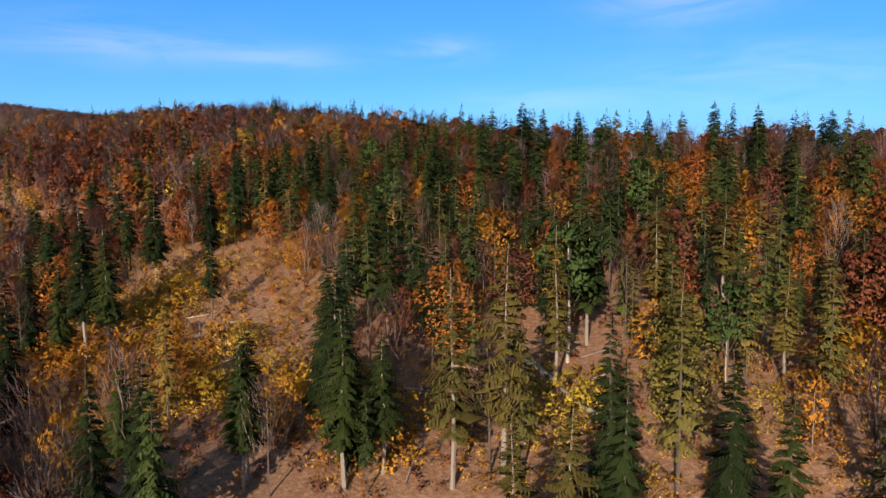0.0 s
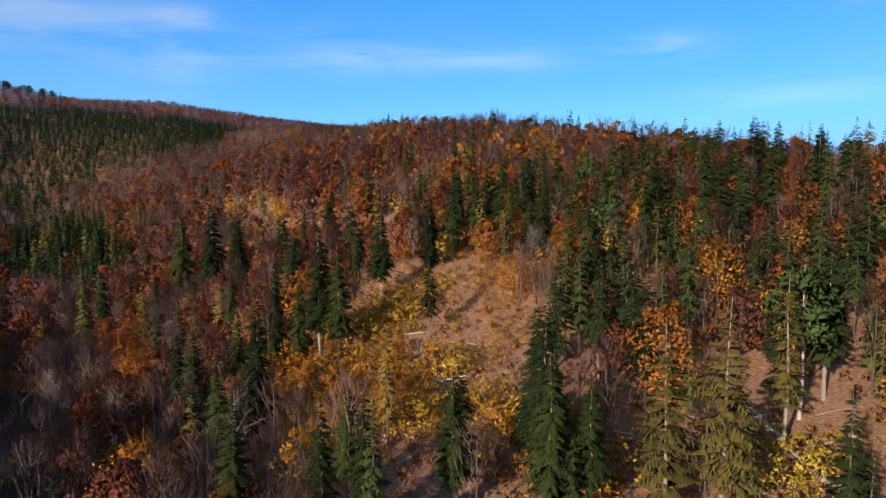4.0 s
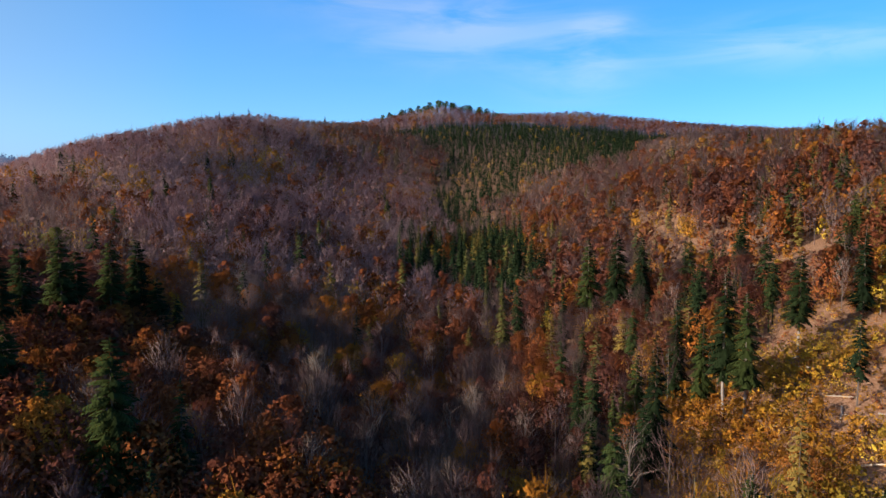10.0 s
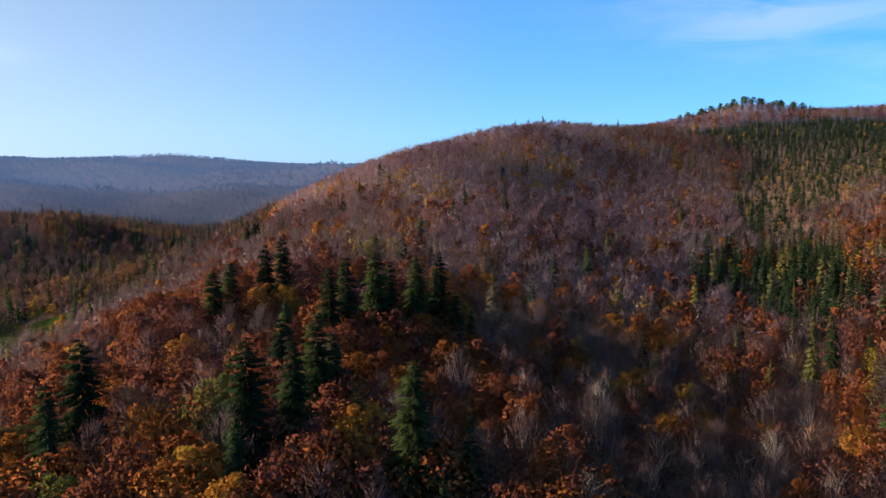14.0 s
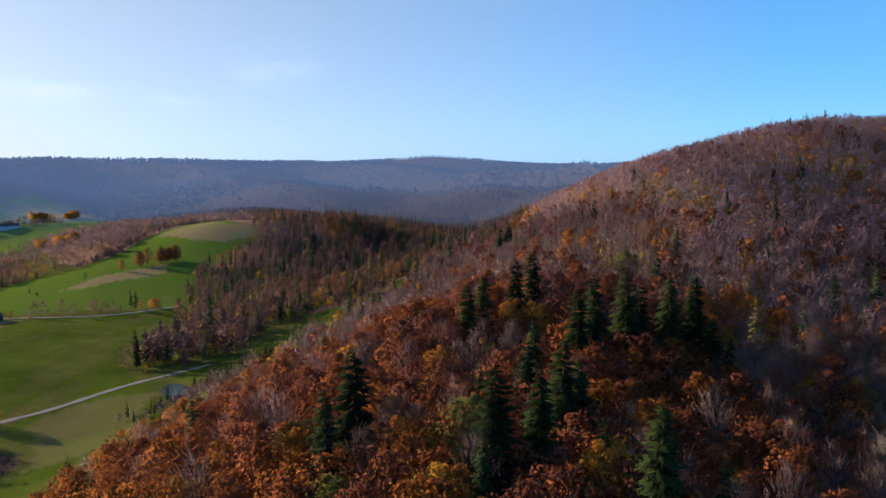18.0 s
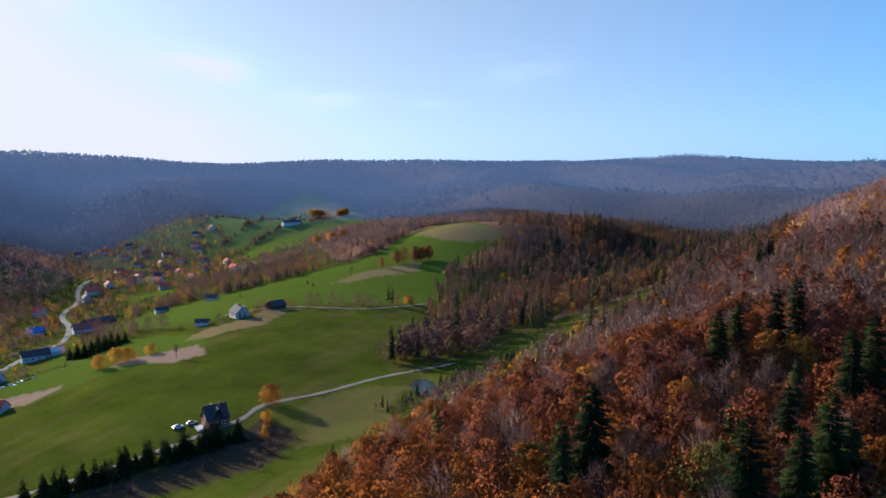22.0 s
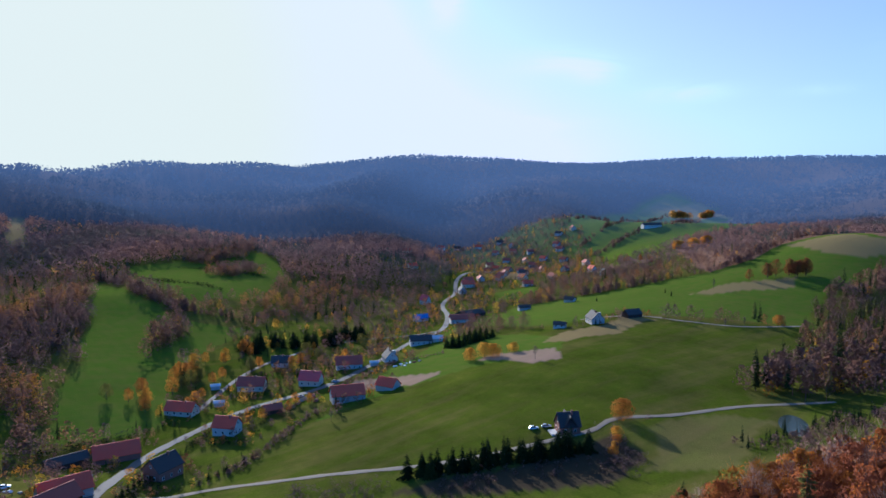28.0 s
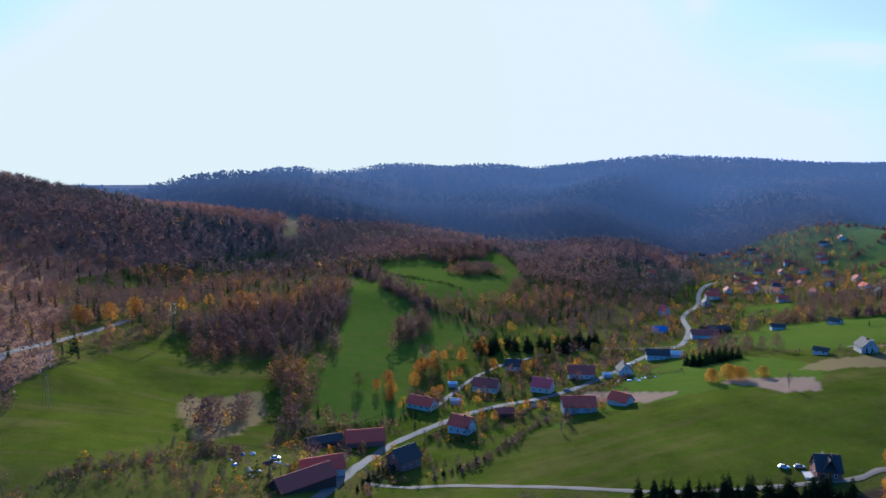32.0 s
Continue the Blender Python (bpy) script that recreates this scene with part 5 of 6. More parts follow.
def tree_kind(kind, seed):
    """One tree, 20 m high, as an Empty with its trunk, branches and crown."""
    global rng
    keep, rng = rng, np.random.default_rng(seed)
    e = new(kind)
    H = 20.0
    if kind == "fir_tree":
        part("trunk", trunk_tube(H * 0.97, 0.26), M_PALE_BARK, e, "pale grey bark")
        part("crown", conifer(H, rng.uniform(0.22, 0.34), 2.9, 210, 0.62, 0.4, blades=7), S_FIR, e)
        tagged(part("dead_branch_whorl", snags(H, 0.15, 0.4, 10, 1.2), M_BARK, e), kind="stuff")
    elif kind == "old_fir":
        part("trunk", trunk_tube(H * 0.95, 0.28), M_BARK, e)
        part("crown", conifer(H, rng.uniform(0.22, 0.32), 3.1, 210, 0.42, 0.28, blades=7), S_FIR, e)
        tagged(part("dead_branch_whorl", snags(H, 0.12, 0.35, 10, 1.4), M_BARK, e), kind="stuff")
    elif kind == "spruce_tree":
        part("trunk", trunk_tube(H * 0.97, 0.28), M_BARK, e)
        part("crown", conifer(H, 0.10, 3.0, 210, 0.72, 0.5, blades=7), S_FIR, e)
    elif kind == "young_spruce":
        part("trunk", trunk_tube(H * 0.9, 0.4), M_BARK, e)
        part("crown", conifer(H, 0.02, 7.0, 95, 0.85, 0.5), S_FIR, e)
    elif kind == "larch_tree":
        part("trunk", trunk_tube(H * 0.97, 0.25), M_PALE_BARK, e)
        part("crown", conifer(H, 0.24, 3.0, 210, 0.58, 0.2, True, 0.40, 7), S_LARCH, e)
        tagged(part("dead_branch_whorl", snags(H, 0.1, 0.3, 8, 1.2), M_BARK, e), kind="stuff")
    elif kind == "pine_tree":
        part("trunk", trunk_tube(H * 0.95, 0.27), M_WOOD, e, "orange tinged bark")
        bl = crown_blobs(H, 0.5, 4.2, 9)
        tagged(part("bough_frame", limbs(H, bl, 0.2), M_BARK, e), kind="stuff")
        part("crown", leaves(blob_points(150, bl), 0.65), S_PINE, e)
    elif kind == "bare_tree":
        part("trunk", trunk_tube(H * 0.9, 0.24), M_GREY_BARK, e)
        bl = crown_blobs(H, 0.42, 4.8, 13)
        sub = [tube((x * 0.7, y * 0.7, z - 0.8), (x + rng.normal() * 1.6, y + rng.normal() * 1.6, z + rng.uniform(0.3, 2.6)), 0.06, 0.015, 3) for x, y, z, r in bl for _ in range(4)]
        tagged(part("bough_frame", join([limbs(H, bl, 0.3)] + sub), M_GREY_BARK, e), kind="stuff")
        tagged(part("twig_fan", twigs(H, 0.38, 5.0, 800, 0.05, 2.6), S_BARE, e), kind="stuff")
    else:
        mat, n = {"orange_tree": (S_ORANGE, 300), "red_beech": (S_RED, 260), "turning_tree": (S_GREENISH, 290), "round_tree": (S_ORANGE, 260)}[kind]
        bl = crown_blobs(H, 0.16, 10.5, 17) if kind == "round_tree" else crown_blobs(H, 0.22, 6.4, 13)
        part("trunk", trunk_tube(H * 0.6, 0.3), M_BARK, e)
        tagged(part("bough_frame", limbs(H * 0.95, bl, 0.24), M_BARK, e), kind="stuff")
        part("crown", leaves(blob_points(n, bl), 0.47 if kind != "round_tree" else 0.72), mat, e)
    rng = keep
    return e


SPECIES = dict(
    old_fir=("old dark fir with a broad blunt crown", "fir tree"),
    fir_tree=("dark green fir with a pale bare lower trunk", "fir tree"),
    spruce_tree=("dense dark spruce with drooping branches", "spruce tree"),
    larch_tree=("golden green larch with open ragged branches", "larch tree"),
    pine_tree=("tall pine with a high green crown", "pine tree"),
    bare_tree=("leafless grey tree with a fan of twigs", "bare tree"),
    orange_tree=("broad tree in orange autumn leaf", "tree"),
    red_beech=("beech with thinning red brown leaves", "beech tree"),
    young_spruce=("young dark spruce with branches to the ground", "spruce tree"),
    round_tree=("broad round tree in golden leaf", "tree"),
    turning_tree=("broad tree turning from green to yellow", "tree"))
PROTO = {}


def plant(kind, rows, group, label=""):
    """Trees of a kind at (x, y, height)."""
    for i, (x, y, h) in enumerate(rows):
        v = i % 3
        m = pose(x, y, float(ground_z(x, y)[0]) - 0.1, 0, 0, (i * 137) % 360) @ Matrix.Diagonal((h / 20 * (0.92 + 0.06 * (i % 4)), h / 20 * (0.92 + 0.06 * (i % 4)), h / 20, 1))
        if (kind, v) not in PROTO:
            ob = PROTO[kind, v] = tree_kind(kind, 11 + 7 * v + len(kind))
            ob.matrix_basis = m
        else:
            src = PROTO[kind, v]
            old = src.scale.copy()
            src.scale = (1, 1, 1)
            ob = copy_thing(src, m)
            src.scale = old
        tagged(ob, label or SPECIES[kind][0], SPECIES[kind][1], group)


def along(points, n, spread, lo, hi):
    c = resample(points, 1.0)
    return [(round(c[i, 0] + rng.uniform(-spread, spread), 1), round(c[i, 1] + rng.uniform(-spread, spread), 1), round(rng.uniform(lo, hi), 1)) for i in rng.integers(0, len(c), n)]


FRONT_FIRS = [(-22, 75, 18), (-13, 83, 24), (-11, 76, 21), (-7, 79, 17), (-9, 114, 21), (-70, 136, 30), (-36, 77, 16), (-4, 116, 15),
              (-14, 128, 18), (23, 111, 22), (23, 207, 26), (32, 228, 22), (36, 191, 24), (10, 252, 20), (14, 242, 20), (64, 227, 18),
              (78, 177, 24), (-217, 461, 20), (-147, 191, 33), (-135, 190, 34), (-127, 192, 30), (-64, 133, 27), (-66, 161, 24), (-22, 77, 18)]
FRONT_SPRUCES = [(17, 70, 23), (17, 64, 22), (28, 66, 20), (30, 59, 20), (-70, 111, 30), (-82, 123, 22), (-73, 96, 21), (-43, 63, 21), (-33, 64, 20),
                 (-29, 66, 20), (-84, 141, 24), (-218, 403, 18), (-73, 276, 20), (-129, 342, 18), (-274, 278, 24), (-272, 260, 22), (-282, 255, 22),
                 (-250, 265, 22), (-89, 113, 22), (-59, 178, 22), (-15, 89, 23), (-11, 79, 20), (-76, 138, 21)]
FRONT_LARCHES = [(1, 77, 26), (7, 79, 28), (6, 58, 22), (11, 59, 22), (45, 91, 18), (35, 115, 22), (29, 85, 20), (49, 122, 20), (16, 99, 24),
                 (72, 218, 18), (80, 214, 18), (85, 214, 18), (106, 207, 16), (-137, 298, 16), (-119, 275, 16), (-151, 140, 18), (-277, 321, 16)]
FRONT_PINES = [(19, 106, 23), (42, 152, 20), (-12, 174, 18), (-21, 217, 18), (37, 90, 16)]
FRONT_BROAD = [(-43, 201, 14), (1, 104, 18), (-31, 238, 14), (-31, 157, 12), (-17, 159, 12), (20, 124, 15), (52, 168, 15), (10, 182, 12),
               (59, 116, 14), (73, 129, 16), (-38, 184, 14), (-41, 106, 10)]
SPUR_FIRS = [(-197, 16, 22), (-188, 11, 22), (-184, 2, 20), (-180, -2, 20), (-166, 28, 25), (-158, 23, 24), (-174, 37, 25), (-177, 41, 22),
             (-179, 49, 25), (-185, 57, 25), (-171, 57, 20), (-104, 3, 24), (-108, 10, 22), (-132, 10, 20), (-93, 25, 24), (-118, -21, 24),
             (-113, -25, 20), (-119, 15, 24), (-388, 17, 18), (-388, 13, 18), (-383, 135, 16), (-373, 155, 18), (-573, 258, 16), (-540, 222, 16),
             (-429, 314, 20), (-500, 110, 16), (-121, 18, 20), (-506, 112, 14), (-422, 20, 18), (-424, 15, 18), (-490, -11, 18)]
SPUR_ORANGE = [(-102, 19, 17), (-98, -5, 15), (-184, 10, 16), (-185, 16, 15), (-134, -21, 15), (-158, -8, 15), (-181, -32, 15), (-88, 0, 15),
               (-263, -21, 14), (-183, -32, 14), (-104, 21, 16), (-131, -18, 15), (-98, -3, 15)]
SPUR_RED = [(-149, 68, 16), (-155, 48, 14), (-183, 90, 15), (-120, 52, 15), (-135, 60, 15), (-115, 38, 14), (-142, 32, 14)]
SPUR_TURNING = [(-98, -21, 15), (-250, 53, 18), (-114, -1, 19), (-126, -33, 14), (-102, -21, 13), (28, 82, 14), (32, 93, 14)]
GULLY_BARE = [(-102, 71, 18), (-82, 47, 17), (-139, 83, 18), (-108, 102, 18), (-89, 97, 18), (-130, 76, 18), (-95, 74, 17), (-123, 126, 17),
              (-114, 66, 17), (-67, 99, 18), (-106, 100, 18), (-75, 66, 16), (-88, 60, 17), (-60, 72, 16), (-98, 86, 18)]
SUMMIT_PINES = [(-1027, 743, 22), (-1025, 760, 20), (-1013, 775, 24), (-1011, 792, 24), (-1008, 808, 24), (-995, 824, 25), (-992, 841, 26),
                (-982, 852, 24), (-972, 863, 22), (-962, 875, 20), (-935, 892, 24), (-921, 895, 24), (-869, 868, 18), (-832, 892, 16)]
CREST_FIRS = [(-724, 312, 15), (-776, 351, 15), (-776, 370, 16), (-837, 509, 16), (-399, 139, 15), (-403, 167, 16), (-579, 258, 15), (-557, 229, 14),
              (-460, 334, 16), (-603, 292, 12)]
plant("fir_tree", FRONT_FIRS, "firs on the front slope")
plant("spruce_tree", FRONT_SPRUCES, "spruces on the front slope")
plant("larch_tree", FRONT_LARCHES, "larches on the front slope")
plant("pine_tree", FRONT_PINES, "pines on the front slope")
plant("orange_tree", FRONT_BROAD, "autumn trees on the front slope")
plant("old_fir", [(x, y, 1.12 * h) for x, y, h in SPUR_FIRS], "firs on the spur", "dark fir rising above the russet beeches")
plant("orange_tree", SPUR_ORANGE, "orange trees on the spur")
plant("red_beech", SPUR_RED, "red beeches on the spur")
plant("turning_tree", SPUR_TURNING, "turning trees")
plant("bare_tree", GULLY_BARE, "bare trees in the gully")
plant("spruce_tree", [(x + 7, y - 8, 0.85 * h) for x, y, h in SUMMIT_PINES], "spruces on the summit", "dark spruce among the summit pines")
plant("pine_tree", SUMMIT_PINES, "pines on the summit", "pine standing against the sky on the summit")
plant("spruce_tree", [(x, y, 1.5 * h) for x, y, h in CREST_FIRS], "conifers on the western hill", "lone dark conifer on the western hill")
plant("spruce_tree", along([(-1035, 735), (-1000, 800), (-985, 850), (-930, 893), (-900, 905)], 16, 14, 12, 24), "spruces on the summit", "dark spruce among the summit pines")
plant("pine_tree", along([(-1030, 745), (-1000, 810), (-980, 856), (-940, 890)], 16, 12, 16, 26), "pines on the summit", "pine standing against the sky on the summit")
plant("round_tree", [(-247, -181, 9.5)], "field trees", "round golden tree beside the farm track")
plant("red_beech", [(-602, -275, 16), (-609, -265, 16), (-596, -284, 16), (-590, -288, 14), (-576, -297, 11)] + along([(-590, -287), (-600, -275), (-612, -262)], 9, 4, 11, 15), "field trees", "red brown tree in a clump on the green hill")
plant("bare_tree", [(-543, -310, 9), (-438, -241, 6), (-452, -235, 6), (-283, -267, 8), (-165, -288, 7)], "field trees", "small leafless tree in the meadow")
plant("round_tree", [(-475, -223, 7), (-277, -302, 9), (-280, -297, 8), (-293, -294, 6), (-268, -305, 8)], "field trees", "small orange tree at the edge of the field")
plant("spruce_tree", [(-331, -165, 20), (-339, -164, 20), (-520, -341, 5), (-509, -328, 5), (-472, -375, 5), (-176, -302, 9)], "field trees", "dark conifer standing by the field")
# the row of young spruces along the farm track
row = resample([(-150, -204), (-163, -196), (-180, -187), (-195, -179), (-212, -172)], 2.1)
plant("young_spruce", [(round(p[0] + rng.uniform(-2, 2), 1), round(p[1] + rng.uniform(-2.6, 2.6), 1), round(rng.uniform(4.5, 11.5), 1)) for p in np.concatenate([row, row[::2], row[18:]])], "spruce hedge", "young dark spruce in a row beside the farm track")
plant("round_tree", [(-226, -168, 4), (-222, -166, 3), (-231, -172, 4.5), (-217, -163, 3.5)], "bushes by the track", "orange bush beside the farm track")
plant("young_spruce", [(-312 + dx, -352 + dy, 8 + (dx * dy) % 3) for dx in (-14, -9, -4, 1, 6, 11, 16) for dy in (-8, -2, 4)], "spruce block", "dark spruce in a dense block by the village")
plant("young_spruce", [(round(-196 - 12 * i + rng.uniform(-3, 3), 1), round(-455 - 6 * math.sin(i) + rng.uniform(-7, 7), 1), round(rng.uniform(9, 15), 1)) for i in range(9) for _ in range(5)], "spruces behind the village", "tall dark spruce behind the village gardens")
plant("orange_tree", [(-118, -362, 6), (-124, -366, 6), (-130, -372, 7), (-136, -378, 6), (-150, -398, 8), (-158, -404, 8), (-185, -412, 9), (-203, -402, 9),
                      (-212, -408, 9), (-240, -398, 9), (-168, -330, 7), (-174, -326, 6), (-144, -318, 7), (-160, -322, 6)], "garden trees", "bright orange garden tree in the village")

plant("round_tree", along([(-1347, -868), (-1362, -842), (-1381, -824), (-1440, -836)], 22, 7, 11, 17), "terrace row", "bright orange tree in a row above the terrace")
plant("round_tree", along([(-772, -492), (-781, -476), (-792, -455)], 9, 5, 8, 12), "terrace yellows", "yellow tree at the edge of the terrace field")
plant("red_beech", along([(-725, -540), (-707, -501), (-685, -463)], 12, 5, 5, 9), "terrace bushes", "red brown bush along the terrace hedge")
plant("orange_tree", along([(-98, -368), (-122, -398), (-146, -420), (-185, -448), (-215, -470)], 22, 9, 6, 11), "orchard trees", "golden orchard tree behind the village houses")
plant("turning_tree", along([(-100, -390), (-150, -410), (-230, -420), (-280, -430)], 18, 10, 6, 11), "orchard trees", "yellow green orchard tree behind the village")
plant("orange_tree", along([(72, -470), (45, -520), (10, -560), (-60, -640)], 10, 10, 9, 15), "lane trees", "orange tree along the side road")

# ---- buildings ----
def box(x0, x1, y0, y1, z0, z1):
    V = np.array([(x, y, z) for z in (z0, z1) for x, y in ((x0, y0), (x1, y0), (x1, y1), (x0, y1))], float)
    F = [(0, 3, 2), (0, 2, 1), (4, 5, 6), (4, 6, 7)]
    for i in range(4):
        j = (i + 1) % 4
        F += [(i, j, j + 4), (i, j + 4, i + 4)]
    return V, np.array(F)


def shell(L, W, H, R):
    """Walls with two gables: length L along x, width W, eaves at H, ridge at H + R; it reaches 2 m into the ground."""
    l, w = L / 2, W / 2
    V = np.array([(-l, -w, -2), (l, -w, -2), (l, w, -2), (-l, w, -2), (-l, -w, H), (l, -w, H), (l, w, H), (-l, w, H), (-l, 0, H + R - 0.05), (l, 0, H + R - 0.05)], float)
    F = [(0, 1, 5), (0, 5, 4), (2, 3, 7), (2, 7, 6), (1, 2, 6), (1, 6, 5), (5, 6, 9), (3, 0, 4), (3, 4, 7), (7, 4, 8)]
    return V, np.array(F)


def slope_slab(L, W, H, R, side, over=0.5, thick=0.22):
    """One roof slope with thickness and eaves."""
    l, w = L / 2 + over, W / 2 + over
    drop = R * over / (W / 2)
    s = side
    lo, hi = (s * w, H - drop), (0.0, H + R)
    V = []
    for x in (-l, l):
        V += [(x, lo[0], lo[1]), (x, hi[0], hi[1]), (x, hi[0], hi[1] + thick), (x, lo[0], lo[1] + thick)]
    F = [(0, 1, 2), (0, 2, 3), (4, 6, 5), (4, 7, 6)]
    for i in range(4):
        j = (i + 1) % 4
        F += [(i, 4 + i, 4 + j), (i, 4 + j, j)]
    return np.array(V, float), np.array(F)


def window(parent, x, y, z, side, w=1.1, h=1.3):
    """A window on the wall that faces side: 's' and 'n' long walls, 'e' and 'w' gables."""
    d = 0.06
    spans = {"s": (x - w / 2, x + w / 2, y - d, y + 0.02), "n": (x - w / 2, x + w / 2, y - 0.02, y + d), "e": (x - 0.02, x + d, y - w / 2, y + w / 2), "w": (x - d, x + 0.02, y - w / 2, y + w / 2)}
    x0, x1, y0, y1 = spans[side]
    o = part("window", box(x0, x1, y0, y1, z, z + h), M_FRAME, parent)
    t = 0.12
    if side in "sn":
        q = box(x0 + t, x1 - t, y0 - 0.03 if side == "s" else y0, y1 if side == "s" else y1 + 0.03, z + t, z + h - t)
    else:
        q = box(x0 if side == "e" else x0 - 0.03, x1 + 0.03 if side == "e" else x1, y0 + t, y1 - t, z + t, z + h - t)
    part("pane", q, M_GLASS, o)


def house(name, x, y, turn, L, W, H, R, wall, roof, label, windows=True, chimney=True, door=True, dormer=False, category="house", group="village houses"):
    """A pitched-roof building whose ridge points along turn (degrees from +x)."""
    e = new(name)
    e.matrix_basis = pose(x, y, float(ground_z(x, y)[0]), 0, 0, turn)
    part("wall", shell(L, W, H, R), wall, e)
    for s in (-1, 1):
        part("roof_slope", slope_slab(L, W, H, R, s), roof, e)
    part("ridge_cap", box(-L / 2 - 0.5, L / 2 + 0.5, -0.16, 0.16, H + R + 0.1, H + R + 0.27), roof, e)
    if chimney:
        part("chimney", box(L * 0.15, L * 0.15 + 0.7, -0.9, -0.2, H + R * 0.6, H + R + 1.0), M_BRICK, e)
    if windows:
        n = max(2, int(L / 3.2))
        for i in range(n):
            px = -L / 2 + L * (i + 0.5) / n
            for s, side in ((-1, "s"), (1, "n")):
                if door and side == "n" and i == n // 2:
                    part("door", box(px - 0.55, px + 0.55, W / 2 - 0.02, W / 2 + 0.07, 0.0, 2.05), M_PLANK, e)
                    continue
                window(e, px, s * W / 2, 1.0, side)
        for s, side in ((-1, "w"), (1, "e")):
            for py in (-W / 5, W / 5):
                window(e, s * L / 2, py, 1.0, side)
            if R > 2.5:
                window(e, s * L / 2, 0, H + R * 0.22, side, 1.0, 1.1)
    elif door:
        part("barn_door", box(-1.6, 1.6, W / 2 - 0.02, W / 2 + 0.08, -0.2, min(3.2, H - 0.3)), M_PLANK, e)
    if dormer:
        part("dormer", box(-1.3, 1.3, W * 0.12, W * 0.42, H + R * 0.25, H + R * 0.78), wall, e)
    return tagged(e, label, category, group)


house("barn", -76, -316, 172, 18, 9, 3.2, 4.2, M_BRICK, M_TILE_RED, "long red roofed brick barn beside the village road", False, False, category="barn")
house("shed", -57, -318, 186, 16, 7, 2.6, 2.2, M_PLANK, M_SLATE, "low dark timber shed behind the barn", False, False, category="shed")
house("house", -84, -279, 205, 12, 9, 4.6, 4.2, M_BRICK, M_SLATE, "two storey brick house with a dark slate roof")
house("barn", -48, -274, 184, 17, 9, 3.0, 4.0, M_GREY_WALL, M_TILE_RED, "farm building with a faded red roof", False, False, category="barn")
house("barn", -38, -257, 205, 24, 9, 3.0, 3.8, M_PLANK, M_TILE_DARK, "long dark timber barn with a brown roof", False, False, category="barn")
house("house", -118, -357, 130, 15, 8, 3.0, 3.4, M_CREAM, M_TILE_RED, "cottage with a patched red roof and pale gable")
house("house", -124, -313, 128, 11, 8, 4.2, 4.0, M_PLASTER, M_TILE_RED, "white gabled house with a dark red roof by the road")
house("house", -164, -375, 140, 15, 8.5, 3.6, 4.0, M_CREAM, M_TILE_DARK, "large house with a brown red roof and pale walls", dormer=True)
house("garden_shed", -148, -389, 160, 5, 4, 2.2, 0.7, M_GREY_WALL, M_PALE_SHEET, "small shed with a pale sheet metal roof", False, False, category="shed")
house("garden_shed", -138, -358, 153, 5, 4, 2.2, 0.7, M_GREY_WALL, M_PALE_SHEET, "small shed with a white sheet roof", False, False, category="shed")
house("house", -193, -359, 130, 12, 8, 3.8, 4.2, M_CREAM, M_TILE_PINK, "pale house with a bright red roof among trees")
house("barn", -190, -314, 160, 17, 10, 4.0, 4.2, M_GREY_WALL, M_TILE_RED, "big barn with a clean red tiled roof and grey walls", False, False, category="barn")
house("barn", -214, -311, 112, 11, 8, 2.6, 3.6, M_GREY_WALL, M_TILE_RED, "small barn with a red tiled roof near the yard", False, False, category="barn")
house("house", -229, -376, 152, 16, 9, 3.6, 4.2, M_PLASTER, M_TILE_DARK, "white half timbered house with a brown red roof", dormer=True)
house("house", -200, -413, 148, 10, 8, 3.2, 3.6, M_GREY_WALL, M_SLATE, "grey house with a dark roof behind the gardens")
house("shed", -153, -326, 169, 9, 6, 2.4, 2.0, M_PLANK, M_TILE_DARK, "low brown shed among orange bushes", False, False, category="shed")
house("house", -301, -396, 150, 15, 9, 3.4, 3.2, M_PLASTER, M_SLATE, "long white house with a dark grey roof")
house("annex", -311, -389, 150, 7, 6, 2.6, 1.6, M_PLASTER, M_PALE_SHEET, "white annex with a light roof", False, False, category="shed")
house("house", -255, -368, 70, 10, 8, 3.4, 4.4, M_PLASTER, M_SLATE, "dark roofed gabled house beside the road", dormer=True)
house("garden_shed", -242, -367, 150, 5, 4, 2.3, 0.6, M_GREY_WALL, M_PALE_SHEET, "low shed with a pale flat roof by the road", False, False, category="shed")
house("house", -370, -486, 163, 12, 8, 3.2, 2.8, M_PLASTER, M_BLUE_ROOF, "house with a bright blue sheet roof")
house("house", -438, -568, 100, 9, 7, 5.0, 4.6, M_PLASTER, M_TILE_PINK, "narrow white house with a red roof")
house("barn", -378, -440, 150, 20, 10, 3.4, 3.4, M_GREY_WALL, M_TILE_DARK, "long farm barn with a brown roof and white end wall", False, False, category="barn")
house("barn", -404, -458, 176, 24, 10, 3.4, 2.6, M_PLANK, M_SLATE, "long low barn with a dark grey roof", False, False, category="barn")
house("house", -540, -618, 154, 15, 9, 4.0, 4.0, M_CREAM, M_TILE_RED, "house with a broad dark red roof up the valley")
house("house", -509, -592, 60, 11, 8, 4.0, 4.4, M_PLASTER, M_SLATE, "white gabled house at the road bend")
house("house", -381, -304, 60, 12, 9, 3.6, 4.4, M_GREY_WALL, M_SLATE, "new pale house with a steep dark roof on the field edge", dormer=True)
house("hut", -413, -297, 166, 12, 7, 2.4, 3.0, M_PLANK, M_SLATE, "dark timber hut at the end of the field track", False, False, category="hut")
house("cottage", -360, -317, 117, 8, 5, 2.6, 1.6, M_PLASTER, M_SLATE, "small white cottage with a low roof", True, False, category="cottage")
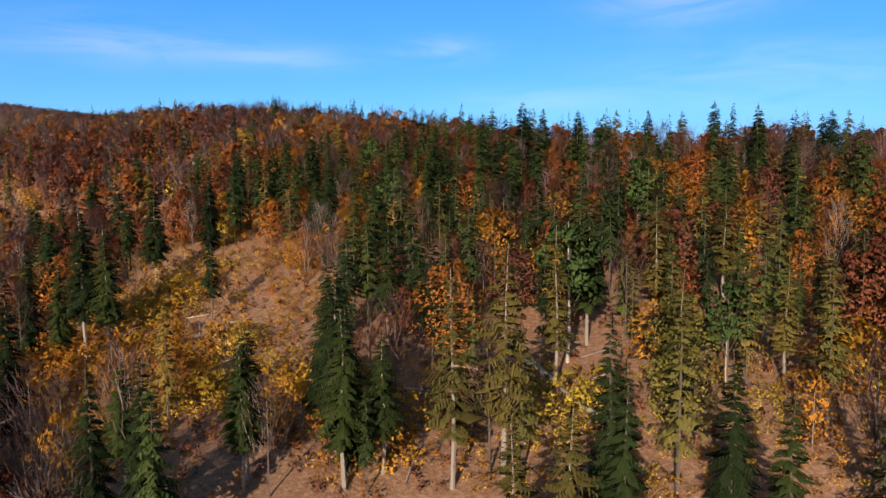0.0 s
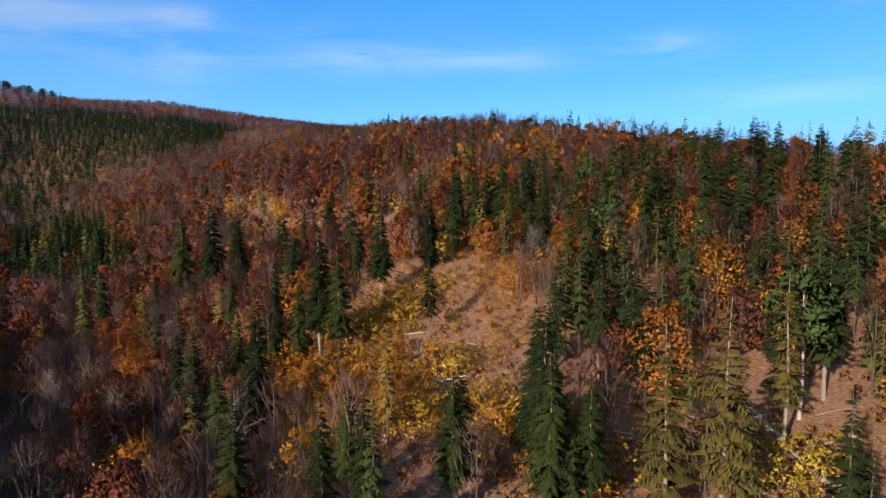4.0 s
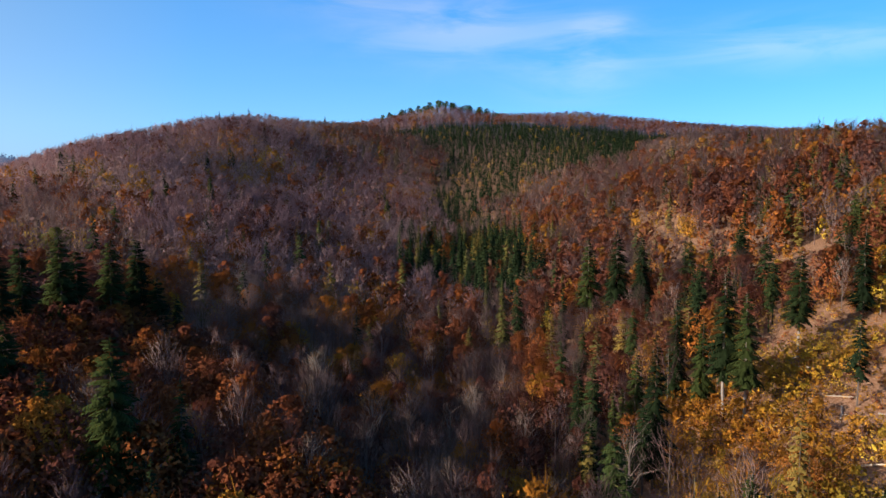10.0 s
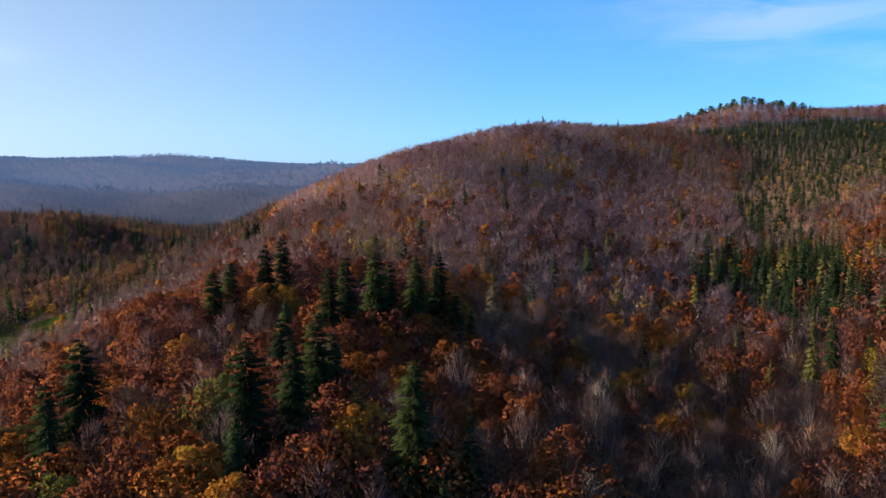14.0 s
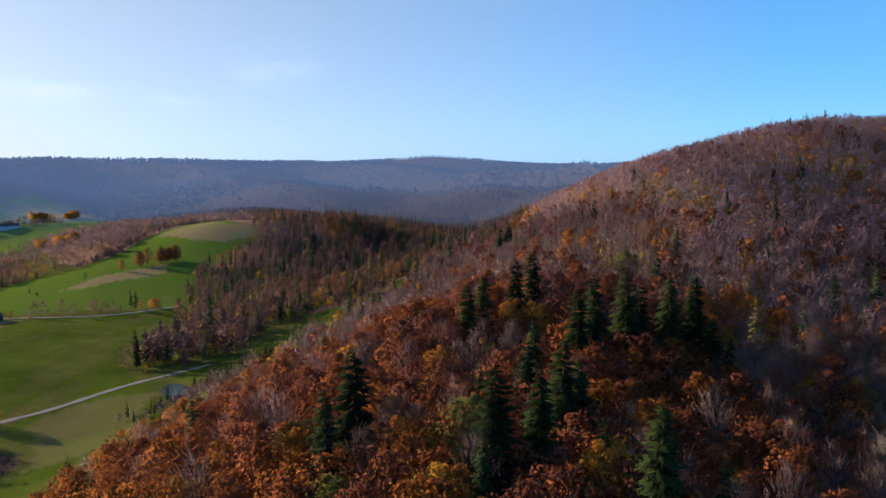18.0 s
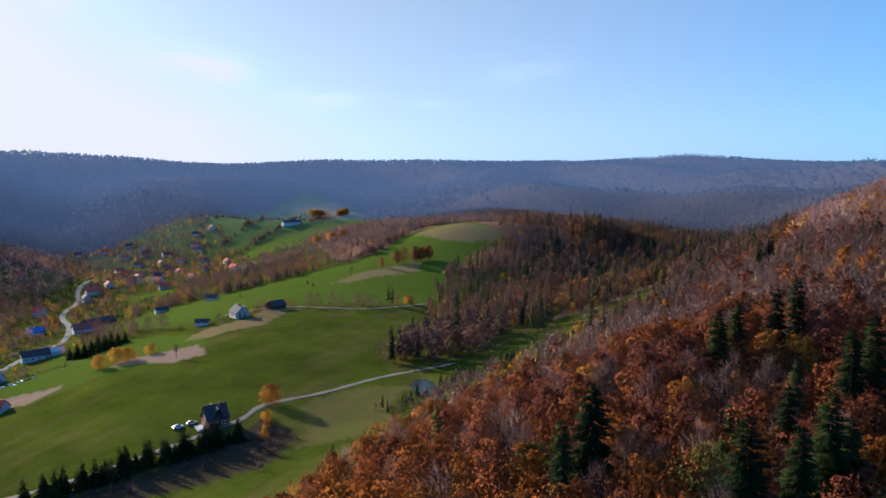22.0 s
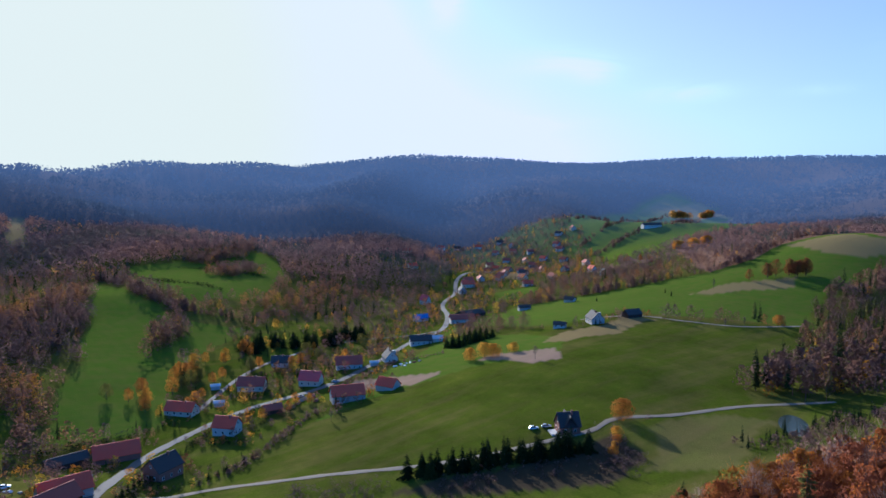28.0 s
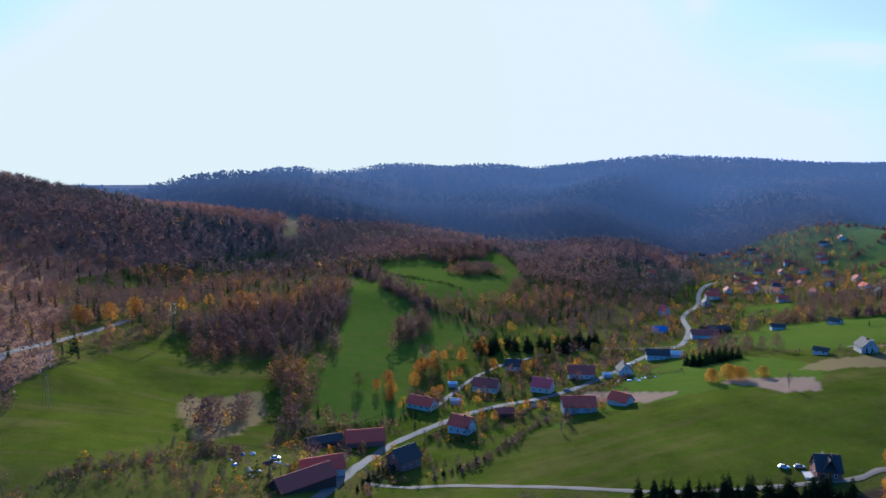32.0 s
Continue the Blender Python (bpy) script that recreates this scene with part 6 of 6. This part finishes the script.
house("hut", -474, -406, 100, 9, 6, 2.6, 2.2, M_GREY_WALL, M_SLATE, "small dark roofed hut in the green field", False, False, category="hut")
house("shed", -437, -426, 150, 10, 6, 2.6, 2.0, M_GREY_WALL, M_SLATE, "low shed with a dark roof at the field edge", False, False, category="shed")
house("farmhouse", -943, -646, 150, 30, 10, 4.0, 3.0, M_PLASTER, M_SLATE, "long white farmhouse on the far terrace", True, False)
# the dark chalet with its cross gable
chalet = house("chalet", -219, -188, 150, 8.5, 7.5, 3.6, 4.6, M_BRICK, M_SLATE, "dark timber chalet with a steep cross gabled roof in the meadow", category="house")
for s in (-1, 1):
    v, f = slope_slab(8.2, 4.2, 4.2, 3.6, s)
    part("gable_slope", (np.column_stack([v[:, 1], v[:, 0] * 1.0, v[:, 2]]), f[:, ::-1]), M_SLATE, chalet)
part("terrace", box(-7.5, -4.4, -3.0, 3.0, -1.2, 0.25), M_PLASTER, chalet, "pale paved terrace")
HAMLET = [(-621, -608, 86, 0), (-631, -568, 79, 0), (-827, -730, 100, 0), (-640, -497, 76, 1), (-601, -630, 94, 2), (-631, -863, 134, 0), (-548, -737, 170, 3),
          (-674, -543, 69, 3), (-736, -698, 98, 1), (-759, -938, 129, 3), (-799, -943, 126, 1), (-841, -933, 130, 3), (-690, -600, 20, 2), (-705, -655, 60, 0),
          (-580, -560, 150, 3), (-655, -640, 110, 1), (-780, -800, 130, 2), (-850, -860, 40, 3), (-560, -640, 150, 0), (-880, -780, 100, 1)]
hamlet_spots = random.Random(21)
for i in range(34):          # more houses strung along the upper valley
    t, side = hamlet_spots.random(), hamlet_spots.gauss(0, 55)
    hx, hy = -560 - 360 * t + side * 0.72, -610 - 260 * t - side * 0.68
    if min((hx - a) ** 2 + (hy - b) ** 2 for a, b, *_ in HAMLET) > 22 ** 2 and bool(cover(hx, hy, "village", "village_up")) and not bool(cover(hx, hy, "terraces", "lower_terrace")) and not road_near(np.array([hx]), np.array([hy]))[0]:
        HAMLET.append((round(hx), round(hy), hamlet_spots.choice((60, 95, 130, 150)), hamlet_spots.choice((0, 0, 1, 2, 3))))
for hx, hy, ht, k in HAMLET:
    wall, roof, words = ((M_CREAM, M_TILE_DARK, "distant village house with a brown red roof"), (M_GREY_WALL, M_SLATE, "distant grey house with a dark roof"),
                         (M_GREY_WALL, M_TILE_DARK, "distant grey house with a brown roof"), (M_PLASTER, M_TILE_RED, "distant white house with a red roof"))[k]
    house("village_house", hx, hy, ht, 11, 8, 3.4, 3.4, wall, roof, words, np.hypot(hx, hy) < 900, False, False)


# trees and shrubs close round the houses
yards = np.array([(a, b) for a, b in SPOTS if -560 < a and b < -240] + [(a, b) for a, b, *_ in HAMLET], float)
ring = rng.uniform(0, 6.283, (len(yards), 9))
reach = rng.uniform(9, 15, ring.shape)
x, y = (yards[:, :1] + reach * np.cos(ring)).ravel(), (yards[:, 1:] + reach * np.sin(ring)).ravel()
keep = ~road_near(x, y) & ~cover(x, y, "hill_field", "upper_field") & (np.min((x[:, None] - yards[None, :, 0]) ** 2 + (y[:, None] - yards[None, :, 1]) ** 2, 1) > 8.5 ** 2)
x, y = x[keep], y[keep]
k = rng.random(len(x))
for n, mat, lo, hi, temps in (("yard_spruces", M_FIR, 0, 0.22, FIR_MID), ("yard_trees", M_VALLEY, 0.22, 0.72, VALLEY_CROWN), ("yard_golds", M_YELLOW, 0.72, 0.86, VALLEY_CROWN), ("yard_reds", M_RUSSET, 0.86, 1, VALLEY_CROWN)):
    s = (k >= lo) & (k < hi)
    stand(temps, x[s], y[s], rng.uniform(2.5, 7.5, s.sum()), rng.integers(0, len(temps), s.sum()), rng.random(s.sum()), n, mat, "trees and bushes round the village houses, " + n.replace("_", " "), "trees")

# ---- vehicles ----
def hull(sections):
    """A closed body through cross-sections (x, half width, bottom, top)."""
    V, F = [], []
    for x, w, lo, hi in sections:
        V += [(x, -w, lo), (x, w, lo), (x, w * 0.96, lo + (hi - lo) * 0.7), (x, w * 0.8, hi), (x, -w * 0.8, hi), (x, -w * 0.96, lo + (hi - lo) * 0.7)]
    n = len(sections)
    for i in range(n - 1):
        for k in range(6):
            a, b = 6 * i + k, 6 * i + (k + 1) % 6
            F += [(a, a + 6, b + 6), (a, b + 6, b)]
    for b, order in ((0, 1), (6 * (n - 1), -1)):
        for k in range(1, 5):
            F.append((b, b + k, b + k + 1)[::order])
    return np.array(V, float), np.array(F)


def wheel(x, y):
    v, f = tube((x, y - 0.11, 0.32), (x, y + 0.11, 0.32), 0.32, 0.32, 10)
    c = np.array([(x, y - 0.11, 0.32), (x, y + 0.11, 0.32)])
    k = 10
    extra = [(2 * k, (i + 1) % k, i) for i in range(k)] + [(2 * k + 1, k + i, k + (i + 1) % k) for i in range(k)]
    return np.concatenate([v, c]), np.concatenate([f, np.array(extra)])


def car(x, y, turn, paint, label):
    e = new("car")
    e.matrix_basis = pose(x, y, float(ground_z(x, y)[0]) + 0.05, 0, 0, turn)
    part("body", hull([(-2.1, 0.75, 0.35, 0.75), (-1.9, 0.86, 0.25, 0.92), (-0.6, 0.88, 0.22, 0.98), (1.0, 0.88, 0.22, 0.95), (1.9, 0.85, 0.25, 0.8), (2.1, 0.7, 0.35, 0.65)]), paint, e)
    cab = part("cabin", hull([(-1.75, 0.78, 0.88, 1.0), (-1.2, 0.76, 0.88, 1.42), (0.2, 0.76, 0.88, 1.45), (1.0, 0.78, 0.88, 0.98)]), M_GLASS, e, "dark glazed cabin")
    part("roof_panel", box(-1.1, 0.15, -0.55, 0.55, 1.4, 1.48), paint, cab)
    for wx in (-1.3, 1.3):
        for wy in (-0.8, 0.8):
            part("wheel", wheel(wx, wy), M_RUBBER, e)
    return tagged(e, label, "car", "parked cars")


car(-211, -199.5, 150, M_CAR_WHITE, "white car parked on the grass by the chalet")
car(-216, -197, 152, M_CAR_GREY, "silver car parked on the grass by the chalet")
car(-176, -340, 170, M_CAR_GREY, "grey car parked beside the barn yard")
car(-181, -334, 60, M_CAR_RED, "red car parked in the barn yard")
car(-60, -296, 200, M_CAR_WHITE, "white car parked by the farm")
car(-32, -292, 170, M_CAR_WHITE, "white van parked among the farm sheds")
car(-262, -377, 150, M_CAR_WHITE, "white car beside the gabled house")
car(-205, -352, 160, M_CAR_GREY, "dark car on the village road verge")

# ---- pond ----
an = np.linspace(0, 2 * math.pi, 40, endpoint=False)
pv = np.array([(-298 + 15 * math.cos(t) * 0.93 - 2.2 * math.sin(t), -131 + 15 * math.cos(t) * 0.5 + 6.2 * math.sin(t), 22.95) for t in an] + [(-298, -131, 22.95)])
pond = mesh_object("water", pv, np.array([(i, (i + 1) % 40, 40) for i in range(40)]), M_WATER)
tagged(pond, "small dark pond below the farm track", "pond", kind="structure")


# ---- logs and stones on the cleared slope ----
def log(x, y, turn, length, r, mat, label):
    z0, z1 = float(ground_z(x, y)[0]), float(ground_z(x + length * math.cos(radians(turn)), y + length * math.sin(radians(turn)))[0])
    e = mesh_object("fallen_log", *join([tube((0, 0, 0), (length * 0.5, 0.1, (z1 - z0) / 2 + 0.1), r, r * 0.85, 7), tube((length * 0.5, 0.1, (z1 - z0) / 2 + 0.1), (length, 0, z1 - z0), r * 0.85, r * 0.5, 7),
                                         tube((length * 0.6, 0, (z1 - z0) * 0.6), (length * 0.75, 0.9, (z1 - z0) * 0.7 + 0.7), r * 0.3, 0.03, 4)]), mat)
    e.matrix_basis = pose(x, y, z0 + r * 0.7, 0, 0, turn)
    return tagged(e, label, "log", "fallen logs")


lr = random.Random(3)
for i in range(26):
    t = lr.random()
    lx, ly = (-20 - 55 * t + lr.uniform(-12, 12), 90 + 75 * t + lr.uniform(-14, 14)) if i % 3 else (lr.uniform(-8, 30), lr.uniform(72, 112))
    log(lx, ly, lr.uniform(0, 360), lr.uniform(3, 9), lr.uniform(0.1, 0.2), M_WOOD if i % 2 else M_PALE_BARK, "weathered fallen log lying on the cleared slope")


def stone(x, y, s, seed):
    r = random.Random(seed)
    bm = bmesh.new()
    bmesh.ops.create_icosphere(bm, subdivisions=2, radius=s)
    for v in bm.verts:
        v.co *= 0.8 + 0.4 * noise.noise(v.co * (1.1 / s) + Vector((seed, 0, 0))) + r.uniform(-.05, .05)
        v.co.z *= 0.65
    me = bpy.data.meshes.new("boulder")
    bm.to_mesh(me)
    bm.free()
    me.materials.append(M_STONE)
    ob = new("boulder", me)
    ob.matrix_basis = pose(x, y, float(ground_z(x, y)[0]) + s * 0.2, 0, 0, seed * 40)
    return tagged(ob, "pale weathered boulder on the leaf covered slope", "boulder", "boulders")


for i in range(16):
    stone(lr.uniform(-80, 20), lr.uniform(78, 165), lr.uniform(0.3, 0.9), i + 1)


# ---- pylons ----
M_STEEL = plain("weathered_steel", (0.12, 0.13, 0.13), 0.7, 0.1, 1.0, 0.2)
M_CERAMIC = plain("white_ceramic", (0.8, 0.8, 0.78), 0.3, 0.05)


def pylon(x, y, h, turn):
    e = new("pylon")
    e.matrix_basis = pose(x, y, float(ground_z(x, y)[0]), 0, 0, turn)

    def corner(i, z):
        w = 0.06 * h * (1 - 0.86 * z)
        return np.array(((-1, 1, 1, -1)[i] * w, (-1, -1, 1, 1)[i] * w, z * h))
    for i in range(4):
        part("leg", tube(corner(i, -0.02), corner(i, 1.0), 0.06, 0.04, 4), M_STEEL, e)
    levels = np.linspace(0, 0.96, 9)
    tagged(part("bracing", join([tube(corner(i, a), corner((i + 1) % 4, b), 0.025, 0.025, 3) for a, b in zip(levels, levels[1:]) for i in range(4)]), M_STEEL, e), kind="stuff")
    for z, w in ((0.72, 0.15), (0.84, 0.19), (0.95, 0.13)):
        part("crossarm", join([tube((-w * h, 0, z * h), (w * h, 0, z * h), 0.08, 0.08, 4), tube((-w * h, 0, z * h), (0, 0, z * h + 0.05 * h), 0.05, 0.05, 3), tube((w * h, 0, z * h), (0, 0, z * h + 0.05 * h), 0.05, 0.05, 3)]), M_STEEL, e)
        for s in (-1, 1):
            part("insulator", tube((s * w * h, 0, z * h - 0.1), (s * w * h, 0, z * h - 1.5), 0.16, 0.16, 6), M_CERAMIC, e)
    tagged(e, "grey lattice power pylon standing in the green meadow", "pylon", "power pylons")


pylon(57, -327, 25, 70)
pylon(10, -488, 24, 70)


# ---- covered loads and junk of the farm yard ----
M_TARP_BLUE = plain("blue_tarpaulin", (0.10, 0.20, 0.42), 0.5, 0.1, 1.0)
M_TARP_WHITE = plain("white_tarpaulin", (0.66, 0.67, 0.68), 0.5, 0.08, 1.0)
M_RUST = plain("rusty_iron", (0.20, 0.085, 0.05), 0.85, 0.3, 2.0)


def covered_load(x, y, s, seed, mat, label):
    r = random.Random(seed)
    bm = bmesh.new()
    bmesh.ops.create_icosphere(bm, subdivisions=2, radius=1.0)
    for v in bm.verts:
        k = 0.8 + 0.35 * noise.noise(v.co * 1.7 + Vector((seed * 3.1, 0, 0)))
        v.co = Vector((v.co.x * k * s, v.co.y * k * s * r.uniform(0.55, 0.65), max(v.co.z, -0.15) * k * s * 0.5))
    me = bpy.data.meshes.new("covered_load")
    bm.to_mesh(me)
    bm.free()
    me.materials.append(mat)
    ob = new("covered_load", me)
    ob.matrix_basis = pose(x, y, float(ground_z(x, y)[0]) + 0.05, 0, 0, seed * 57)
    return tagged(ob, label, "load", "farmyard loads")


LOAD_KINDS = ((M_TARP_WHITE, "load covered with a white tarpaulin in the farm yard"), (M_RUST, "rusty brown lump of scrap iron in the farm yard"),
              (M_WOOD, "weathered grey wooden load in the farm yard"), (M_TARP_BLUE, "load covered with a blue tarpaulin in the farm yard"), (M_STONE, "pale stony mound in the farm yard"))
hr = random.Random(9)
for i in range(30):
    hx, hy = (hr.uniform(-48, -12), hr.uniform(-302, -262)) if i < 20 else (hr.uniform(-262, -226), hr.uniform(-354, -342))
    if min((hx - q[0]) ** 2 + (hy - q[1]) ** 2 for q in SPOTS) > 140:
        covered_load(round(hx, 1), round(hy, 1), round(hr.uniform(0.8, 2.2), 2), i + 1, *LOAD_KINDS[hr.choice((0, 0, 1, 1, 2, 2, 3, 4))])


# ---- fences, lumber and small conifers of the village ----
def fence(line, label):
    """Posts and two rails along a line."""
    e = new("fence")
    c = resample(line, 3.0)
    z = ground_z(c[:, 0], c[:, 1])
    e.matrix_basis = pose(float(c[0, 0]), float(c[0, 1]), float(z[0]))
    q = np.column_stack([c - c[0], z - z[0]])
    for i, a in enumerate(q):
        part("post", box(a[0] - 0.07, a[0] + 0.07, a[1] - 0.07, a[1] + 0.07, a[2] - 0.3, a[2] + 1.25), M_PLANK, e)
        if i:
            for h in (0.5, 1.05):
                part("rail", tube(q[i - 1] + (0, 0, h), a + (0, 0, h), 0.05, 0.05, 4), M_PLANK, e)
    return tagged(e, label, "fence", "village fences")


fence([(2, -304), (-24, -306), (-52, -322), (-70, -338), (-92, -350)], "dark wooden fence between meadow and farm")
fence([(-205, -352), (-226, -364), (-246, -372)], "low dark fence beside the village road")


def lumber(x, y, turn, L, n, mat, label):
    e = new("lumber_stack")
    e.matrix_basis = pose(x, y, float(ground_z(x, y)[0]), 0, 0, turn)
    for r in range(n):
        for k in range(n + 1 - r):
            part("log", tube((-L / 2, (k - (n - r) / 2) * 0.46, 0.2 + r * 0.4), (L / 2, (k - (n - r) / 2) * 0.46, 0.2 + r * 0.4), 0.22, 0.2, 7), mat, e)
    return tagged(e, label, "lumber stack", "lumber stacks")


M_FRESH_WOOD = plain("fresh_cut_wood", (0.58, 0.24, 0.09), 0.85, 0.25, 2.0)
for lx, ly, lt, ll, ln, lm in ((-163, -325, 20, 5, 4, M_FRESH_WOOD), (-169, -329, 35, 4, 3, M_FRESH_WOOD), (-174, -333, 15, 5, 4, M_WOOD), (-160, -331, 70, 4, 3, M_BARK),
                               (-178, -326, 40, 4, 3, M_BRICK), (-45, -291, 60, 5, 3, M_WOOD), (-28, -284, 20, 4, 3, M_BARK), (-20, -272, 100, 4, 3, M_WOOD)):
    lumber(lx, ly, lt, ll, ln, lm, "stack of cut timber in the barn yard")
plant("young_spruce", [(round(-58 - 3.4 * i, 1), round(-254 - 5.0 * i, 1), 3.2 + 0.5 * (i % 3)) for i in range(7)], "garden conifers", "small dark conifer in a row by the road")
plant("young_spruce", [(round(-92 - 4.5 * i, 1), round(-262 - 2.0 * i, 1), 2.8 + 0.6 * (i % 2)) for i in range(7)], "garden conifers", "small dark conifer in a garden row")
